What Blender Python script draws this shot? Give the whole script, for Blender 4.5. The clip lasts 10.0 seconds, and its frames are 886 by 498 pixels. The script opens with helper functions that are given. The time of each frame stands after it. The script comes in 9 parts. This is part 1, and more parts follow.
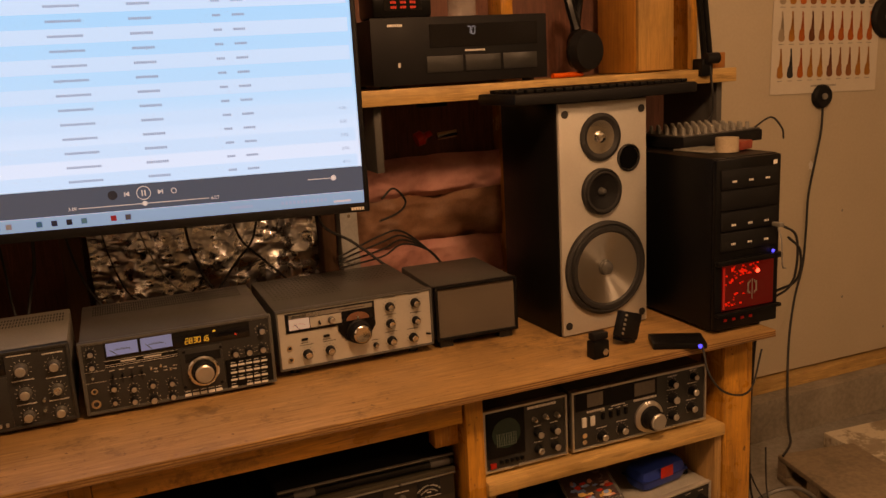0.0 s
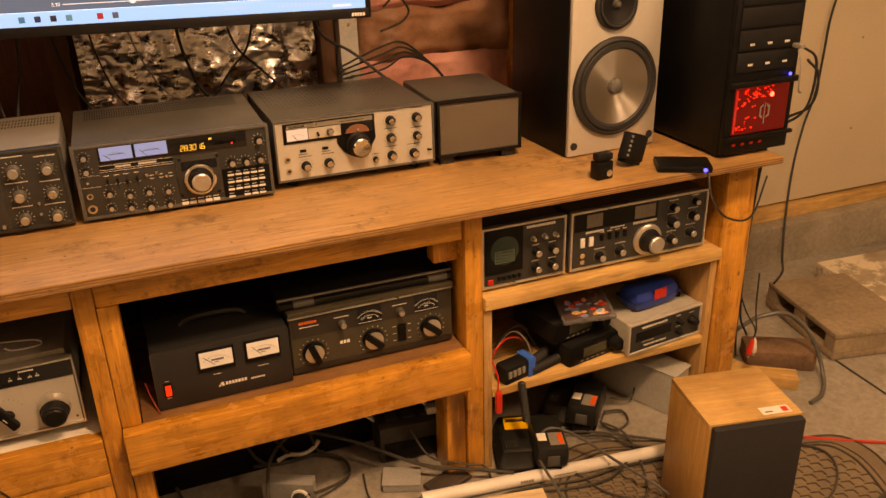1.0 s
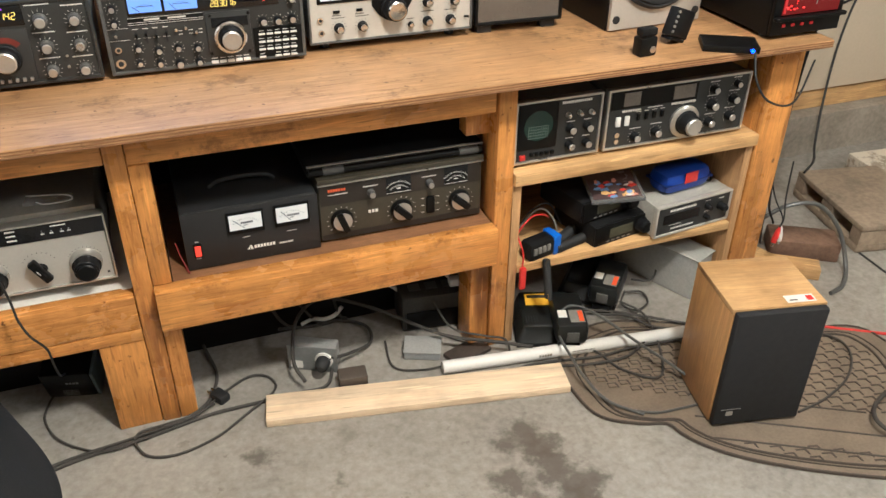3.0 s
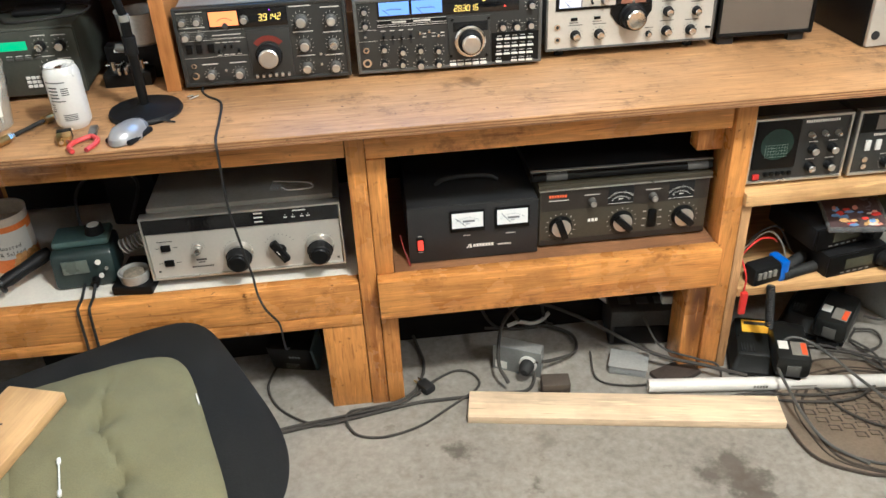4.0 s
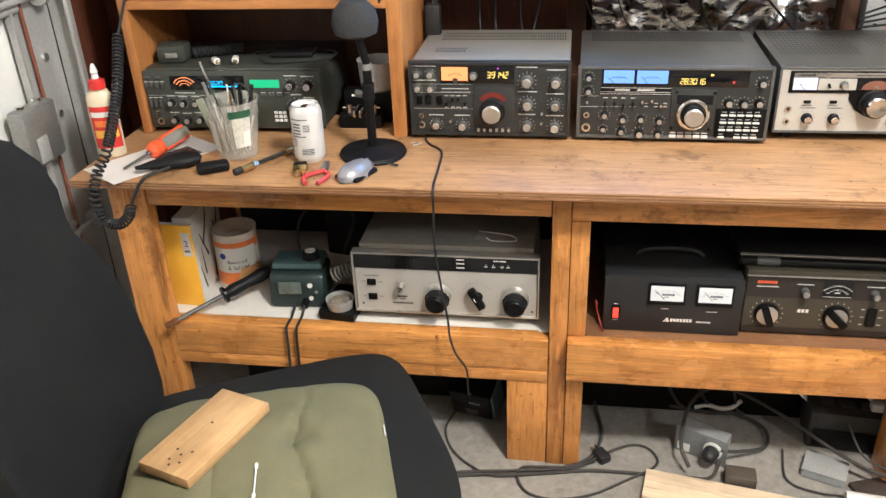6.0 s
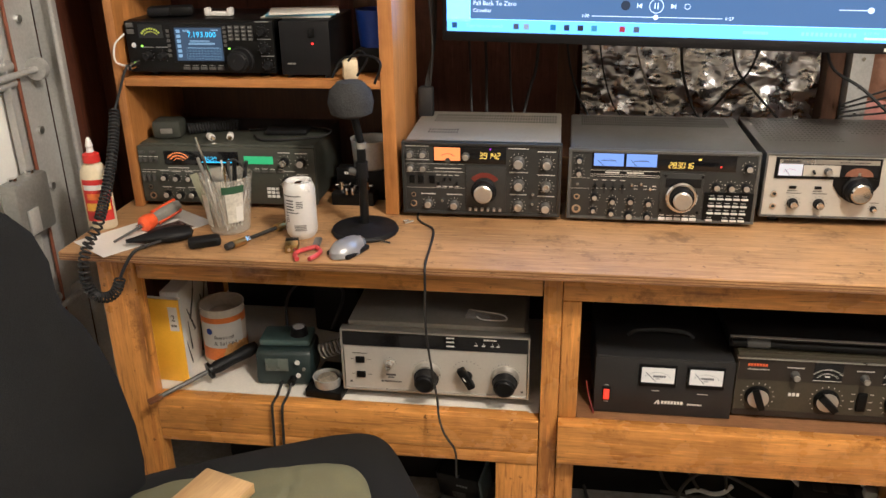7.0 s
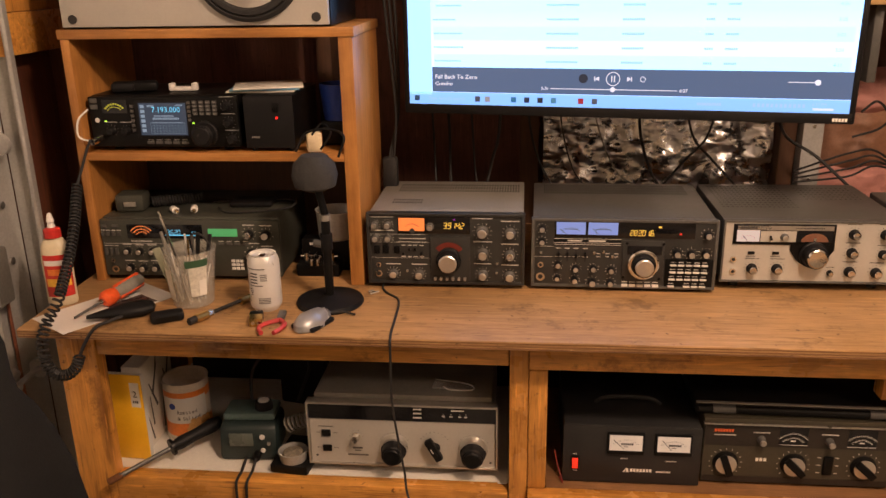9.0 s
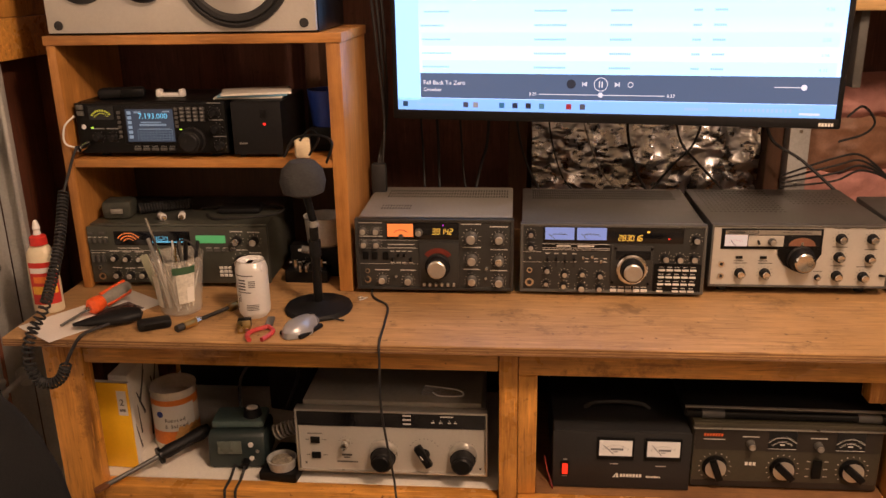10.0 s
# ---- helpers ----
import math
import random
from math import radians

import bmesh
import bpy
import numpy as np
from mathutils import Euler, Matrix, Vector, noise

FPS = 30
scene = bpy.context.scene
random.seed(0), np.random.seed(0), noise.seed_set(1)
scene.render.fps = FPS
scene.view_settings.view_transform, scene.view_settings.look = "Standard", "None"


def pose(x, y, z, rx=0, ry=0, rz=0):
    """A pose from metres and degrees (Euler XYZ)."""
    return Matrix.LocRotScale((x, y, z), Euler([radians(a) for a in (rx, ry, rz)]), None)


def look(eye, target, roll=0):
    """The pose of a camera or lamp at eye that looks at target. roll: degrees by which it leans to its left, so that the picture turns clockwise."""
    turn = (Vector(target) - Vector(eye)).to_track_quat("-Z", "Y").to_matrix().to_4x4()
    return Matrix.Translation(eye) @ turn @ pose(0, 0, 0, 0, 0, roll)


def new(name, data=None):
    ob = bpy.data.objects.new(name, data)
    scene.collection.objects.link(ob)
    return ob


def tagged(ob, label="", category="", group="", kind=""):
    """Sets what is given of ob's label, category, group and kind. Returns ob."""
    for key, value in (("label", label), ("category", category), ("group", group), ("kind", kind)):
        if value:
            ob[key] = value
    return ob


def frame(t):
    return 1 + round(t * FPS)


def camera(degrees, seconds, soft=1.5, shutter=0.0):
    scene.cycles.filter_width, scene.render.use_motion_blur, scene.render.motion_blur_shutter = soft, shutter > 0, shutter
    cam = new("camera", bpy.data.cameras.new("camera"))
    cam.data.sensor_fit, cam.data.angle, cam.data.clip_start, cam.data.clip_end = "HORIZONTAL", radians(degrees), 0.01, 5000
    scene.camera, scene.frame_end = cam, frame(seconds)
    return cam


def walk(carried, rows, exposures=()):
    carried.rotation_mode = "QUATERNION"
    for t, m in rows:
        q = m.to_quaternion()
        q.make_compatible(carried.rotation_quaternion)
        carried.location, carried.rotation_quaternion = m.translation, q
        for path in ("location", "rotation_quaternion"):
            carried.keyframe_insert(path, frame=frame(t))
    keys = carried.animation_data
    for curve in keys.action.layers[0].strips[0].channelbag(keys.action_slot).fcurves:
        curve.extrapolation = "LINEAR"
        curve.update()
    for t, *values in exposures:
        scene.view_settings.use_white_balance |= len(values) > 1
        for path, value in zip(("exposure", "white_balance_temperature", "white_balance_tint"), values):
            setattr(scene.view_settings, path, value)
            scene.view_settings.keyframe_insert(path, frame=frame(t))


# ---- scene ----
cam = camera(56.0, 10.0)
PATH = [
    (0, (0.049, -1.572, 1.405), (0.78, 0.241, 0.981), -3.2),
    (0.5, (0.048, -1.551, 1.386), (0.759, 0.212, 0.766), -2.4),
    (1, (0.052, -1.54, 1.371), (0.724, 0.157, 0.553), -1.6),
    (1.5, (0.045, -1.527, 1.348), (0.693, 0.062, 0.321), -0.2),
    (2, (0.04, -1.528, 1.346), (0.676, 0.027, 0.262), 0.4),
    (2.2, (0.045, -1.54, 1.332), (0.673, 0.029, 0.262), 0.4),
    (3.3, (-0.001, -1.506, 1.365), (0.548, 0.082, 0.281), 0.7),
    (3.5, (-0.014, -1.507, 1.357), (0.44, 0.119, 0.285), -0.4),
    (4, (-0.033, -1.505, 1.362), (0.116, 0.184, 0.301), -2.7),
    (4.5, (-0.047, -1.52, 1.362), (-0.171, 0.19, 0.333), -3.8),
    (5, (-0.05, -1.525, 1.368), (-0.291, 0.19, 0.368), -4.4),
    (5.2, (-0.048, -1.528, 1.371), (-0.319, 0.188, 0.379), -4.4),
    (6.3, (-0.062, -1.519, 1.386), (-0.344, 0.249, 0.495), -1.7),
    (6.5, (-0.066, -1.52, 1.384), (-0.339, 0.268, 0.531), -1.3),
    (7, (-0.074, -1.522, 1.384), (-0.331, 0.307, 0.616), -0.9),
    (7.5, (-0.073, -1.52, 1.387), (-0.311, 0.348, 0.715), -0.7),
    (8, (-0.062, -1.515, 1.398), (-0.292, 0.362, 0.748), -0.9),
    (8.5, (-0.065, -1.516, 1.403), (-0.271, 0.369, 0.767), -1.1),
    (9, (-0.062, -1.517, 1.406), (-0.253, 0.37, 0.771), -1.0),
    (9.5, (-0.061, -1.519, 1.403), (-0.238, 0.372, 0.776), -0.9),
    (10, (-0.06, -1.515, 1.404), (-0.227, 0.379, 0.783), -1.0),
]
EXPOSURES = [
    (0.0, -1.68, 11500, 42), (0.5, -1.05, 12000, 44), (0.8, -0.78, 11800, 41), (1.4, -0.15, 8100, 22), (2.0, 0.05, 6000, 15), (3.5, 0.08, 4550, 5), (4.2, 0.3, 4550, 5), (5.0, 0.36, 4500, 7),
    (6.3, 0.25, 4700, 9), (7.0, -0.2, 5150, 12), (7.5, -0.66, 6400, 25), (8.2, -0.74, 6600, 28), (10.0, -0.78, 7100, 34),
]
walk(cam, [(t, look(eye, target, roll)) for t, eye, target, roll in PATH], EXPOSURES)

# ---- world and lights ----
world = bpy.data.worlds.new("night")
world.use_nodes = True
world.node_tree.nodes["Background"].inputs[0].default_value = (0.02, 0.02, 0.03, 1)
world.node_tree.nodes["Background"].inputs[1].default_value = 0.2
scene.world = world


def lamp(name, radius, power, colour, at):
    data = bpy.data.lights.new(name, "POINT")
    data.shadow_soft_size, data.energy, data.color = radius, power, colour
    ob = new(name, data)
    ob.location = at
    return ob


lamp("ceiling_lamp", 0.11, 220, (1.0, 0.78, 0.52), (0.62, -1.18, 2.44))
# Unseen fill lamp, added to brighten the right wall and floor.
lamp("garage_lamp", 0.16, 115, (1.0, 0.82, 0.58), (2.5, -2.2, 2.44))

# ---- materials ----
MATS = {}


def nodes_of(name):
    m = bpy.data.materials.new(name)
    m.use_nodes = True
    nt = m.node_tree
    return m, nt, nt.nodes["Principled BSDF"]


def coords(nt, scale=(1, 1, 1)):
    tc = nt.nodes.new("ShaderNodeTexCoord")
    mp = nt.nodes.new("ShaderNodeMapping")
    mp.inputs["Scale"].default_value = scale
    info = nt.nodes.new("ShaderNodeObjectInfo")
    nt.links.new(tc.outputs["Object"], mp.inputs["Vector"])
    mul = nt.nodes.new("ShaderNodeMath")
    mul.operation = "MULTIPLY"
    mul.inputs[1].default_value = 7.0
    nt.links.new(info.outputs["Random"], mul.inputs[0])
    nt.links.new(mul.outputs[0], mp.inputs["Location"])
    return mp.outputs["Vector"]


def noise_of(nt, vec, scale, detail=4, rough=0.6):
    n = nt.nodes.new("ShaderNodeTexNoise")
    n.inputs["Scale"].default_value, n.inputs["Detail"].default_value, n.inputs["Roughness"].default_value = scale, detail, rough
    nt.links.new(vec, n.inputs["Vector"])
    return n.outputs["Fac"]


def ramp(nt, fac, stops):
    r = nt.nodes.new("ShaderNodeValToRGB")
    el = r.color_ramp.elements
    while len(el) < len(stops):
        el.new(0.5)
    for e, (p, c) in zip(el, stops):
        e.position, e.color = p, (*c, 1)
    nt.links.new(fac, r.inputs["Fac"])
    return r.outputs["Color"]


def mixc(nt, fac, a, b, mode="MIX"):
    m = nt.nodes.new("ShaderNodeMix")
    m.data_type, m.blend_type = "RGBA", mode
    for sock, v in ((m.inputs[0], fac), (m.inputs[6], a), (m.inputs[7], b)):
        if isinstance(v, bpy.types.NodeSocket):
            nt.links.new(v, sock)
        elif isinstance(v, tuple):
            sock.default_value = (*v, 1)
        else:
            sock.default_value = v
    return m.outputs[2]


def bump(nt, bsdf, height, strength, dist=0.002):
    b = nt.nodes.new("ShaderNodeBump")
    b.inputs["Strength"].default_value, b.inputs["Distance"].default_value = strength, dist
    nt.links.new(height, b.inputs["Height"])
    nt.links.new(b.outputs["Normal"], bsdf.inputs["Normal"])


def shade(c, k):
    return tuple(min(1.0, v * k) for v in c)


def paint(name, colour, rough=0.5, metal=0.0, vary=0.18, scale=9.0, fine=160.0, relief=0.08, coat=0.0, gloss=0.5):
    """A painted, plastic or metal surface with broad and fine variation."""
    m, nt, b = nodes_of(name)
    v = coords(nt)
    big, small = noise_of(nt, v, scale), noise_of(nt, v, fine, 2)
    c = ramp(nt, big, [(0.3, shade(colour, 1 - vary)), (0.7, shade(colour, 1 + vary))])
    c = mixc(nt, 0.35, c, ramp(nt, small, [(0.35, shade(colour, 1 - vary)), (0.65, shade(colour, 1 + vary))]))
    nt.links.new(c, b.inputs["Base Color"])
    r = ramp(nt, big, [(0.3, (max(0.02, rough - 0.08),) * 3), (0.7, (min(1, rough + 0.08),) * 3)])
    nt.links.new(r, b.inputs["Roughness"])
    b.inputs["Metallic"].default_value = metal
    b.inputs["Coat Weight"].default_value = coat
    b.inputs["Specular IOR Level"].default_value = gloss
    bump(nt, b, small, relief)
    MATS[name] = m
    return m


def wood(name, light, dark, axis="x", ring=26.0, rough=0.5, knots=0.0, stains=0.0, relief=0.15, patchy=0.75):
    """Sawn wood whose grain runs along one axis."""
    m, nt, b = nodes_of(name)
    sc = {"x": (0.07, 1, 1), "y": (1, 0.07, 1), "z": (1, 1, 0.07)}[axis]
    v = coords(nt, sc)
    w = nt.nodes.new("ShaderNodeTexNoise")
    w.inputs["Scale"].default_value, w.inputs["Detail"].default_value, w.inputs["Distortion"].default_value = ring, 6, 0.6
    nt.links.new(v, w.inputs["Vector"])
    fine = noise_of(nt, v, ring * 9, 3, 0.7)
    c = ramp(nt, w.outputs["Fac"], [(0.28, dark), (0.44, light), (0.54, shade(light, 0.74)), (0.62, shade(light, 1.05)), (0.78, shade(light, 1.2))])
    c = mixc(nt, 0.4, c, ramp(nt, fine, [(0.32, shade(dark, 0.8)), (0.6, light)]))
    u = coords(nt)
    broad = noise_of(nt, u, 3.4, 5, 0.65)
    c = mixc(nt, patchy, c, ramp(nt, broad, [(0.3, (0.46, 0.40, 0.34)), (0.55, (1, 1, 1)), (0.75, (1.0, 0.97, 0.9))]), "MULTIPLY")
    if knots:
        vo = nt.nodes.new("ShaderNodeTexVoronoi")
        vo.inputs["Scale"].default_value = knots
        k = coords(nt, tuple(3 * q if q < 1 else 1 for q in sc))
        nt.links.new(k, vo.inputs["Vector"])
        c = mixc(nt, ramp(nt, vo.outputs["Distance"], [(0.05, (1, 1, 1)), (0.13, (0, 0, 0))]), c, shade(dark, 0.35))
    if stains:
        st = noise_of(nt, u, 8.0, 7, 0.75)
        c = mixc(nt, ramp(nt, st, [(0.55, (0, 0, 0)), (0.66, (stains,) * 3)]), c, shade(dark, 0.42))
        sc2 = noise_of(nt, v, 130.0, 2, 0.5)
        c = mixc(nt, ramp(nt, sc2, [(0.62, (0, 0, 0)), (0.70, (0.5, 0.5, 0.5))]), c, shade(light, 1.35))
        c = mixc(nt, ramp(nt, sc2, [(0.30, (0.6, 0.6, 0.6)), (0.38, (0, 0, 0))]), c, shade(dark, 0.5))
        sp = noise_of(nt, u, 60.0, 3, 0.6)
        c = mixc(nt, ramp(nt, sp, [(0.66, (0, 0, 0)), (0.74, (stains * 1.2,) * 3)]), c, shade(dark, 0.3))
    nt.links.new(c, b.inputs["Base Color"])
    rr = ramp(nt, broad, [(0.3, (rough - 0.1,) * 3), (0.7, (rough + 0.1,) * 3)])
    nt.links.new(rr, b.inputs["Roughness"])
    bump(nt, b, fine, relief)
    MATS[name] = m
    return m


def glow(name, colour, strength, base=(0.02, 0.02, 0.02)):
    m, nt, b = nodes_of(name)
    b.inputs["Base Color"].default_value = (*base, 1)
    b.inputs["Emission Color"].default_value = (*colour, 1)
    b.inputs["Emission Strength"].default_value = strength
    b.inputs["Roughness"].default_value = 0.25
    MATS[name] = m
    return m


def clear(name, colour, alpha, rough=0.1):
    """Thin clear plastic."""
    m, nt, b = nodes_of(name)
    b.inputs["Base Color"].default_value = (*colour, 1)
    b.inputs["Alpha"].default_value = alpha
    b.inputs["Roughness"].default_value = rough
    MATS[name] = m
    return m


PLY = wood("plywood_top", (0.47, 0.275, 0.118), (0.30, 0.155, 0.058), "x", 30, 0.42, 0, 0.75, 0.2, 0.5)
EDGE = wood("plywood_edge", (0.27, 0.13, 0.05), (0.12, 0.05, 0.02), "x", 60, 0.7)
STUD_X = wood("framing_lumber_lying", (0.71, 0.335, 0.074), (0.40, 0.145, 0.026), "x", 24, 0.30, 5.0, 0.75)
STUD_Z = wood("framing_lumber_upright", (0.66, 0.305, 0.066), (0.37, 0.13, 0.023), "z", 24, 0.30, 4.0, 0.75)
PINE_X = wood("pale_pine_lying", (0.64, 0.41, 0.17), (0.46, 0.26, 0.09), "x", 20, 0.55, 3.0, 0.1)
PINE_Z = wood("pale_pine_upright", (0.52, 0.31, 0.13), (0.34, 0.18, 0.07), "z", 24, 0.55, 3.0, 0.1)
PLANK = wood("planed_board", (0.86, 0.68, 0.46), (0.74, 0.55, 0.33), "x", 16, 0.55, 0, 0.04)
CASE_X = wood("bookcase_wood_lying", (0.50, 0.225, 0.058), (0.32, 0.12, 0.025), "x", 18, 0.45)
CASE_Z = wood("bookcase_wood_upright", (0.50, 0.225, 0.058), (0.32, 0.12, 0.025), "z", 18, 0.45)
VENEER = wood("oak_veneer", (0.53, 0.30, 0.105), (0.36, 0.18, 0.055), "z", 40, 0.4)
# Same oak, paler: light falling on the speaker's top is in this colour.
VENEER_Y = wood("oak_veneer_lit_top", (0.60, 0.38, 0.16), (0.44, 0.25, 0.085), "x", 40, 0.4)
REDWOOD = wood("dark_red_boards", (0.21, 0.085, 0.058), (0.10, 0.038, 0.026), "z", 14, 0.7, 0, 0.4)
DARKSTUD = wood("old_dark_stud", (0.10, 0.045, 0.02), (0.05, 0.02, 0.01), "z", 20, 0.7)
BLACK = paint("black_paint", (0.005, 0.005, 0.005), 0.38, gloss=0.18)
BLACKM = paint("matt_black_plastic", (0.008, 0.008, 0.0085), 0.55, gloss=0.2)
GREYM = paint("dark_grey_enamel", (0.082, 0.081, 0.076), 0.36)
GREYL = paint("warm_grey_enamel", (0.22, 0.21, 0.185), 0.42)
PANEL = paint("charcoal_panel", (0.025, 0.026, 0.025), 0.38)
SILVER = paint("satin_aluminium", (0.60, 0.58, 0.54), 0.32, 0.85, 0.08)
SILVERP = paint("silver_painted_panel", (0.50, 0.48, 0.43), 0.42, 0.25, 0.06)
CHROME = paint("chrome", (0.75, 0.74, 0.72), 0.16, 1.0, 0.05)
BRASS = paint("brass", (0.55, 0.38, 0.14), 0.28, 1.0)
GALV = paint("galvanised_steel", (0.46, 0.46, 0.44), 0.42, 0.35, 0.2, 6)
WHITE = paint("white_paint", (0.74, 0.71, 0.64), 0.55, 0, 0.1)
WHITEP = paint("white_plastic", (0.72, 0.70, 0.66), 0.4, 0, 0.06)
RUBBER = paint("rubber", (0.014, 0.014, 0.014), 0.65)
RED = paint("red_plastic", (0.55, 0.03, 0.02), 0.35)
ORANGE = paint("orange_plastic", (0.75, 0.10, 0.02), 0.35)
BLUE = paint("blue_plastic", (0.012, 0.045, 0.30), 0.4)
YELLOW = paint("yellow_card", (0.90, 0.50, 0.015), 0.5, 0, 0.06)
OLIVEPAINT = paint("olive_grey_enamel", (0.048, 0.042, 0.028), 0.42)

# ---- builders ----
def boxm(bm, x0, y0, z0, x1, y1, z1, bevel=0.0):
    m = Matrix.Translation(((x0 + x1) / 2, (y0 + y1) / 2, (z0 + z1) / 2)) @ Matrix.Diagonal((abs(x1 - x0), abs(y1 - y0), abs(z1 - z0), 1))
    vs = bmesh.ops.create_cube(bm, size=1, matrix=m)["verts"]
    if bevel:
        es = list({e for v in vs for e in v.link_edges})
        bmesh.ops.bevel(bm, geom=es, offset=bevel, segments=2, profile=0.5, affect="EDGES")
    return bm


def cylm(bm, p, axis, r, h, seg=24, r2=None, bevel=0.0):
    """A cylinder or cone whose base centre is p and which rises by h along the axis."""
    turn = Vector((0, 0, 1)).rotation_difference(Vector(axis).normalized()).to_matrix().to_4x4()
    m = Matrix.Translation(p) @ turn @ Matrix.Translation((0, 0, h / 2))
    vs = bmesh.ops.create_cone(bm, cap_ends=True, segments=seg, radius1=r, radius2=r if r2 is None else r2, depth=h, matrix=m)["verts"]
    if bevel:
        es = list({e for v in vs for e in v.link_edges if len({w.index for w in e.verts}) == 2 and all(len(f.verts) != 4 for f in e.link_faces) is False and any(len(f.verts) > 4 for f in e.link_faces)})
        bmesh.ops.bevel(bm, geom=es, offset=bevel, segments=2, profile=0.5, affect="EDGES")
    return bm


def latheM(bm, profile, seg=32, m=Matrix.Identity(4)):
    """Turns (radius, height) pairs round the z axis."""
    rings = []
    for r, z in profile:
        if r < 1e-6:
            rings.append([bm.verts.new(m @ Vector((0, 0, z)))])
        else:
            rings.append([bm.verts.new(m @ Vector((r * math.cos(2 * math.pi * k / seg), r * math.sin(2 * math.pi * k / seg), z))) for k in range(seg)])
    for a, b in zip(rings, rings[1:]):
        for k in range(seg):
            q = [a[k % len(a)], a[(k + 1) % len(a)], b[(k + 1) % len(b)], b[k % len(b)]]
            q = list(dict.fromkeys(q))
            if len(q) > 2:
                bm.faces.new(q)
    return bm


def smooth_path(pts, n=8):
    """A Catmull-Rom curve through the points."""
    p = [Vector(q) for q in pts]
    p = [2 * p[0] - p[1], *p, 2 * p[-1] - p[-2]]
    out = []
    for i in range(1, len(p) - 2):
        a, b, c, d = p[i - 1:i + 3]
        for k in range(n):
            t = k / n
            out.append(0.5 * (2 * b + (c - a) * t + (2 * a - 5 * b + 4 * c - d) * t * t + (3 * b - a - 3 * c + d) * t ** 3))
    return [*out, p[-2]]


def tubeM(bm, path, r, seg=8):
    path = [Vector(q) for q in path]
    rings, up = [], Vector((0.3, 0.2, 1)).normalized()
    for i, q in enumerate(path):
        d = (path[min(i + 1, len(path) - 1)] - path[max(i - 1, 0)])
        d = d.normalized() if d.length > 1e-9 else Vector((0, 0, 1))
        s = d.cross(up)
        s = s.normalized() if s.length > 1e-3 else d.orthogonal().normalized()
        up = s.cross(d).normalized()
        rings.append([bm.verts.new(q + r * (math.cos(2 * math.pi * k / seg) * s + math.sin(2 * math.pi * k / seg) * up)) for k in range(seg)])
    for a, b in zip(rings, rings[1:]):
        for k in range(seg):
            bm.faces.new((a[k], a[(k + 1) % seg], b[(k + 1) % seg], b[k]))
    for ring in (rings[0][::-1], rings[-1]):
        bm.faces.new(ring)
    return bm


def slab(bm, outline, z0, z1):
    """A flat piece with that outline, from z0 to z1."""
    low = [bm.verts.new((x, y, z0)) for x, y in outline]
    high = [bm.verts.new((x, y, z1)) for x, y in outline]
    bm.faces.new(high), bm.faces.new(low[::-1])
    n = len(low)
    for k in range(n):
        bm.faces.new((low[k], low[(k + 1) % n], high[(k + 1) % n], high[k]))
    return bm


def mesh_of(name, bm, material, angle=35):
    bmesh.ops.recalc_face_normals(bm, faces=bm.faces)
    me = bpy.data.meshes.new(name)
    bm.to_mesh(me)
    bm.free()
    me.materials.append(material)
    me.shade_smooth()
    me.set_sharp_from_angle(angle=radians(angle))
    return me


def thing(name, label, category, m=None, group="", kind=""):
    ob = new(name)
    ob.empty_display_size = 0.05
    if m is not None:
        ob.matrix_world = m
    return tagged(ob, label, category, group, kind)


def part(name, bm, material, parent, label="", m=None):
    ob = new(name, bm if isinstance(bm, bpy.types.Mesh) else mesh_of(name, bm, material))
    ob.parent = parent
    if m is not None:
        ob.matrix_basis = m
    if label:
        ob["label"] = label
    return ob


def single(name, bm, material, label, category, m=None, group="", kind=""):
    ob = new(name, mesh_of(name, bm, material))
    if m is not None:
        ob.matrix_world = m
    return tagged(ob, label, category, group, kind)


def bx(x0, y0, z0, x1, y1, z1, bevel=0.0):
    return boxm(bmesh.new(), x0, y0, z0, x1, y1, z1, bevel)


def cy(p, axis, r, h, seg=24, r2=None, bevel=0.0):
    return cylm(bmesh.new(), p, axis, r, h, seg, r2, bevel)


def ln(pts, r, seg=8, n=8):
    return tubeM(bmesh.new(), smooth_path(pts, n), r, seg)

# ---- the room ----
WALL_Y = 0.72
M_FLOOR, nt, b = nodes_of("concrete_floor")
v = coords(nt)
c = ramp(nt, noise_of(nt, v, 2.2, 6, 0.65), [(0.3, (0.15, 0.136, 0.115)), (0.55, (0.265, 0.243, 0.208)), (0.75, (0.37, 0.345, 0.30))])
c = mixc(nt, 0.4, c, ramp(nt, noise_of(nt, v, 45, 4, 0.7), [(0.3, (0.15, 0.136, 0.115)), (0.7, (0.43, 0.405, 0.36))]))
spots = noise_of(nt, v, 7.0, 5, 0.7)
c = mixc(nt, ramp(nt, spots, [(0.60, (0, 0, 0)), (0.72, (0.6, 0.6, 0.6))]), c, (0.135, 0.115, 0.092))
c = mixc(nt, ramp(nt, noise_of(nt, v, 26.0, 3, 0.6), [(0.66, (0, 0, 0)), (0.74, (0.5, 0.5, 0.5))]), c, (0.12, 0.10, 0.08))
geo = nt.nodes.new("ShaderNodeNewGeometry")
wob = nt.nodes.new("ShaderNodeTexNoise")
wob.inputs["Scale"].default_value, wob.inputs["Detail"].default_value, wob.inputs["Roughness"].default_value = 16.0, 6.0, 0.68
nt.links.new(geo.outputs["Position"], wob.inputs["Vector"])
shift = nt.nodes.new("ShaderNodeVectorMath")
shift.operation = "MULTIPLY_ADD"
shift.inputs[1].default_value, shift.inputs[2].default_value = (0.15, 0.15, 0), (-0.075, -0.075, 0)
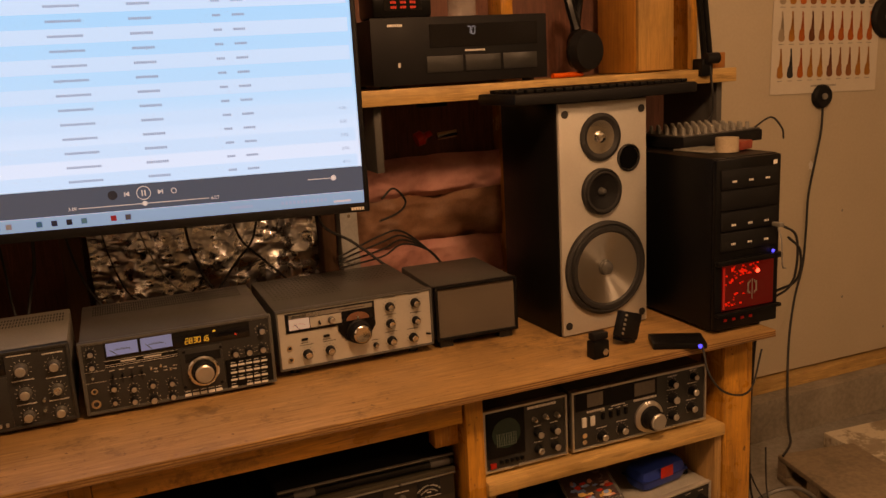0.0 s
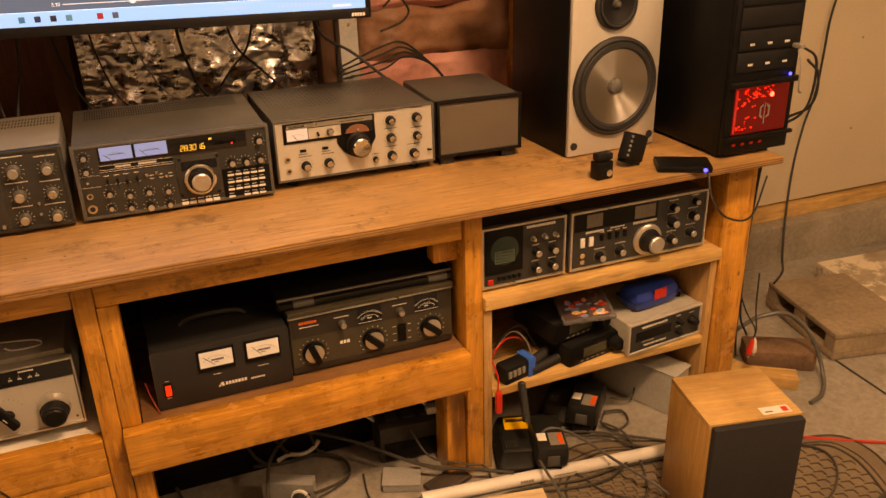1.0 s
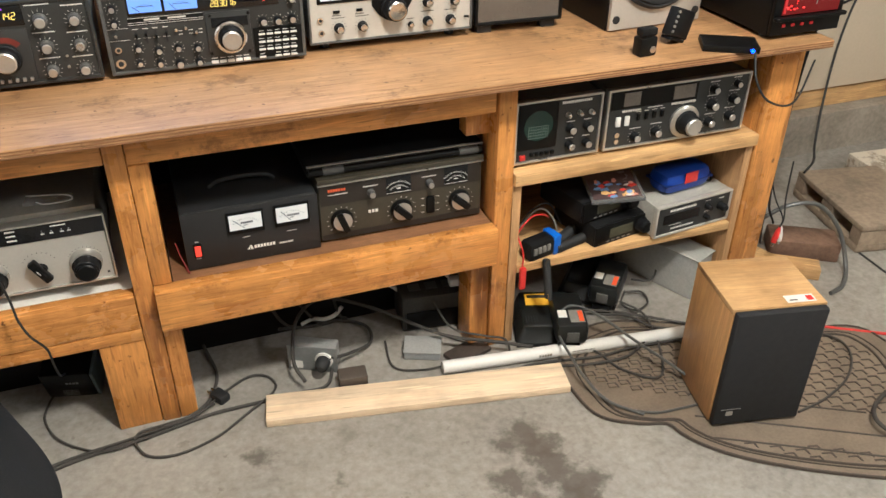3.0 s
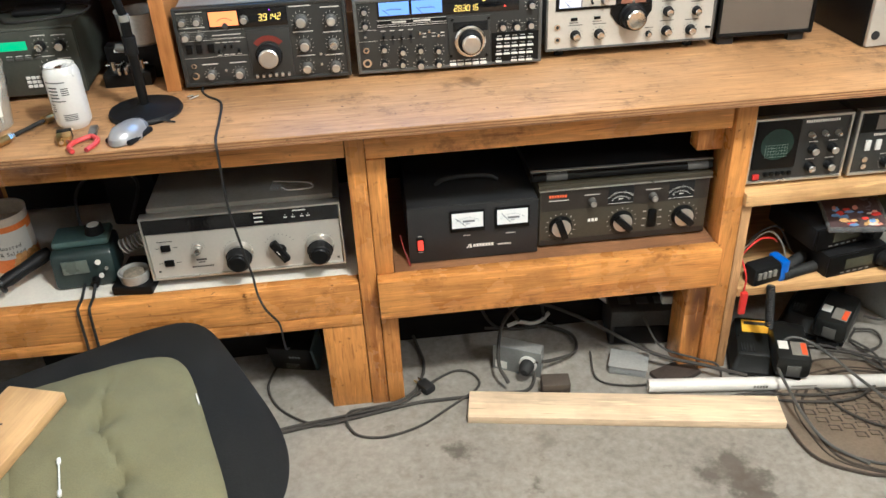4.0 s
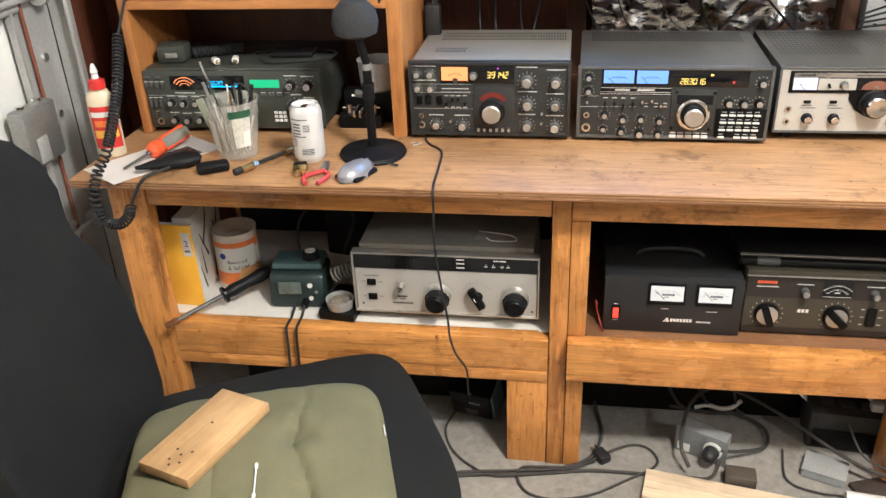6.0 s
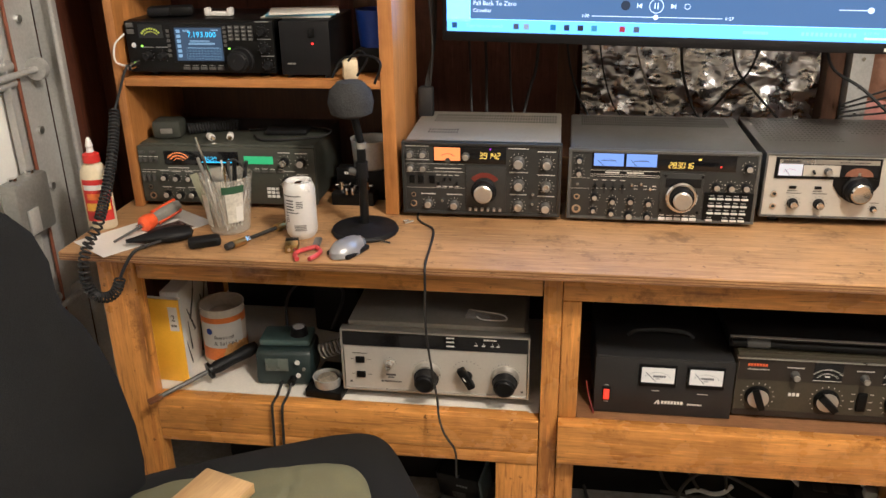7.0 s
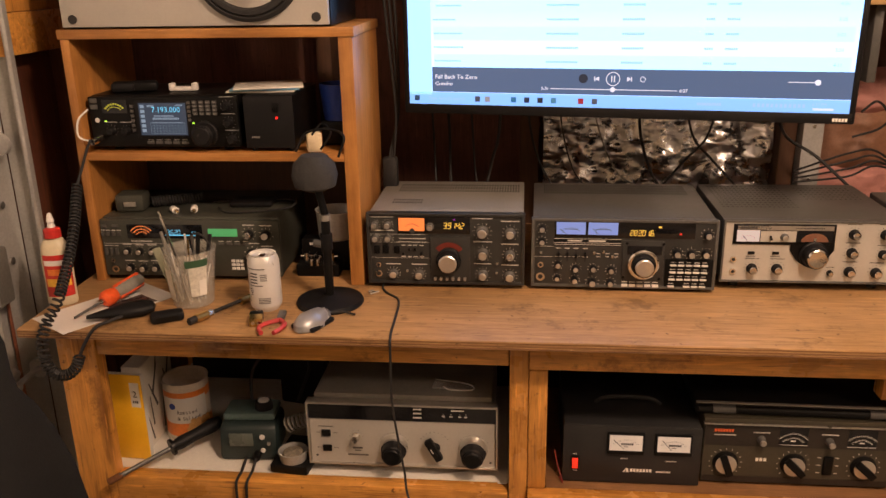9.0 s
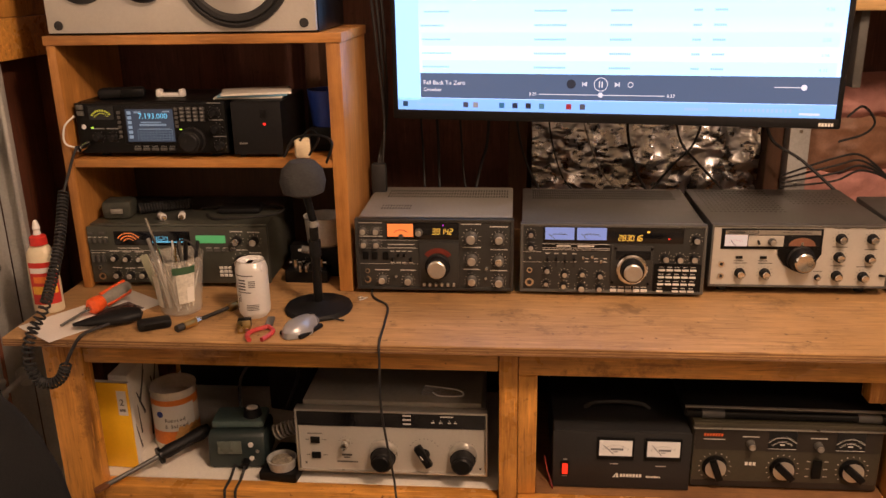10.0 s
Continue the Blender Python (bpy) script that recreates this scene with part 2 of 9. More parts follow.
nt.links.new(wob.outputs["Color"], shift.inputs[0])
moved = nt.nodes.new("ShaderNodeVectorMath")
nt.links.new(geo.outputs["Position"], moved.inputs[0])
nt.links.new(shift.outputs[0], moved.inputs[1])
for x, y, r in ((0.668, -0.31, 0.042), (0.612, -0.335, 0.02), (0.688, -0.365, 0.04), (0.682, -0.42, 0.042), (0.728, -0.485, 0.045), (0.70, -0.53, 0.05), (0.585, -0.437, 0.036), (0.62, -0.49, 0.02), (0.102, -0.18, 0.026), (0.24, -0.30, 0.012)):
    dist = nt.nodes.new("ShaderNodeVectorMath")
    dist.operation = "DISTANCE"
    dist.inputs[1].default_value = (x, y, 0)
    nt.links.new(moved.outputs[0], dist.inputs[0])
    c = mixc(nt, ramp(nt, dist.outputs["Value"], [(max(0.001, r - 0.012), (0.82, 0.82, 0.82)), (r + 0.012, (0, 0, 0))]), c, (0.082, 0.068, 0.052))
nt.links.new(c, b.inputs["Base Color"])
b.inputs["Roughness"].default_value = 0.72
bump(nt, b, noise_of(nt, v, 120, 4, 0.7), 0.25, 0.002)
DRYWALL = paint("tan_drywall", (0.50, 0.43, 0.32), 0.7, 0, 0.06, 2.5, 90, 0.1)
CONCRETE = paint("stem_wall_concrete", (0.29, 0.255, 0.205), 0.85, 0, 0.35, 5, 60, 0.4)
CEIL = paint("unpainted_ceiling_board", (0.5, 0.45, 0.37), 0.8)

tagged(single("floor", bx(-1.45, -5, -0.1, 5, 0.95, 0.0), M_FLOOR, "stained bare grey concrete garage floor", "floor"), kind="structure")
tagged(single("wall_back", bx(-1.45, WALL_Y + 0.09, 0.0, 5, WALL_Y + 0.19, 2.6), REDWOOD, "dark red-brown sheathing behind open studs", "wall"), kind="structure")
tagged(single("wall_right_part", bx(1.92, WALL_Y, 0.21, 5, WALL_Y + 0.085, 2.6), DRYWALL, "tan painted drywall with nail marks", "wall"), kind="structure")
tagged(single("baseboard", bx(1.6, WALL_Y - 0.03, 0.155, 5, WALL_Y + 0.08, 0.2), PINE_X, "plain wooden sill board on the concrete footing", "sill"), kind="structure")
tagged(single("wall_footing", bx(-1.30, WALL_Y - 0.09, 0.0, 5, WALL_Y + 0.08, 0.153), CONCRETE, "rough grey concrete footing under the wall", "footing"), kind="structure")
tagged(single("wall_east", bx(5, -5, 0, 5.1, 0.95, 2.6), DRYWALL, "tan painted side wall", "wall"), kind="structure")
tagged(single("wall_south", bx(-1.45, -5.1, 0, 5.1, -5, 2.6), DRYWALL, "tan painted wall", "wall"), kind="structure")
tagged(single("wall_west", bx(-1.45, -5, 0, -1.35, 0.9, 2.6), DARKSTUD, "dark wall behind the garage door", "wall"), kind="structure")
tagged(single("ceiling", bx(-1.45, -5.1, 2.6, 5.1, 0.95, 2.7), CEIL, "plain garage ceiling board", "ceiling"), kind="structure")

# ---- workbench ----
bench = thing("workbench", "long home-built workbench of plywood and framing lumber", "workbench")
part("top", bx(-1.075, -0.069, 0.716, 1.522, 0.715, 0.735, 0.002), PLY, bench, "worn stained plywood top")
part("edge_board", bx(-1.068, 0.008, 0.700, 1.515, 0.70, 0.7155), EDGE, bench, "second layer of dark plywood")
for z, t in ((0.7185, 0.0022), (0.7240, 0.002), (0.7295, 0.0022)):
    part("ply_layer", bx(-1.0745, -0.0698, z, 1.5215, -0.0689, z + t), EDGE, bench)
def stud(name, x0, y0, z0, x1, y1, z1, m):
    return part(name, bx(x0, y0, z0, x1, y1, z1, 0.003), m, bench)
stud("front_rail", -0.9545, 0.004, 0.647, -0.086, 0.042, 0.6995, STUD_X)
stud("front_rail", -0.046, 0.004, 0.640, 0.709, 0.042, 0.6995, STUD_X)
stud("post", -0.085, 0.0, 0.0, -0.047, 0.089, 0.6995, STUD_Z)
stud("jack_post", -0.046, 0.0, 0.366, -0.008, 0.089, 0.6395, STUD_Z)
stud("jack_post", -0.046, 0.0, 0.0, -0.008, 0.089, 0.2645, STUD_Z)
stud("foot_post", -0.178, 0.004, 0.0, -0.086, 0.042, 0.2355, STUD_Z)
stud("rail", -0.046, -0.03, 0.267, 0.713, 0.008, 0.365, STUD_X)
stud("rail", -0.9545, 0.0, 0.268, -0.0865, 0.038, 0.352, STUD_X)
stud("rail_lower", -0.9545, 0.0, 0.237, -0.0865, 0.038, 0.2665, STUD_X)
stud("post", 0.714, 0.0, 0.0, 0.757, 0.089, 0.6995, STUD_Z)
stud("jack_post", 0.664, 0.01, 0.0, 0.713, 0.089, 0.266, STUD_Z)
stud("cleat", 0.655, 0.043, 0.575, 0.7135, 0.085, 0.639, STUD_Z)
stud("post", -1.04, 0.0, 0.0, -0.955, 0.038, 0.6995, STUD_Z)
stud("post", 1.425, 0.0, 0.0, 1.515, 0.089, 0.6995, STUD_Z)
for x in (-1.03, -0.08, 0.72, 1.43):
    stud("post", x, 0.60, 0.0, x + 0.08, 0.689, 0.6995, STUD_Z)
stud("end_rail", 1.43, 0.0895, 0.61, 1.468, 0.599, 0.6995, STUD_X)
part("shelf", bx(-1.0, 0.0385, 0.335, -0.0865, 0.70, 0.352), WHITE, bench, "white-painted shelf board")
# Two added black sheets stand in for the shade inside and below the bays.
part("bay_back", bx(-0.95, 0.455, 0.364, 0.71, 0.460, 0.699), BLACK, bench, "black sheet added for the shade in the bays")
part("kick_board", bx(-0.90, 0.232, 0.0, 0.66, 0.238, 0.33), BLACK, bench, "black sheet added for the shade under the bench")
part("shelf", bx(-0.006, 0.0095, 0.345, 0.711, 0.70, 0.363), EDGE, bench, "dark plywood shelf")


# ---- panel fittings ----
LETTER = paint("pale_lettering", (0.80, 0.78, 0.72), 0.5, 0, 0.05)
LETTERD = paint("dark_lettering", (0.05, 0.045, 0.04), 0.5)
KNOBCACHE = {}


def cached(key, make, material):
    if key not in KNOBCACHE:
        KNOBCACHE[key] = mesh_of(key[0], make(), material)
    return KNOBCACHE[key]


def knurled(r, h, seg=20, flare=1.12):
    bm = bmesh.new()
    prof = [(r * flare, 0), (r * flare, h * 0.18), (r, h * 0.25), (r * 0.94, h * 0.92), (r * 0.86, h), (0, h)]
    return latheM(bm, prof, seg, pose(0, 0, 0, 90))


def cap_of(r, h):
    bm = bmesh.new()
    return latheM(bm, [(r, 0), (r, h * 0.6), (r * 0.85, h), (r * 0.3, h * 0.8), (0, h * 0.8)], 18, pose(0, 0, 0, 90))


def knob(face, x, z, r, h=None, body=None, cap=None, name="knob", y=0.0):
    """A turned knob with a bright cap on a front panel that faces -y."""
    h = h or r * 1.3
    body, cap = body or BLACKM, cap or SILVER
    k = part(name, cached(("knob", round(r, 4), round(h, 4), body.name), lambda: knurled(r, h), body), body, face, "", pose(x, y, z, 0, random.uniform(0, 360), 0))
    if cap is not True:
        part("cap", cached(("cap", round(r, 4), round(h, 4), cap.name), lambda: cap_of(r * 0.80, h * 0.22), cap), cap, k, "", pose(0, -h * 0.99, 0))
    return k


def pointer(face, x, z, r, h, turn, body, tip=None):
    """A skirted pointer knob with a ridge across it."""
    def make():
        bm = knurled(r, h * 0.45, 28, 1.05)
        boxm(bm, -r * 0.30, -h, -r * 0.95, r * 0.30, -h * 0.42, r * 0.95, r * 0.08)
        return bm
    k = part("knob", cached(("pointer", round(r, 4), round(h, 4), body.name), make, body), body, face, "", pose(x, 0, z, 0, turn, 0))
    if tip:
        part("pointer_line", cached(("line", round(r, 4), tip.name), lambda: bx(-r * 0.07, -h - 0.0012, 0, r * 0.07, -h - 0.0002, r * 0.9), tip), tip, k)
    return k


class Marks:
    """Fine lettering and dial marks of one panel, gathered in one mesh."""

    def __init__(self, depth=0.0004):
        self.bm, self.d = bmesh.new(), depth

    def bar(self, x, z, w, h):
        """A word too small to read: a row of short bars."""
        n = max(1, round(w / (h * 0.85)))
        for k in range(n):
            a = x - w / 2 + w * k / n
            q = [(a, z - h / 2), (a + 0.78 * w / n, z - h / 2), (a + 0.78 * w / n, z + h / 2), (a, z + h / 2)]
            self.bm.faces.new([self.bm.verts.new((u, -self.d, v)) for u, v in q])

    def solid(self, x, z, w, h):
        q = [(x - w / 2, z - h / 2), (x + w / 2, z - h / 2), (x + w / 2, z + h / 2), (x - w / 2, z + h / 2)]
        self.bm.faces.new([self.bm.verts.new((u, -self.d, v)) for u, v in q])

    def dial(self, x, z, r0, r1, n=11, a0=-140, a1=140, w=0.0007):
        for k in range(n):
            a = radians(a0 + (a1 - a0) * k / (n - 1))
            d, s = Vector((math.sin(a), 0, math.cos(a))), Vector((math.cos(a), 0, -math.sin(a))) * w / 2
            c = Vector((x, -self.d, z))
            self.bm.faces.new([self.bm.verts.new(c + p) for p in (d * r0 - s, d * r0 + s, d * r1 + s, d * r1 - s)])

    def done(self, face, material=None, name="panel_lettering"):
        return tagged(part(name, self.bm, material or LETTER, face), kind="stuff")


def words(text, size, material, parent, m, name="lettering", extrude=0.0003):
    """Text in the built-in font as a mesh; it reads towards -y."""
    cu = bpy.data.curves.new("text", "FONT")
    cu.body, cu.size, cu.extrude, cu.resolution_u = text, size, extrude, 2
    tmp = bpy.data.objects.new("text", cu)
    scene.collection.objects.link(tmp)
    me = bpy.data.meshes.new_from_object(tmp.evaluated_get(bpy.context.evaluated_depsgraph_get()))
    bpy.data.objects.remove(tmp)
    me.materials.clear()
    me.materials.append(material)
    ob = new(name, me)
    ob.parent = parent
    ob.matrix_basis = m @ pose(0, 0, 0, 90)
    return ob


SEG = {"0": "abcdef", "1": "bc", "2": "abged", "3": "abgcd", "4": "fgbc", "5": "afgcd", "6": "afgedc", "7": "abc", "8": "abcdefg", "9": "abcdfg"}


def digits(text, x, z, h, material, parent, y=-0.001, name="digits"):
    """A row of seven-segment digits, slightly slanted."""
    bm, w, t = bmesh.new(), h * 0.5, h * 0.10
    def stroke(cx, cz, a, b):
        q = [(cx - a, cz - b), (cx + a, cz - b), (cx + a, cz + b), (cx - a, cz + b)]
        bm.faces.new([bm.verts.new((x + u + 0.12 * v, y, z + v)) for u, v in q])
    at = 0.0
    for ch in text:
        if ch == ".":
            stroke(at - w * 0.12, t / 2, t / 2, t / 2)
            at += w * 0.12
            continue
        if ch in SEG:
            for s in SEG[ch]:
                cx, cz, a, b = {"a": (0.5, 1, 1, 0), "d": (0.5, 0, 1, 0), "g": (0.5, 0.5, 1, 0), "f": (0, 0.75, 0, 1), "b": (1, 0.75, 0, 1), "e": (0, 0.25, 0, 1), "c": (1, 0.25, 0, 1)}[s]
                stroke(at + cx * w, cz * h, w * 0.42 if a else t / 2, h * 0.2 if b else t / 2)
        at += w * 1.45
    return part(name, bm, material, parent)


def vents(bm, x0, y0, x1, y1, z, nx, ny, w, l):
    """Slots, as thin raised dark strips on a top cover."""
    for j in range(ny):
        for i in range(nx):
            x, y = x0 + (x1 - x0) * (i + 0.5) / nx, y0 + (y1 - y0) * (j + 0.5) / ny
            bm.faces.new([bm.verts.new(q) for q in ((x - w / 2, y - l / 2, z), (x + w / 2, y - l / 2, z), (x + w / 2, y + l / 2, z), (x - w / 2, y + l / 2, z))])
    return bm


def case_shell(w, d, h, z0=0.012, bevel=0.004):
    return bx(-w / 2, 0.012, z0, w / 2, d, h, bevel)


def feet(parent, w, d, h=0.012, r=0.011):
    me = None
    for x in (-w / 2 + 0.04, w / 2 - 0.04):
        for y in (0.04, d - 0.04):
            if me is None:
                p = part("foot", cy((0, 0, 0), (0, 0, 1), r, h + 0.001, 14, r * 0.85), RUBBER, parent, "", pose(x, y, 0))
                me = p.data
            else:
                part("foot", me, RUBBER, parent, "", pose(x, y, 0))


def bezel(w, h, z0, rim, y0, y1):
    """A rounded frame round a panel."""
    bm = bmesh.new()
    boxm(bm, -w / 2, y0, z0, -w / 2 + rim, y1, h, rim * 0.3)
    boxm(bm, w / 2 - rim, y0, z0, w / 2, y1, h, rim * 0.3)
    boxm(bm, -w / 2 + rim * 0.6, y0, h - rim, w / 2 - rim * 0.6, y1, h, rim * 0.3)
    boxm(bm, -w / 2 + rim * 0.6, y0, z0, w / 2 - rim * 0.6, y1, z0 + rim, rim * 0.3)
    return bm


def grid_map(u0, v0, u1, v1, w, z0, z1):
    """From a drawing's coordinates (v down) to panel x and z."""
    return lambda u, v: (-w / 2 + w * (u - u0) / (u1 - u0), z1 - (z1 - z0) * (v - v0) / (v1 - v0))


# glowing parts of the equipment
G_ORANGE = glow("orange_meter_light", (1.0, 0.26, 0.05), 1.7)
G_AMBER = glow("amber_digits", (1.0, 0.58, 0.07), 2.4)
G_BLUE = glow("blue_meter_light", (0.36, 0.52, 1.0), 0.95)
G_WHITE = glow("white_meter_light", (1.0, 0.80, 0.62), 1.1)
G_GREEN = glow("green_lcd", (0.10, 0.72, 0.20), 0.75)
G_CYAN = glow("cyan_digits", (0.12, 0.72, 1.0), 1.4)
G_LCD = glow("blue_lcd", (0.035, 0.085, 0.14), 0.75)
G_RED = glow("red_light", (1.0, 0.02, 0.01), 3.0)
G_REDC = glow("red_digits", (1.0, 0.05, 0.02), 1.6)
G_BLED = glow("blue_led", (0.03, 0.05, 1.0), 9.0)
G_GLED = glow("green_led", (0.4, 1.0, 0.05), 3.0)
G_YEL = glow("yellow_meter_scale", (0.75, 0.75, 0.05), 0.9)
G_METER = glow("lamp_lit_meter_card", (1.0, 0.90, 0.74), 0.22, (0.62, 0.60, 0.55))
DARKGLASS = paint("dark_display_window", (0.006, 0.006, 0.007), 0.12, 0, 0.02)


def needle(face, x, z, l, turn, y=-0.0012, material=None):
    return part("needle", bx(-0.0006, 0, 0, 0.0006, 0.0003, l), material or LETTERD, face, "", pose(x, y, z, 0, turn, 0))


# ---- radio with the orange meter ----
def transceiver_orange(m):
    w, d, h, z0 = 0.346, 0.30, 0.170, 0.014
    r = thing("radio_transceiver", "grey-topped vintage radio transceiver with lit orange meter", "radio", m, "radios on the bench")
    part("case", case_shell(w - 0.006, d, h, z0), GREYL, r, "warm grey enamelled cover")
    bm = vents(bmesh.new(), -0.13, 0.19, 0.16, 0.27, h + 0.0006, 46, 3, 0.003, 0.017)
    tagged(part("vent_grid", vents(bm, -0.13, 0.085, -0.06, 0.13, h + 0.0006, 11, 2, 0.003, 0.013), RUBBER, r), kind="stuff")
    part("bezel", bezel(w, h + 0.004, z0 - 0.004, 0.008, -0.004, 0.014), PANEL, r)
    f = part("front_panel", bx(-w / 2 + 0.006, 0, z0, w / 2 - 0.006, 0.013, h - 0.002), PANEL, r, "charcoal panel crowded with knobs")
    feet(r, w, d, z0)
    g = grid_map(45, 225, 890, 600, w, z0 - 0.004, h + 0.004)
    mk = Marks()
    for u, v, q in ((90, 290, 8), (160, 290, 8), (92, 360, 8), (160, 360, 8), (665, 320, 13), (812, 325, 11.5), (668, 435, 12), (812, 440, 11), (668, 545, 11), (812, 550, 11), (185, 545, 9.5), (325, 548, 10)):
        x, z = g(u, v)
        knob(f, x, z, q * 0.00095, q * 0.0014, GREYM)
        mk.dial(x, z, q * 0.0013, q * 0.0016, 11)
        mk.bar(x, z + q * 0.0023, q * 0.0034, 0.0022)
    x, z = g(485, 470)
    knob(f, x, z, 0.025, 0.024, BLACKM, SILVER, "tuning_knob", -0.004)
    part("finger_dimple", cy((x - 0.011, -0.028, z - 0.006), (0, -1, 0), 0.0075, 0.0035, 20), BLACKM, f)
    a, b2 = g(388, 345), g(600, 580)
    part("tuning_plate", bx(a[0], -0.004, b2[1], b2[0], 0.0, a[1], 0.001), PANEL, f)
    x, z = g(488, 388)
    sc = bmesh.new()
    for k in range(9):
        t0, t1 = radians(-52 + 11.6 * k), radians(-52 + 11.6 * (k + 1))
        sc.faces.new([sc.verts.new((x + q * math.sin(t), -0.0046, z - 0.032 + q * math.cos(t))) for q, t in ((0.027, t0), (0.038, t0), (0.038, t1), (0.027, t1))])
    part("dial_scale", sc, paint("red_dial_scale", (0.15, 0.022, 0.013), 0.4), f)
    a, b2 = g(215, 248), g(600, 332)
    part("display_window", bx(a[0], -0.0015, b2[1], b2[0], 0.0, a[1], 0.0006), DARKGLASS, f)
    a, b2 = g(220, 252), g(358, 318)
    mt = part("meter", bx(a[0], -0.0024, b2[1], b2[0], -0.0016, a[1]), G_ORANGE, f, "lit orange meter face")
    mx = Marks(0.0028)
    cx, cz = g(292, 318)
    mx.dial(cx, cz - 0.004, 0.019, 0.021, 15, -45, 45)
    for k in range(12):
        t = radians(-44 + 8 * k)
        mx.solid(cx + 0.0195 * math.sin(t), cz - 0.004 + 0.0195 * math.cos(t), 0.0029, 0.0007)
    mx.done(mt, LETTERD, "meter_scale")
    part("meter_hub", cy((cx, -0.0024, cz), (0, -1, 0), 0.006, 0.0012, 16), LETTERD, mt)
    x, z = g(388, 295)
    knob(f, x, z, 0.008, 0.012, GREYM)
    x, z = g(458, 304)
    digits("3.914.2", x, z, 0.0125, G_AMBER, f, -0.0022)
    x, z = g(517, 258)
    part("indicator", cy((x, -0.0016, z), (0, -1, 0), 0.0014, 0.001, 10), glow("violet_led", (0.6, 0.05, 0.8), 2), f)
    for u in (412, 443, 476, 508, 540, 572):
        x, z = g(u, 565)
        part("push_button", cached(("pb", 1), lambda: bx(-0.0028, -0.008, -0.0035, 0.0028, 0, 0.0035, 0.001), SILVER), SILVER, f, "", pose(x, -0.004, z))
    for u in (98, 146, 206):
        x, z = g(u, 418)
        part("rocker_switch", cached(("rk", 1), lambda: bx(-0.0065, -0.004, -0.009, 0.0065, 0, 0.009, 0.001), BLACK), BLACK, f, "", pose(x, 0, z))
    for u, on in ((242, -1), (275, 1), (306, 1), (340, -1)):
        x, z = g(u, 425)
        part("lever_switch", cached(("lv", 1), lambda: bx(-0.0025, -0.008, -0.003, 0.0025, 0, 0.003, 0.001), BLACK), BLACK, f, "", pose(x, 0, z + on * 0.005))
        mk.bar(x, z + 0.013, 0.009, 0.0018)
        mk.bar(x, z - 0.013, 0.009, 0.0018)
    for u, v, q in ((105, 498, 0.0055), (104, 545, 0.008)):
        x, z = g(u, v)
        part("socket", cy((x, 0, z), (0, -1, 0), q, 0.004, 18), CHROME, f)
        part("socket_hole", cy((x, -0.0041, z), (0, -1, 0), q * 0.6, 0.0004, 14), RUBBER, f)
    for u, v in ((745, 485), (743, 535), (262, 530)):
        x, z = g(u, v)
        part("toggle", cy((x, 0, z), (0, -1, 0.3), 0.003, 0.010, 10), CHROME, f)
    a = g(292, 360)
    mk.bar(a[0], a[1], 0.058, 0.002)
    mk.solid(a[0], a[1] - 0.007, 0.064, 0.0006)
    for v in (338, 380, 462):
        a, b2 = g(55, v), g(380, v)
        mk.solid((a[0] + b2[0]) / 2, a[1], b2[0] - a[0], 0.0005)
    mk.bar(*g(515, 268), 0.05, 0.0018)
    mk.done(f)
    return r


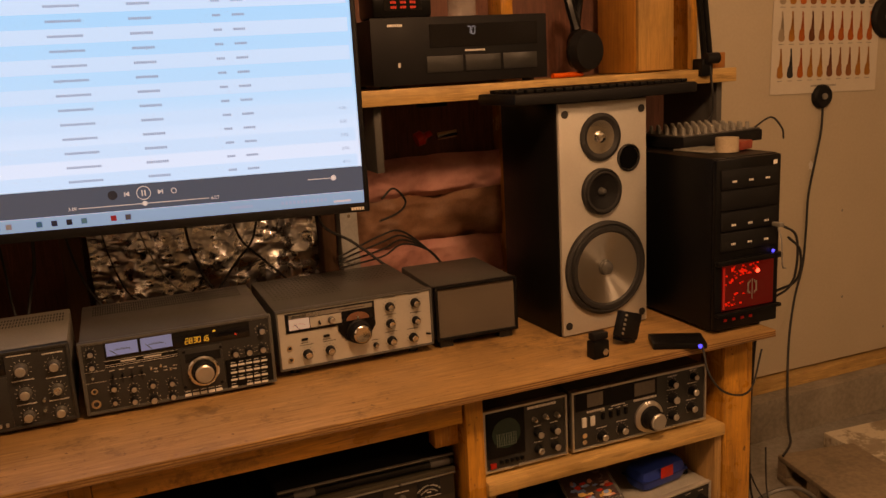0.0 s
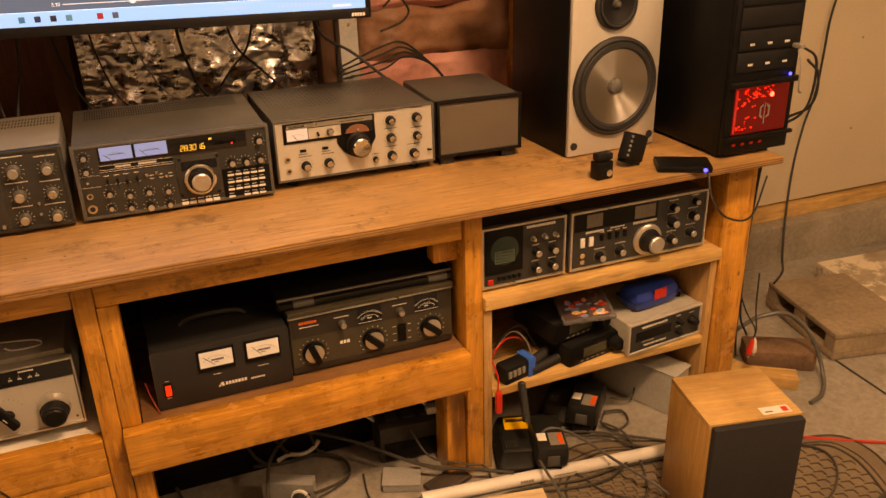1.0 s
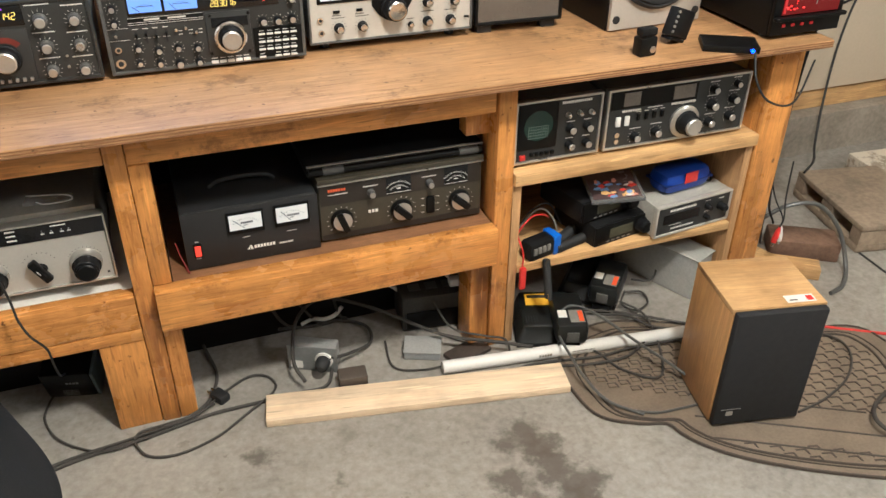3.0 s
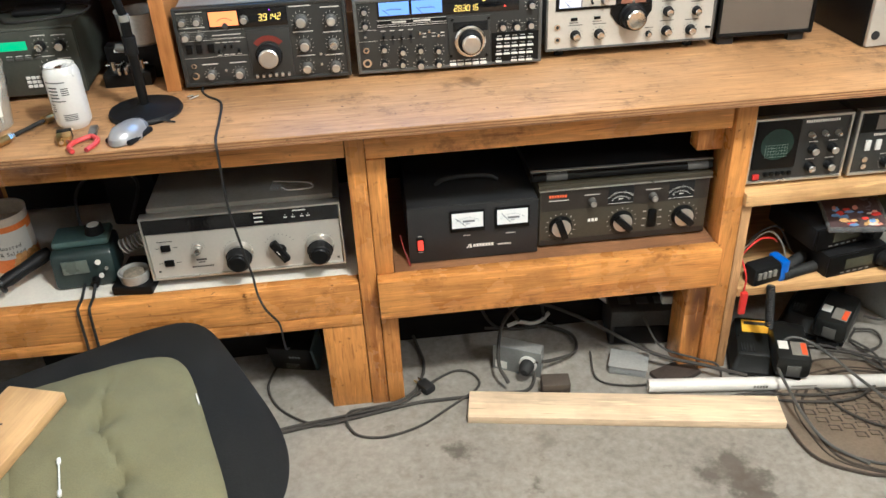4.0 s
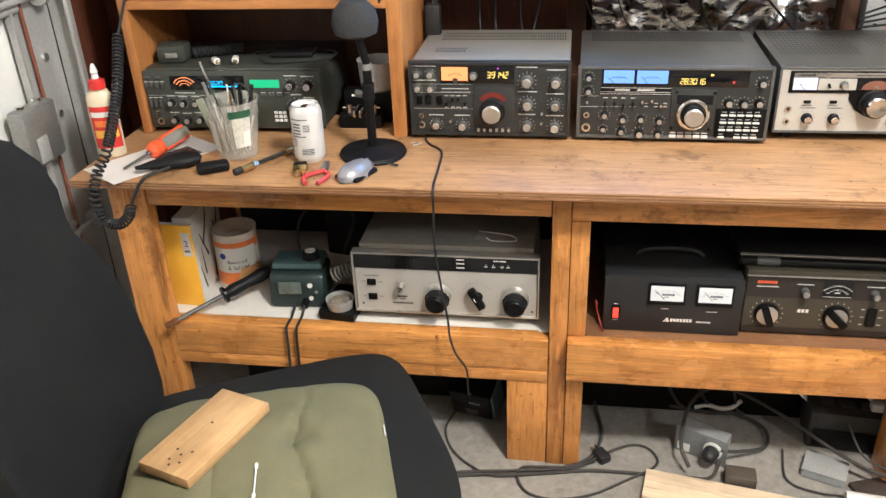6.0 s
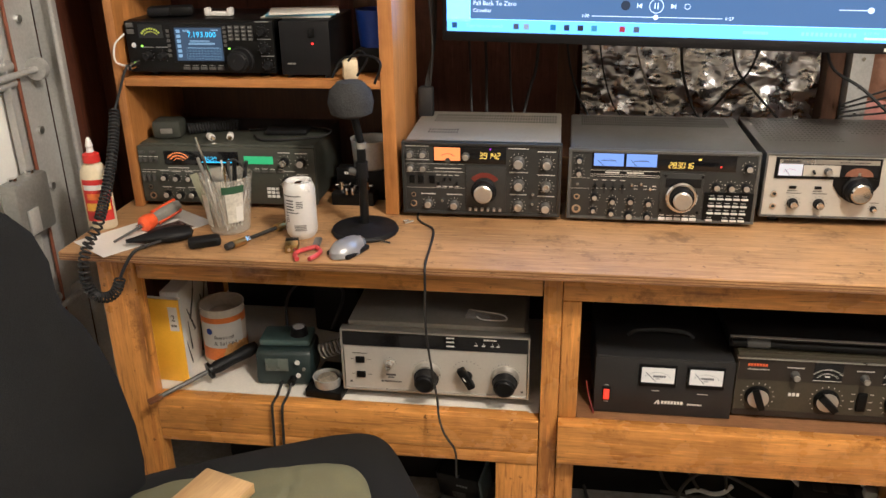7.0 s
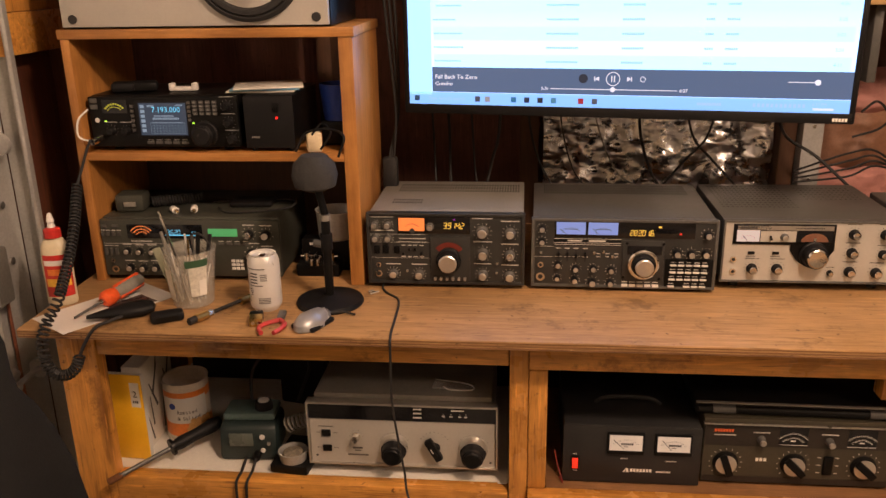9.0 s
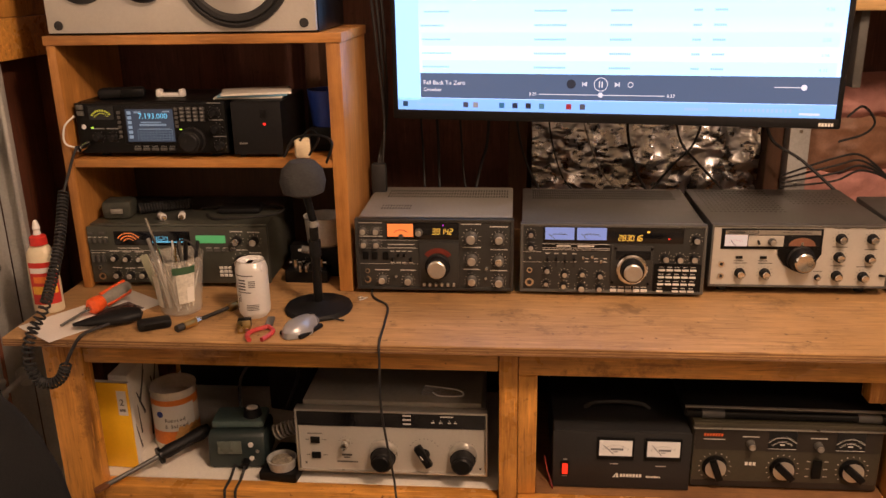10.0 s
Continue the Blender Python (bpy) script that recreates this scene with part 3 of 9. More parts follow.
# ---- dark radio with two blue meters ----
def transceiver_blue(m):
    w, d, h, z0 = 0.392, 0.32, 0.163, 0.012
    r = thing("radio_transceiver", "dark grey radio transceiver with two blue meters and keypad", "radio", m, "radios on the bench")
    part("case", case_shell(w - 0.006, d, h, z0), GREYM, r, "dark grey vented cover")
    bm = vents(bmesh.new(), -0.17, 0.21, 0.165, 0.30, h + 0.0006, 64, 4, 0.0026, 0.016)
    tagged(part("vent_grid", bm, RUBBER, r), kind="stuff")
    part("bezel", bezel(w, h + 0.002, z0 - 0.003, 0.007, -0.003, 0.014), GREYM, r)
    f = part("front_panel", bx(-w / 2 + 0.006, 0, z0, w / 2 - 0.006, 0.013, h - 0.002), PANEL, r, "charcoal panel with sliders and knobs")
    feet(r, w, d, z0)
    g = grid_map(40, 250, 1030, 630, w, z0 - 0.003, h + 0.002)
    mk = Marks()
    a, b2 = g(165, 262), g(908, 352)
    part("display_window", bx(a[0], -0.0015, b2[1], b2[0], 0.0, a[1], 0.0006), DARKGLASS, f)
    for u0, u1, q in ((174, 330, -50), (344, 502, -42)):
        a, b2 = g(u0, 270), g(u1, 336)
        mt = part("meter", bx(a[0], -0.0024, b2[1], b2[0], -0.0016, a[1]), G_BLUE, f, "lit pale blue meter face")
        mx = Marks(0.0028)
        mx.dial((a[0] + b2[0]) / 2, b2[1] - 0.012, 0.026, 0.028, 13, -40, 40)
        mx.bar((a[0] + b2[0]) / 2, b2[1] + 0.012, 0.03, 0.0016)
        mx.done(mt, LETTERD, "meter_scale")
        needle(mt, (a[0] + b2[0]) / 2 - 0.01, b2[1] + 0.001, 0.018, q, -0.003)
    x, z = g(565, 337)
    digits("28.301.6", x, z, 0.0115, G_AMBER, f, -0.0022)
    x, z = g(722, 290)
    part("indicator", bx(x - 0.003, -0.0022, z - 0.0016, x + 0.003, -0.0014, z + 0.0016), G_AMBER, f)
    x, z = g(832, 326)
    part("indicator", bx(x - 0.002, -0.0022, z - 0.0016, x + 0.002, -0.0014, z + 0.0016), G_REDC, f)
    mk.bar(*g(800, 298), 0.045, 0.0015)
    mk.bar(*g(640, 293), 0.05, 0.0015)
    a, b2 = g(160, 355), g(522, 398)
    part("name_strip", bx(a[0], -0.001, b2[1], b2[0], 0.0, a[1]), BLACK, f)
    lx = Marks(0.0014)
    for v in (360, 382, 392):
        p = g(341, v)
        lx.solid(p[0], p[1], b2[0] - a[0], 0.0008)
    lx.bar(*g(275, 371), 0.03, 0.0035)
    lx.bar(*g(395, 371), 0.035, 0.0035)
    lx.done(f, name="name_strip_print")
    for u, v, q in ((97, 308, 7), (97, 378, 7), (972, 328, 8), (818, 430, 8), (893, 432, 8), (968, 430, 8), (187, 505, 7), (283, 525, 7), (378, 522, 7), (474, 530, 7), (183, 580, 6), (279, 590, 7), (375, 600, 8.5), (472, 602, 7)):
        x, z = g(u, v)
        knob(f, x, z, q * 0.00095, q * 0.0017, BLACKM)
        mk.dial(x, z, q * 0.0014, q * 0.0018, 9)
    for u in (188, 236, 282, 332):
        x, z = g(u, 455)
        part("slider_slot", cached(("slot", 1), lambda: bx(-0.0018, -0.0008, -0.013, 0.0018, 0, 0.013), RUBBER), RUBBER, f, "", pose(x, 0, z))
        part("slider", cached(("sld", 1), lambda: bx(-0.0022, -0.010, -0.003, 0.0022, 0, 0.003, 0.0008), BLACK), BLACK, f, "", pose(x, 0, z + random.uniform(-0.004, 0.006)))
        mk.bar(x, z + 0.017, 0.010, 0.0018)
        mk.solid(x, z - 0.002, 0.014, 0.0006)
    for u, on in ((380, 1), (429, 1.6), (477, -1)):
        x, z = g(u, 440)
        part("lever_switch", cached(("lv", 2), lambda: bx(-0.0025, -0.009, -0.0035, 0.0025, 0, 0.0035, 0.001), CHROME), CHROME, f, "", pose(x, 0, z + on * 0.004))
        mk.bar(x + 0.009, z, 0.008, 0.0016)
        mk.bar(x + 0.009, z - 0.007, 0.008, 0.0016)
    a, b2 = g(530, 365), g(752, 585)
    part("tuning_plate", bx(a[0], -0.003, b2[1], b2[0], 0.0, a[1], 0.001), PANEL, f)
    a, b2 = g(556, 392), g(740, 440)
    part("dial_window", bx(a[0], -0.0042, b2[1], b2[0], -0.0031, a[1]), DARKGLASS, f)
    x, z = g(643, 490)
    part("dial_ring", latheM(bmesh.new(), [(0.033, 0), (0.033, 0.008), (0.030, 0.011), (0.026, 0.011)], 40, pose(x, -0.003, z, 90)), CHROME, f, "bright chrome dial skirt")
    knob(f, x, z, 0.0245, 0.028, BLACKM, SILVER, "tuning_knob", -0.003)
    part("finger_dimple", cy((x + 0.010, -0.0305, z + 0.008), (0, -1, 0), 0.0075, 0.003, 20), BLACKM, f)
    for u, v in ((552, 378), (744, 380), (540, 566), (732, 572)):
        x, z = g(u, v)
        part("screw", cached(("scr", 1), lambda: cy((0, 0, 0), (0, -1, 0), 0.0033, 0.0016, 12), BLACK), BLACK, f, "", pose(x, -0.003, z))
    for k in range(5):
        x, z = g(550 + 41 * k, 613)
        part("push_button", cached(("pb", 2), lambda: bx(-0.0068, -0.004, -0.003, 0.0068, 0, 0.003, 0.0008), WHITEP), WHITEP, f, "", pose(x, 0, z))
        mk.bar(x, z + 0.0075, 0.012, 0.0018)
    a, b2 = g(760, 462), g(1018, 628)
    part("keypad", bx(a[0], -0.002, b2[1], b2[0], 0.0, a[1], 0.0008), BLACK, f)
    for j in range(4):
        for k in range(5):
            if j == 3 and k == 1:
                continue
            x, z = g(803 + 41.5 * k - 2 * j, 494 + 39 * j)
            part("key", cached(("key", 2), lambda: bx(-0.0066, -0.005, -0.0017, 0.0066, 0, 0.0017, 0.0006), WHITEP), WHITEP, f, "", pose(x, -0.002, z))
            mk.d = 0.0024
            mk.bar(x, z + 0.0062, 0.010, 0.0014)
            mk.d = 0.0004
    for u, v, q in ((92, 505, 0.0065), (92, 572, 0.0095)):
        x, z = g(u, v)
        part("socket", cy((x, 0, z), (0, -1, 0), q, 0.005, 18), CHROME, f)
        part("socket_hole", cy((x, -0.0051, z), (0, -1, 0), q * 0.55, 0.0004, 14), RUBBER, f)
    x, z = g(93, 440)
    part("toggle", cy((x, 0, z), (0, -1, 0.3), 0.0028, 0.012, 10), CHROME, f)
    for v in (405, 462):
        a, b2 = g(50, v), g(155, v)
        mk.solid((a[0] + b2[0]) / 2, a[1], b2[0] - a[0], 0.0006)
    mk.done(f)
    return r


# ---- silver-fronted radio ----
def transceiver_silver(m):
    w, d, h, z0 = 0.374, 0.32, 0.158, 0.022
    r = thing("radio_transceiver", "silver-fronted vintage transceiver with grey perforated cover", "radio", m, "radios on the bench")
    part("case", case_shell(w - 0.004, d, h, z0), GREYM, r, "dark grey perforated cover")
    bm = vents(bmesh.new(), -0.17, 0.10, 0.0, 0.30, h + 0.0006, 17, 11, 0.0055, 0.0045)
    tagged(part("vent_grid", vents(bm, 0.03, 0.17, 0.16, 0.29, h + 0.0006, 12, 6, 0.005, 0.004), RUBBER, r), kind="stuff")
    part("bezel", bezel(w, h + 0.002, z0 - 0.002, 0.005, -0.003, 0.014), GREYM, r)
    f = part("front_panel", bx(-w / 2 + 0.004, 0, z0, w / 2 - 0.004, 0.013, h - 0.001), SILVERP, r, "satin silver panel")
    feet(r, w, d, z0)
    x0, z1 = -w / 2, h
    g = lambda u, v: (x0 + w * u, z0 + (h - z0) * v)
    mk = Marks()
    a, b2 = g(0.055, 0.62), g(0.615, 0.955)
    part("display_frame", bx(a[0], -0.003, b2[1] - (b2[1] - a[1]), b2[0], 0.0, b2[1], 0.001), BLACK, f)
    part("dial_guard", slab(bmesh.new(), [(-0.045, 0.0), (0.045, 0.0), (0.045, -0.012), (0.030, -0.036), (0.012, -0.048), (-0.012, -0.048), (-0.030, -0.036), (-0.045, -0.014)], 0.0, 0.0035), BLACK, f, "", pose(*[g(0.495, 0.63)[0], 0.0, g(0.495, 0.63)[1]], 90))
    a, b2 = g(0.075, 0.86), g(0.60, 0.93)
    part("name_strip", bx(a[0], -0.004, a[1], b2[0], -0.0031, b2[1]), SILVER, f)
    a, b2 = g(0.075, 0.67), g(0.20, 0.855)
    mt = part("meter", bx(a[0], -0.004, a[1], b2[0], -0.0031, b2[1]), G_WHITE, f, "warmly lit meter face")
    mx = Marks(0.0044)
    mx.dial((a[0] + b2[0]) / 2, a[1] - 0.006, 0.019, 0.021, 9, -40, 40)
    mx.done(mt, LETTERD, "meter_scale")
    needle(mt, (a[0] + b2[0]) / 2, a[1], 0.018, -40, -0.0046)
    a, b2 = g(0.205, 0.67), g(0.40, 0.845)
    part("switch_strip", bx(a[0], -0.004, a[1], b2[0], -0.0031, b2[1]), SILVERP, f)
    a, b2 = g(0.405, 0.67), g(0.60, 0.845)
    part("dial_window", bx(a[0], -0.004, a[1], b2[0], -0.0031, b2[1]), DARKGLASS, f)
    sc = bmesh.new()
    cx, cz = (a[0] + b2[0]) / 2, a[1] + 0.001
    for k in range(10):
        t0, t1 = radians(-90 + 18 * k), radians(-72 + 18 * k)
        sc.faces.new([sc.verts.new(q) for q in ((cx, -0.0043, cz), (cx + 0.028 * math.sin(t0), -0.0043, cz + 0.019 * math.cos(t0)), (cx + 0.028 * math.sin(t1), -0.0043, cz + 0.019 * math.cos(t1)))])
    part("dial_scale", sc, paint("brown_dial_disc", (0.20, 0.085, 0.05), 0.4), f)
    x, z = g(0.26, 0.755)
    part("toggle", cy((x, -0.004, z), (0, -1, -0.4), 0.0026, 0.010, 10), BLACK, f)
    x, z = g(0.335, 0.75)
    knob(f, x, z, 0.0075, 0.011, GREYM, SILVER, "knob", -0.004)
    x, z = g(0.503, 0.47)
    knob(f, x, z, 0.026, 0.028, BLACKM, CHROME, "tuning_knob", -0.0035)
    part("finger_dimple", cy((x - 0.003, -0.031, z + 0.012), (0, -1, 0), 0.006, 0.003, 18), BLACKM, f)
    part("dial_pointer", bx(x - 0.003, -0.006, z + 0.026, x + 0.003, -0.0035, z + 0.037, 0.001), CHROME, f)
    for u, v, q in ((0.715, 0.80, 10), (0.715, 0.50, 10), (0.715, 0.19, 10), (0.885, 0.80, 10), (0.885, 0.48, 9), (0.860, 0.18, 10), (0.175, 0.22, 10), (0.315, 0.22, 10), (0.61, 0.16, 6)):
        x, z = g(u, v)
        knob(f, x, z, q * 0.001, q * 0.0016, BLACKM, CHROME)
        mk.dial(x, z, q * 0.0014, q * 0.0017, 11)
        mk.bar(x, z + q * 0.0022, q * 0.003, 0.002)
    for u, v in ((0.165, 0.48), (0.30, 0.48)):
        x, z = g(u, v)
        part("slide_switch", bx(x - 0.007, -0.003, z - 0.003, x + 0.007, 0, z + 0.003, 0.0008), BLACK, f)
        mk.bar(x, z - 0.008, 0.02, 0.002)
    for u, v in ((0.07, 0.17), (0.068, 0.37)):
        x, z = g(u, v)
        part("socket", cy((x, 0, z), (0, -1, 0), 0.0065, 0.004, 16), CHROME, f)
        part("socket_hole", cy((x, -0.0041, z), (0, -1, 0), 0.0035, 0.0004, 12), RUBBER, f)
    x, z = g(0.955, 0.2)
    part("toggle", cy((x, 0, z), (0.3, -1, 0.2), 0.0026, 0.013, 10), BLACK, f)
    mk.done(f, LETTERD)
    nm = Marks(0.0044)
    nm.bar(g(0.14, 0)[0], g(0, 0.895)[1], 0.034, 0.0048)
    nm.bar(g(0.47, 0)[0], g(0, 0.895)[1], 0.06, 0.002)
    nm.done(f, LETTERD, "name_lettering")
    return r


transceiver_orange(pose(-0.231, 0.204, 0.735))
transceiver_blue(pose(0.152, 0.203, 0.735, 0, 0, -0.8))
transceiver_silver(pose(0.549, 0.224, 0.735))

# ---- extension speaker ----
def grille_material():
    m, nt, b = nodes_of("speaker_cloth")
    v = coords(nt)
    ch = nt.nodes.new("ShaderNodeTexChecker")
    ch.inputs["Scale"].default_value = 620
    nt.links.new(v, ch.inputs["Vector"])
    big = noise_of(nt, v, 14, 4)
    c = mixc(nt, ch.outputs["Fac"], (0.16, 0.13, 0.10), (0.065, 0.052, 0.04))
    c = mixc(nt, 0.5, c, ramp(nt, big, [(0.3, (0.6, 0.6, 0.6)), (0.7, (1, 1, 1))]), "MULTIPLY")
    nt.links.new(c, b.inputs["Base Color"])
    b.inputs["Roughness"].default_value = 0.8
    bump(nt, b, ch.outputs["Fac"], 0.3, 0.0006)
    return m


es = thing("extension_speaker", "low dark metal loudspeaker box with brown mesh front", "loudspeaker", pose(0.855, 0.226, 0.735, 0, 0, -2))
part("cabinet", bx(-0.108, 0.006, 0.022, 0.108, 0.26, 0.155, 0.004), GREYM, es)
part("frame", bezel(0.218, 0.157, 0.020, 0.008, -0.004, 0.012), BLACK, es)
part("mesh_grille", bx(-0.101, 0.001, 0.027, 0.101, 0.006, 0.150), grille_material(), es, "brown woven mesh")
for x in (-0.08, 0.08):
    part("foot", bx(x - 0.018, 0.01, 0, x + 0.018, 0.03, 0.0215, 0.002), RUBBER, es)
    part("foot", bx(x - 0.018, 0.21, 0, x + 0.018, 0.23, 0.0215, 0.002), RUBBER, es)

# ---- bookcase on the bench ----
bc = thing("bookcase", "open two-tier pine bookcase standing on the bench", "bookcase")
BX0, BX1, BY0, BY1, BZ = -1.045, -0.416, 0.21, 0.50, 1.300
part("side_panel", bx(BX0, BY0, 0.736, BX0 + 0.02, BY1, BZ - 0.0205, 0.0015), CASE_Z, bc)
part("side_panel", bx(BX1 - 0.03, BY0, 0.736, BX1, BY1, BZ - 0.0205, 0.0015), CASE_Z, bc)
part("top_board", bx(BX0 - 0.004, BY0 - 0.003, BZ - 0.02, BX1 + 0.004, BY1, BZ, 0.0015), CASE_X, bc)
part("shelf", bx(BX0 + 0.0205, BY0 + 0.004, 1.018, BX1 - 0.0305, BY1, 1.036, 0.0015), CASE_X, bc)
part("back_panel", bx(BX0 + 0.0205, BY1 - 0.006, 0.737, BX1 - 0.0305, BY1 - 0.001, 1.017), DARKSTUD, bc)

# ---- older green-grey radio in the bookcase ----
KW = paint("green_grey_enamel", (0.048, 0.052, 0.042), 0.42)
def transceiver_green(m):
    w, d, h, z0 = 0.415, 0.26, 0.150, 0.012
    r = thing("radio_transceiver", "large green-grey radio with lit green and red displays", "radio", m, "radios in the bookcase")
    part("case", case_shell(w - 0.004, d, h, z0), KW, r)
    f = part("front_panel", bx(-w / 2, 0, z0, w / 2, 0.013, h - 0.004, 0.002), KW, r, "crowded green-grey panel")
    feet(r, w, d, z0)
    g = grid_map(60, 200, 950, 500, w, z0, h - 0.003)
    mk = Marks()
    a, b2 = g(195, 225), g(572, 298)
    part("display_window", bx(a[0], -0.0015, b2[1], b2[0], 0, a[1], 0.0006), DARKGLASS, f)
    a = g(268, 288)
    mx = bmesh.new()
    for q0, q1, n in ((0.012, 0.014, 12), (0.018, 0.021, 12), (0.025, 0.0275, 14)):
        for k in range(n):
            t0, t1 = radians(-58 + 116 * k / n), radians(-58 + 116 * (k + 0.6) / n)
            mx.faces.new([mx.verts.new((a[0] + q * math.sin(t) * 1.1, -0.0022, a[1] - 0.002 + q * math.cos(t))) for q, t in ((q0, t0), (q1, t0), (q1, t1), (q0, t1))])
    part("meter_scale", mx, G_ORANGE, f, "glowing orange meter scale")
    x, z = g(395, 278)
    digits("8.620", x, z, 0.011, G_CYAN, f, -0.0022)
    x, z = g(520, 278)
    digits("62", x, z, 0.007, G_CYAN, f, -0.0022)
    bars = Marks(0.0022)
    bars.bar(*g(465, 280), 0.075, 0.0028)
    bars.done(f, G_CYAN, "display_dots")
    a, b2 = g(600, 246), g(745, 286)
    part("lcd", bx(a[0], -0.002, b2[1], b2[0], 0, a[1], 0.0005), G_GREEN, f, "glowing green panel")
    for u, v, q in ((802, 272, 9.5), (886, 275, 9.5), (186, 365, 7), (247, 368, 7), (312, 368, 7), (190, 455, 7.5), (256, 458, 7.5), (320, 455, 7.5), (812, 380, 12), (815, 462, 10), (886, 380, 9), (888, 462, 9)):
        x, z = g(u, v)
        knob(f, x, z, q * 0.001, q * 0.0016, BLACKM)
        mk.dial(x, z, q * 0.0014, q * 0.0017, 9)
        mk.bar(x, z + q * 0.0022, q * 0.003, 0.002)
    x, z = g(560, 410)
    knob(f, x, z, 0.026, 0.026, BLACKM, SILVER, "tuning_knob")
    for u in (80, 138):
        x, z = g(u, 234)
        part("push_button", cached(("pb", 3), lambda: bx(-0.007, -0.004, -0.003, 0.007, 0, 0.003, 0.0008), GREYM), GREYM, f, "", pose(x, 0, z))
    for u in (72, 98, 126, 154):
        x, z = g(u, 275)
        part("push_button", cached(("pb", 4), lambda: bx(-0.0035, -0.005, -0.0045, 0.0035, 0, 0.0045, 0.0008), GREYM), GREYM, f, "", pose(x, 0, z))
        mk.bar(x, z + 0.008, 0.009, 0.0018)
    for u in (80, 106, 132):
        x, z = g(u, 368)
        part("lever_switch", cached(("lv", 5), lambda: bx(-0.003, -0.007, -0.008, 0.003, 0, 0.008, 0.001), GREYM), GREYM, f, "", pose(x, 0, z))
        mk.bar(x, z + 0.013, 0.009, 0.0018)
    for k in range(3):
        for j in range(3):
            x, z = g(712 + 22 * k, 415 + 20 * j)
            part("key", cached(("key", 5), lambda: bx(-0.004, -0.004, -0.003, 0.004, 0, 0.003, 0.0007), WHITEP), WHITEP, f, "", pose(x, 0, z))
    for k in range(4):
        x, z = g(660 + 40 * k, 325)
        part("push_button", cached(("pb", 6), lambda: bx(-0.007, -0.003, -0.0025, 0.007, 0, 0.0025, 0.0007), GREYM), GREYM, f, "", pose(x, 0, z))
        mk.bar(x, z + 0.006, 0.012, 0.0016)
    for u, v, q in ((108, 415, 0.005), (115, 462, 0.0085)):
        x, z = g(u, v)
        part("socket", cy((x, 0, z), (0, -1, 0), q, 0.005, 18), CHROME, f)
        part("socket_hole", cy((x, -0.0051, z), (0, -1, 0), q * 0.55, 0.0004, 14), RUBBER, f)
    mk.bar(*g(262, 314), 0.05, 0.002)
    for v in (318,):
        a, b2 = g(70, v), g(380, v)
        mk.solid((a[0] + b2[0]) / 2, a[1] - 0.004, b2[0] - a[0], 0.0006)
    mk.done(f)
    return r


transceiver_green(pose(-0.815, 0.220, 0.735, 0, 0, 1.0))

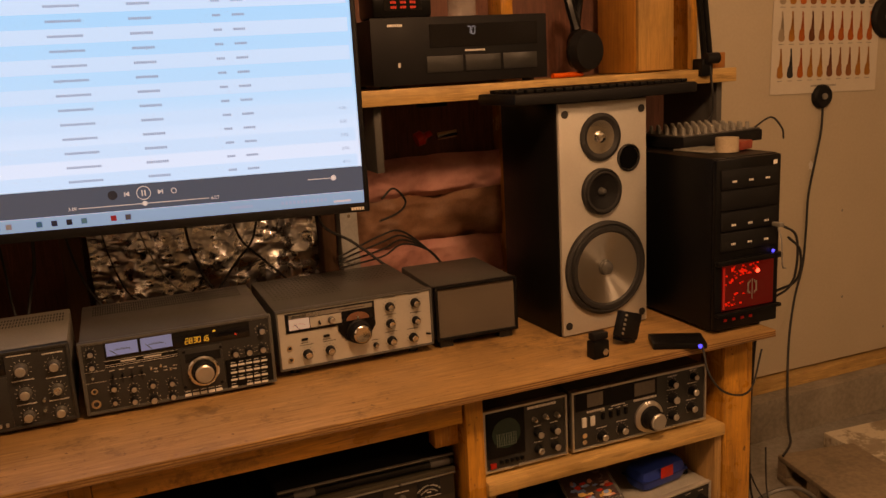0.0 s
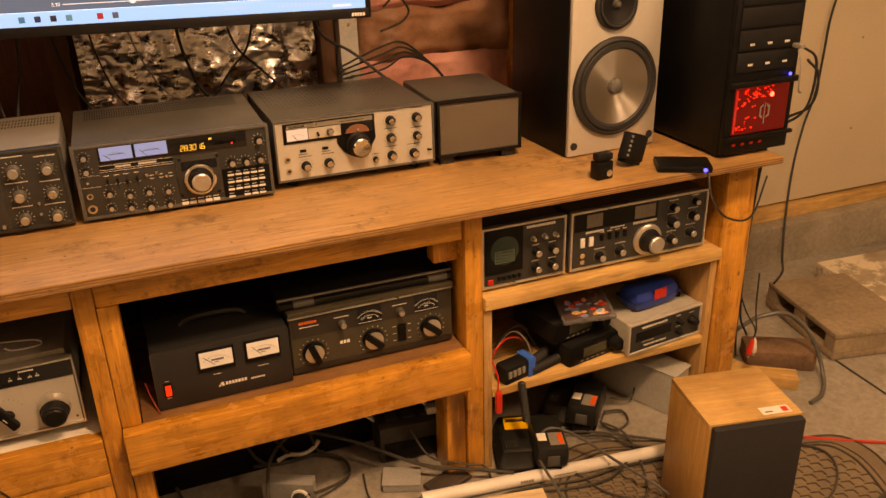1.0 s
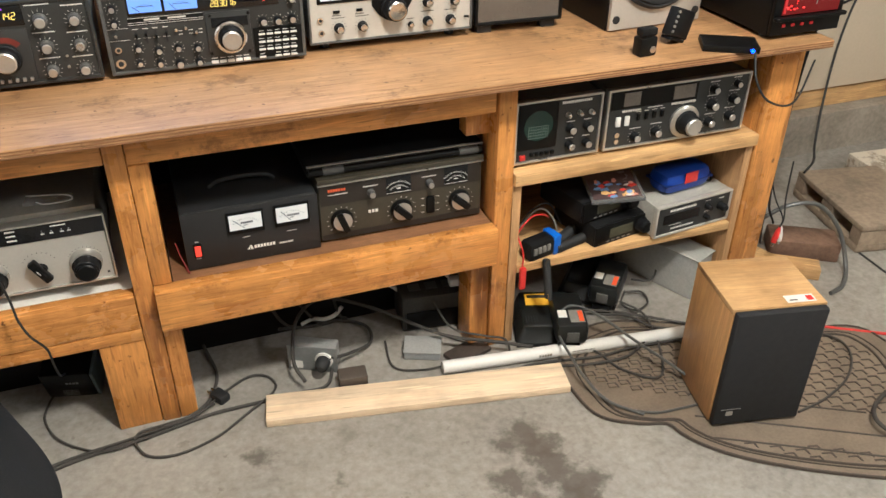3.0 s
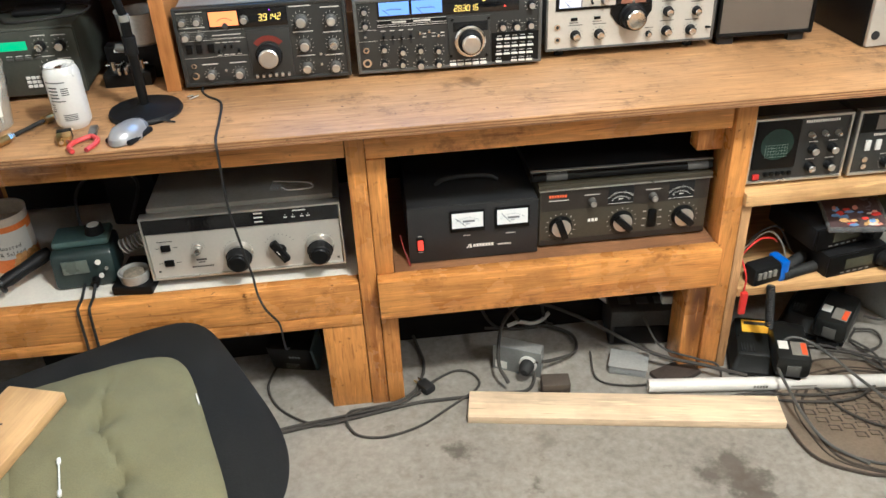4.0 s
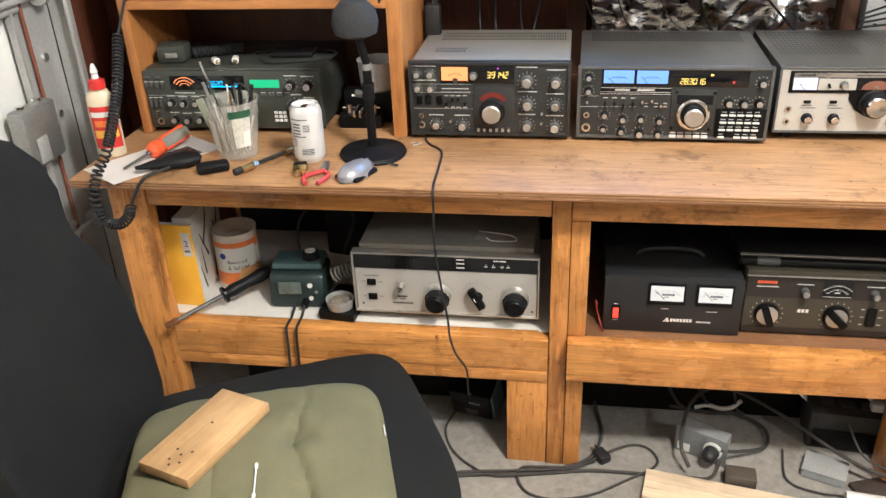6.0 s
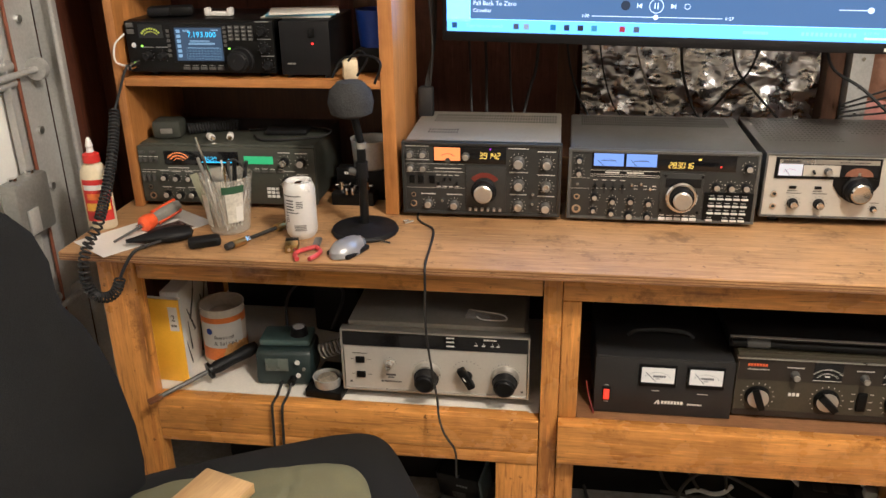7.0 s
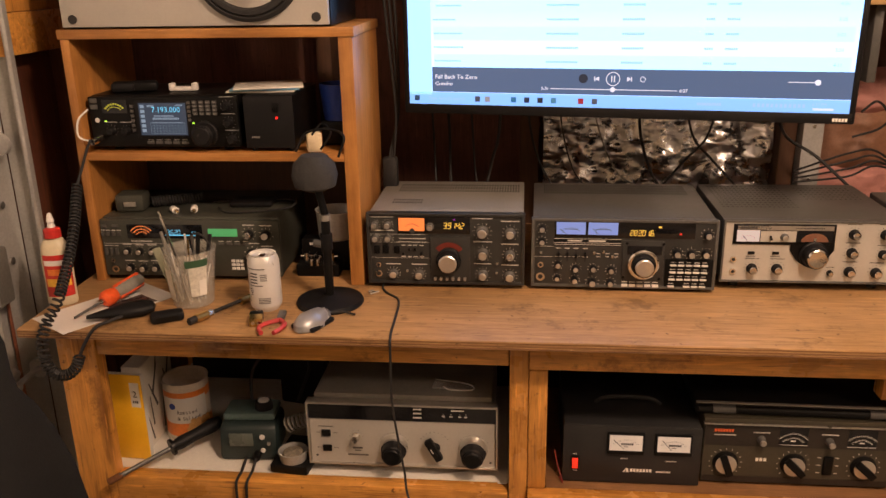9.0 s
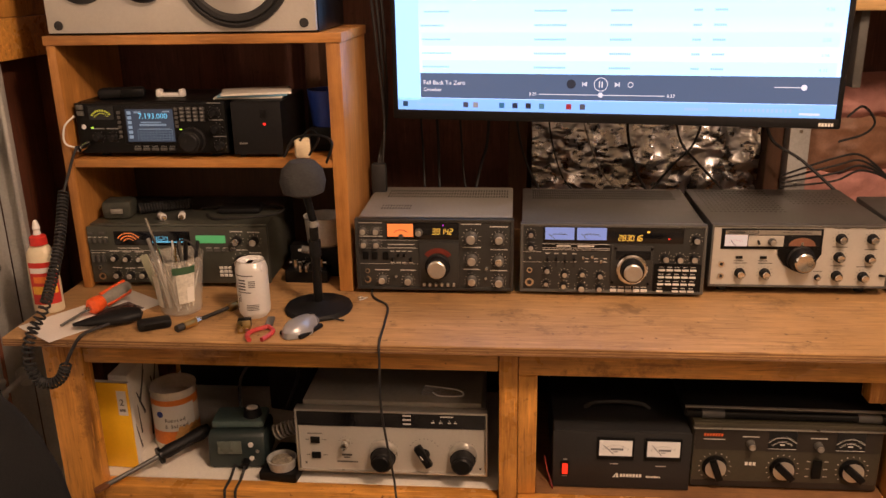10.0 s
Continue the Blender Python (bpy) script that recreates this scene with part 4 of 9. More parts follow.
# ---- black radio with the blue screen ----
def transceiver_black(m):
    w, d, h, z0 = 0.335, 0.22, 0.122, 0.010
    r = thing("radio_transceiver", "black radio transceiver with glowing blue screen", "radio", m, "radios in the bookcase")
    part("case", case_shell(w - 0.004, d, h, z0), BLACK, r)
    f = part("front_panel", bx(-w / 2, 0, z0, w / 2, 0.013, h - 0.002, 0.003), BLACK, r)
    feet(r, w, d, z0)
    g = grid_map(50, 70, 890, 365, w, z0, h - 0.002)
    mk = Marks()
    a, b2 = g(315, 92), g(612, 305)
    part("screen_frame", bx(a[0], -0.003, b2[1], b2[0], 0, a[1], 0.001), BLACKM, f)
    a, b2 = g(340, 105), g(605, 293)
    s = part("screen", bx(a[0], -0.0042, b2[1], b2[0], -0.0031, a[1]), G_LCD, f, "blue screen with the frequency and a spectrum")
    words("7.193.000", 0.0165, G_CYAN, s, pose(g(412, 0)[0], -0.0048, g(0, 158)[1]), "frequency")
    lx = Marks(0.0048)
    for u, v, q, t in ((410, 122, 0.016, 0.004), (480, 180, 0.045, 0.003), (490, 195, 0.06, 0.0045), (495, 218, 0.07, 0.0012), (570, 118, 0.016, 0.003)):
        lx.bar(*g(u, v), q, t)
    for k in range(6):
        lx.solid(*g(361, 125 + 28 * k), 0.009, 0.007)
    lx.done(s, glow("pale_screen_text", (0.30, 0.50, 0.62), 0.9), "screen_text")
    gx = Marks(0.0047)
    for k in range(12):
        gx.solid(*g(400 + 17.5 * k, 252), 0.0006, 0.026)
    for k in range(5):
        gx.solid(*g(500, 222 + 15 * k), 0.076, 0.0006)
    gx.done(s, glow("dim_screen_grid", (0.22, 0.42, 0.55), 0.7), "spectrum_grid")
    a, b2 = g(130, 88), g(272, 165)
    mt = part("meter", bx(a[0], -0.0012, b2[1], b2[0], 0, a[1]), DARKGLASS, f)
    c = g(200, 160)
    mx = bmesh.new()
    for q0, q1, n in ((0.015, 0.017, 9), (0.020, 0.024, 9)):
        for k in range(n):
            t0, t1 = radians(-60 + 120 * k / n), radians(-60 + 120 * (k + 0.6) / n)
            mx.faces.new([mx.verts.new((c[0] + q * math.sin(t) * 1.1, -0.0018, c[1] - 0.004 + q * math.cos(t))) for q, t in ((q0, t0), (q1, t0), (q1, t1), (q0, t1))])
    part("meter_scale", mx, G_YEL, mt, "yellow glowing scale")
    for u, v, q in ((170, 268, 8.5), (255, 268, 8.5), (833, 125, 9), (838, 222, 9), (850, 318, 9)):
        x, z = g(u, v)
        knob(f, x, z, q * 0.001, q * 0.0016, BLACKM, BLACKM)
        mk.dial(x, z, q * 0.0014, q * 0.0016, 9)
        mk.bar(x, z + q * 0.0022, q * 0.0034, 0.0018)
    x, z = g(700, 288)
    knob(f, x, z, 0.026, 0.026, BLACKM, BLACKM, "tuning_knob")
    part("finger_dimple", cy((x - 0.009, -0.0285, z + 0.005), (0, -1, 0), 0.006, 0.002, 16), RUBBER, f)
    for j in range(4):
        for k in range(4):
            x, z = g(654 + 37 * k, 102 + 22 * j)
            part("key", cached(("key", 7), lambda: bx(-0.005, -0.003, -0.003, 0.005, 0, 0.003, 0.0007), GREYM), GREYM, f, "", pose(x, 0, z))
            mk.d = 0.0033
            mk.bar(x, z, 0.006, 0.0014)
            mk.d = 0.0004
    for k in range(5):
        x, z = g(385 + 49 * k, 338)
        part("push_button", cached(("pb", 7), lambda: bx(-0.0075, -0.004, -0.003, 0.0075, 0, 0.003, 0.0007), GREYM), GREYM, f, "", pose(x, 0, z))
        mk.bar(x, z + 0.006, 0.012, 0.0014)
    for k in range(6):
        x, z = g(298, 125 + 28 * k)
        part("push_button", cached(("pb", 8), lambda: bx(-0.0035, -0.003, -0.003, 0.0035, 0, 0.003, 0.0007), GREYM), GREYM, f, "", pose(x, 0, z))
    for k in range(5):
        x, z = g(620, 105 + 25 * k)
        part("push_button", KNOBCACHE[("pb", 8)], GREYM, f, "", pose(x, 0, z))
    for u, v in ((638, 224), (140, 212)):
        x, z = g(u, v)
        part("indicator", bx(x - 0.0025, -0.001, z - 0.0012, x + 0.0025, 0, z + 0.0012), G_GLED, f)
    for v in (92, 128):
        x, z = g(84, v)
        part("push_button", cached(("pb", 9), lambda: bx(-0.008, -0.003, -0.005, 0.008, 0, 0.005, 0.0008), GREYM), GREYM, f, "", pose(x, 0, z))
    x, z = g(96, 206)
    part("socket", cy((x, 0, z), (0, -1, 0), 0.0055, 0.003, 16), CHROME, f)
    x, z = g(100, 308)
    part("microphone_plug", cy((x, 0, z), (-0.25, -1, -0.2), 0.009, 0.030, 18, 0.0075), CHROME, f, "shiny metal microphone plug")
    mk.done(f, paint("dim_lettering", (0.35, 0.35, 0.33), 0.5))
    return r


transceiver_black(pose(-0.846, 0.228, 1.0365))
ps = thing("power_supply", "plain black radio power supply with red light", "power supply", pose(-0.612, 0.228, 1.0365))
part("case", bx(-0.053, 0.004, 0.008, 0.056, 0.21, 0.122, 0.003), BLACK, ps)
part("front_panel", bx(-0.053, 0, 0.008, 0.056, 0.0038, 0.120, 0.0012), BLACKM, ps)
part("switch", bx(0.012, -0.004, 0.088, 0.024, 0, 0.106, 0.001), BLACK, ps)
part("indicator", cy((0.019, 0, 0.074), (0, -1, 0), 0.0026, 0.002, 12), G_RED, ps, "glowing red light")
mk = Marks()
mk.bar(-0.03, 0.032, 0.018, 0.004)
mk.done(ps, GREYL)
for x in (-0.04, 0.043):
    for y in (0.02, 0.19):
        part("foot", cy((x, y, 0), (0, 0, 1), 0.007, 0.0085, 12), RUBBER, ps)

# things on and beside the radios of the bookcase
bt = bmesh.new()
boxm(bt, -0.026, -0.007, 0, 0.026, 0.007, 0.010, 0.003)
for sx in (-1, 1):
    boxm(bt, sx * 0.026 - 0.006, -0.010, 0, sx * 0.026 + 0.006, 0.010, 0.018, 0.004)
single("plastic_clip", bt, WHITEP, "white dog-bone shaped plastic cord clip", "cord clip", pose(-0.822, 0.30, 1.1595))
pm = thing("palm_microphone", "small black microphone lying on the radio", "microphone", pose(-0.935, 0.30, 1.1588, 0, 0, 20))
part("body", bx(-0.05, -0.022, 0, 0.05, 0.022, 0.022, 0.008), BLACKM, pm)
part("head", bx(0.0, -0.028, 0.002, 0.045, -0.0225, 0.020, 0.002), BLACK, pm)
for k, c in enumerate(((0.6, 0.58, 0.5), (0.10, 0.28, 0.42), (0.66, 0.64, 0.58))):
    single("booklet", bx(-0.075, -0.055, 0, 0.075, 0.055, 0.004, 0.0008), paint("booklet_cover", c, 0.4), "thin paper booklet lying on the power supply", "booklet", pose(-0.642 + 0.006 * k, 0.318 - 0.004 * k, 1.1592 + 0.0044 * k, 0, 0, 6 + 5 * k), "stack of booklets")
bb = thing("blue_cup", "dark blue plastic tub on the bookcase shelf", "tub", pose(-0.474, 0.33, 1.0365))
part("bowl", latheM(bmesh.new(), [(0, 0.055), (0.038, 0.056), (0.046, 0.135), (0.043, 0.135), (0.036, 0.062), (0, 0.062)], 28), BLUE, bb)
part("stand", bx(-0.04, -0.03, 0, 0.045, 0.03, 0.0545, 0.004), BLACK, bb)
single("power_adapter", bx(-0.016, -0.014, 0, 0.016, 0.014, 0.042, 0.004), paint("yellowed_plastic", (0.60, 0.50, 0.33), 0.45), "yellowed plastic plug adapter", "adapter", pose(-0.516, 0.235, 1.0365, 0, 0, 20))
hm = thing("hand_microphone", "grey-green hand microphone with coiled cord", "microphone", pose(-0.972, 0.29, 0.8855, 0, 0, 8))
part("body", bx(-0.034, -0.03, 0, 0.034, 0.03, 0.042, 0.010), KW, hm)
part("button", bx(-0.012, -0.035, 0.014, 0.016, -0.0305, 0.026, 0.002), GREYL, hm)
def coil(p0, p1, turns, r, wire, sag=0.0, n=10):
    a, b2 = Vector(p0), Vector(p1)
    d = b2 - a
    s = d.orthogonal().normalized()
    t = d.normalized().cross(s)
    pts = [a + d * k / (turns * n) + r * (math.cos(2 * math.pi * k / n) * s + math.sin(2 * math.pi * k / n) * t) + Vector((0, 0, -sag * 4 * (k / (turns * n)) * (1 - k / (turns * n)))) for k in range(turns * n + 1)]
    return tubeM(bmesh.new(), pts, wire, 5)
part("coiled_cord", coil((0.04, 0.01, 0.014), (0.15, 0.05, 0.014), 18, 0.011, 0.0028), RUBBER, hm)
for x, y in ((-0.862, 0.262), (-0.818, 0.272)):
    pl = thing("phono_plug", "white and chrome phono plug lying on the radio", "plug", pose(x, y, 0.8935, 0, 0, 40 - 500 * (x + 0.862)), "phono plugs")
    part("sleeve", cy((0, -0.012, 0), (0, 1, 0), 0.008, 0.02, 16), WHITEP, pl)
    part("contact", cy((0, -0.0125, 0), (0, -1, 0), 0.0055, 0.008, 14), CHROME, pl)
    part("tip", cy((0, -0.0208, 0), (0, -1, 0), 0.0022, 0.006, 10), BRASS, pl)
single("cable", ln([(-0.77, 0.30, 0.889), (-0.74, 0.262, 0.889), (-0.68, 0.268, 0.889), (-0.61, 0.30, 0.889), (-0.60, 0.35, 0.892), (-0.66, 0.38, 0.889), (-0.74, 0.37, 0.889), (-0.80, 0.35, 0.889)], 0.0024), RUBBER, "thin black cable looped on top of the radio", "cable")
single("pouch", bx(-0.05, -0.03, 0, 0.05, 0.03, 0.014, 0.006), BLACKM, "small black pouch on top of the radio", "pouch", pose(-0.70, 0.34, 0.8855, 0, 0, 4))
pdl = thing("morse_paddle", "black morse key paddle with chrome fittings", "morse key", pose(-0.535, 0.262, 0.735))
part("base", bx(-0.05, 0, 0, 0.05, 0.09, 0.03, 0.003), BLACK, pdl)
part("back_plate", bx(-0.048, 0.05, 0.0305, 0.048, 0.09, 0.075, 0.003), BLACK, pdl)
for x in (-0.028, 0.030):
    part("post", cy((x, 0.02, 0.0305), (0, 0, 1), 0.007, 0.022, 16), CHROME, pdl)
    part("screw", cy((x - 0.015, 0.02, 0.044), (1, 0, 0), 0.003, 0.03, 10), CHROME, pdl)
for x in (-0.007, 0.007):
    part("lever", bx(x - 0.003, -0.022, 0.034, x + 0.003, 0.045, 0.050, 0.001), CHROME, pdl)
mk = Marks()
mk.bar(-0.018, 0.064, 0.02, 0.006)
mk.bar(0.030, 0.066, 0.02, 0.003)
o = mk.done(pdl)
o.matrix_basis = pose(0, 0.0496, 0)
cup = thing("tin_cup", "dented tin cup standing behind the microphone", "cup", pose(-0.500, 0.328, 0.811))
part("body", latheM(bmesh.new(), [(0, 0), (0.036, 0), (0.042, 0.006), (0.046, 0.068), (0.048, 0.070), (0.0445, 0.069), (0.040, 0.008), (0, 0.004)], 32), GALV, cup)
part("handle", ln([(0.043, 0, 0.058), (0.068, 0, 0.056), (0.070, 0, 0.03), (0.042, 0, 0.016)], 0.0035), GALV, cup)
part("cup_stand", bx(-0.035, -0.02, -0.076, 0.035, 0.04, -0.0005, 0.003), BLACK, cup)

# ---- loudspeaker lying on the bookcase ----
SPUN, nt, b = nodes_of("spun_metal_cone")
b.inputs["Base Color"].default_value = (0.62, 0.60, 0.56, 1)
b.inputs["Metallic"].default_value, b.inputs["Roughness"].default_value = 1.0, 0.36
b.inputs["Anisotropic"].default_value, b.inputs["Anisotropic Rotation"].default_value = 0.85, 0.25
tg = nt.nodes.new("ShaderNodeTangent")
tg.direction_type, tg.axis = "RADIAL", "Y"
nt.links.new(tg.outputs[0], b.inputs["Tangent"])
ringn = nt.nodes.new("ShaderNodeTexNoise")
ringn.inputs["Scale"].default_value = 60.0
nt.links.new(coords(nt), ringn.inputs["Vector"])
bump(nt, b, ringn.outputs["Fac"], 0.05)


def driver(parent, x, z, r, y=0.0, cone=None, kind="woofer"):
    """A cone driver in a baffle that faces -y: frame, rubber surround, cone and dust cap."""
    m = pose(x, y, z, 90)
    k = part(kind, latheM(bmesh.new(), [(r * 1.0, 0), (r * 1.0, 0.010), (r * 0.94, 0.014), (r * 0.90, 0.011), (r * 0.87, 0.008)], 48, m), RUBBER, parent)
    part("surround", latheM(bmesh.new(), [(r * 0.91, 0.010), (r * 0.88, 0.017), (r * 0.80, 0.017), (r * 0.745, 0.011)], 48, m), RUBBER, k)
    part("cone", latheM(bmesh.new(), [(r * 0.76, 0.0125), (r * 0.55, 0.0085), (r * 0.36, 0.0045), (r * 0.18, 0.0015), (0.0, 0.0012)], 48, m), cone or SPUN, k)
    part("dust_cap", latheM(bmesh.new(), [(r * 0.17, 0.0018), (r * 0.14, 0.013), (r * 0.08, 0.017), (0, 0.018)], 28, m), GREYM, k)
    return k


PITCH = paint("port_darkness", (0.002, 0.002, 0.002), 0.9, gloss=0.05)


def big_speaker(m, upright=True, label="tall three-way loudspeaker with silver front and black cabinet"):
    """Local: width along x, height along z, front at y = 0."""
    w, h, d = 0.262, 0.575, 0.27
    s = thing("loudspeaker", label, "loudspeaker", m, "pair of large loudspeakers")
    part("cabinet", bx(-w / 2, 0.012, 0, w / 2, d, h, 0.003), BLACK, s, "black cabinet")
    f = part("baffle", bx(-w / 2 + 0.003, 0, 0.003, w / 2 - 0.003, 0.0115, h - 0.003, 0.002), SILVERP, s, "silver-grey front")
    driver(f, -0.003, 0.163, 0.118)
    md = driver(f, -0.012, 0.355, 0.057, 0.0, BLACKM, "midrange")
    tw = part("tweeter", latheM(bmesh.new(), [(0.058, 0), (0.058, 0.006), (0.050, 0.008), (0.036, 0.001)], 40, pose(-0.012, 0, 0.487, 90)), RUBBER, f)
    part("horn", latheM(bmesh.new(), [(0.040, 0.003), (0.030, 0.0012), (0.014, 0.001), (0.014, 0.006), (0.008, 0.011), (0, 0.012)], 36, pose(-0.012, 0, 0.487, 90)), CHROME, tw)
    pt = part("port", latheM(bmesh.new(), [(0.034, 0), (0.034, 0.004), (0.031, 0.006), (0.029, 0.001)], 32, pose(0.072, 0, 0.430, 90)), RUBBER, f)
    part("port_hole", cy((0.072, -0.0005, 0.430), (0, -1, 0), 0.0285, 0.0008, 28), PITCH, pt)
    for x in (-0.112, 0.112):
        for z in (0.028, h - 0.028):
            part("grille_socket", cached(("gs", 1), lambda: latheM(bmesh.new(), [(0.0095, 0), (0.0095, 0.002), (0.005, 0.003), (0, 0.001)], 16, pose(0, 0, 0, 90)), RUBBER), RUBBER, f, "", pose(x, 0, z))
    return s


big_speaker(pose(1.178, 0.150, 0.7355, 0, 0, 3))
big_speaker(pose(-0.458, 0.203, 1.4325, 0, -90, 0), label="loudspeaker lying on its side on the bookcase, silver front")

# ---- television ----
SCREEN_M, nt, b = nodes_of("television_screen")
tc = nt.nodes.new("ShaderNodeTexCoord")
sep = nt.nodes.new("ShaderNodeSeparateXYZ")
nt.links.new(tc.outputs["Generated"], sep.inputs[0])
c = ramp(nt, sep.outputs["Z"], [(0.0, (0.34, 0.63, 1.0)), (0.28, (0.32, 0.62, 1.0)), (0.5, (0.19, 0.56, 1.0)), (1.0, (0.11, 0.51, 1.0))])
nt.links.new(c, b.inputs["Emission Color"])
b.inputs["Base Color"].default_value = (0.01, 0.01, 0.01, 1)
b.inputs["Emission Strength"].default_value = 4.4
b.inputs["Roughness"].default_value = 0.3
G_BAR = glow("player_bar", (0.10, 0.19, 0.33), 1.25)
G_TASK = glow("task_bar", (0.20, 0.52, 0.95), 2.2)
G_TXT = glow("pale_screen_lettering", (0.85, 0.92, 1.0), 2.0)
G_GREYT = glow("grey_screen_lettering", (0.24, 0.44, 0.78), 2.6)
G_ROW = glow("screen_row_band", (0.25, 0.585, 1.0), 4.32)
TV0, TV1, TVZ = -0.342, 0.622, 1.079
tv = thing("television", "large wall-mounted television showing a music player list", "television", pose(-0.003, 0.361, 0.012, 0, 0, -9.5))
part("housing", bx(TV0, 0.004, TVZ, TV1, 0.05, TVZ + 0.565, 0.003), BLACK, tv)
part("bezel", bezel(TV1 - TV0, TVZ + 0.565, TVZ, 0.012, -0.003, 0.006), BLACKM, tv).matrix_basis = pose((TV0 + TV1) / 2, 0, 0)
sx0, sx1, sz0, sz1 = TV0 + 0.012, TV1 - 0.012, TVZ + 0.022, TVZ + 0.553
part("lower_bezel", bx(TV0 + 0.006, -0.0035, TVZ + 0.001, TV1 - 0.006, 0.002, sz0 - 0.0005, 0.001), BLACKM, tv)
sc = part("screen", bx(sx0, 0, sz0, sx1, 0.0035, sz1), SCREEN_M, tv, "bright screen with a song list")
part("task_bar", bx(sx0, -0.001, sz0, sx1, -0.0002, sz0 + 0.027), G_TASK, sc)
part("player_bar", bx(sx0 + 0.055, -0.001, sz0 + 0.028, sx1, -0.0002, sz0 + 0.084), G_BAR, sc)
part("side_strip", bx(sx0, -0.001, sz0 + 0.0215, sx0 + 0.054, -0.0002, sz1), glow("screen_side_strip", (0.22, 0.56, 1.0), 3.6), sc)
words("Fall Back To Zero", 0.0135, G_TXT, sc, pose(sx0 + 0.062, -0.0014, sz0 + 0.058), "song_title")
words("Crowbar", 0.0115, G_TXT, sc, pose(sx0 + 0.062, -0.0014, sz0 + 0.043), "song_artist")
words("3:20", 0.010, G_TXT, sc, pose(sx0 + 0.305, -0.0014, sz0 + 0.037), "elapsed_time")
words("6:27", 0.010, G_TXT, sc, pose(sx0 + 0.602, -0.0014, sz0 + 0.037), "total_time")
words("Type here to search", 0.0105, G_GREYT, sc, pose(sx0 + 0.045, -0.0014, sz0 + 0.010), "search_prompt")
words("6:17 PM", 0.0085, G_GREYT, sc, pose(sx1 - 0.072, -0.0014, sz0 + 0.0145), "clock")
mk = Marks(0.0014)
mk.solid(sx0 + 0.462, sz0 + 0.040, 0.27, 0.0014)
mk.solid(sx0 + 0.845, sz0 + 0.062, 0.058, 0.0014)
for dx in (-0.003, 0.003):
    mk.solid(sx0 + 0.462 + dx, sz0 + 0.063, 0.0022, 0.013)
for dx in (-0.034, 0.034):
    mk.solid(sx0 + 0.462 + dx * 1.15, sz0 + 0.063, 0.0018, 0.010)
mk.bar(sx1 - 0.05, sz0 + 0.0075, 0.04, 0.004)
mk.done(sc, G_TXT, "player_controls")
tri = bmesh.new()
for dx, s in ((-0.034, -1), (0.034, 1)):
    cx, cz = sx0 + 0.462 + dx, sz0 + 0.063
    tri.faces.new([tri.verts.new((cx - 0.004 * s, -0.0014, cz + 0.005)), tri.verts.new((cx - 0.004 * s, -0.0014, cz - 0.005)), tri.verts.new((cx + 0.004 * s, -0.0014, cz))])
part("skip_marks", tri, G_TXT, sc)
def ringm(x, z, r, t, y=-0.0014):
    return latheM(bmesh.new(), [(r - t, -y), (r, -y)], 28, pose(x, 0, z, 90))
part("pause_ring", ringm(sx0 + 0.462, sz0 + 0.063, 0.015, 0.0014), G_TXT, sc)
part("repeat_ring", ringm(sx0 + 0.525, sz0 + 0.063, 0.006, 0.0012), G_TXT, sc)
part("progress_knob", cy((sx0 + 0.462, -0.001, sz0 + 0.040), (0, -1, 0), 0.0052, 0.0008, 18), G_TXT, sc)
part("shuffle_button", cy((sx0 + 0.398, -0.001, sz0 + 0.063), (0, -1, 0), 0.010, 0.0006, 22), glow("dark_button", (0.05, 0.08, 0.13), 0.6), sc)
part("volume_knob", cy((sx0 + 0.874, -0.001, sz0 + 0.062), (0, -1, 0), 0.0058, 0.0008, 18), G_TXT, sc)
for k, (x, colr) in enumerate(((0.012, (0.02, 0.12, 0.25)), (0.155, (0.10, 0.12, 0.18)), (0.178, (0.55, 0.58, 0.62)), (0.238, (0.02, 0.32, 0.62)), (0.268, (0.02, 0.05, 0.12)), (0.298, (0.02, 0.03, 0.06)), (0.328, (0.10, 0.45, 0.65)), (0.388, (0.75, 0.04, 0.06)), (0.418, (0.15, 0.18, 0.22)))):
    part("task_icon", bx(sx0 + x, -0.0018, sz0 + 0.0075, sx0 + x + 0.012, -0.0011, sz0 + 0.0195, 0.0003), glow("task_icon_colour", colr, 0.9), sc)
mk = Marks(0.0016)
for k in range(12):
    mk.solid(sx1 - 0.185 + 0.0088 * k, sz0 + 0.0135, 0.0052, 0.0075)
mk.bar(sx1 - 0.275, sz0 + 0.0135, 0.05, 0.006)
mk.done(sc, G_GREYT, "tray_print")
rows = Marks(0.0014)
random.seed(5)
for k in range(14):
    z = sz0 + 0.098 + 0.030 * k
    rows.bar(sx0 + 0.085 + random.uniform(0, 0.012), z, 0.040 + random.uniform(0, 0.03), 0.0042)
    rows.bar(sx0 + 0.35, z, 0.070, 0.0048)
    rows.bar(sx0 + 0.50, z, 0.046, 0.0052)
    rows.bar(sx0 + 0.655, z, 0.018, 0.0048)
    rows.bar(sx0 + 0.70, z, 0.026, 0.0048)
rows.done(sc, G_GREYT, "song_list_print")
for k, tx in enumerate(("4:11", "3:56", "5:02", "3:35", "4:36")):
    words(tx, 0.010, G_GREYT, sc, pose(sx1 - 0.042, -0.0014, sz0 + 0.094 + 0.030 * k), "song_length")
for k in range(7):
    z = sz0 + 0.098 + 0.060 * k
    part("row_band", bx(sx0 + 0.060, -0.0006, z - 0.015, sx1 - 0.008, -0.0002, z + 0.015), G_ROW, sc)
mk = Marks(0.0042)
mk.bar(TV1 - 0.028, TVZ + 0.009, 0.030, 0.007)
mk.done(tv, LETTER, "maker_mark")
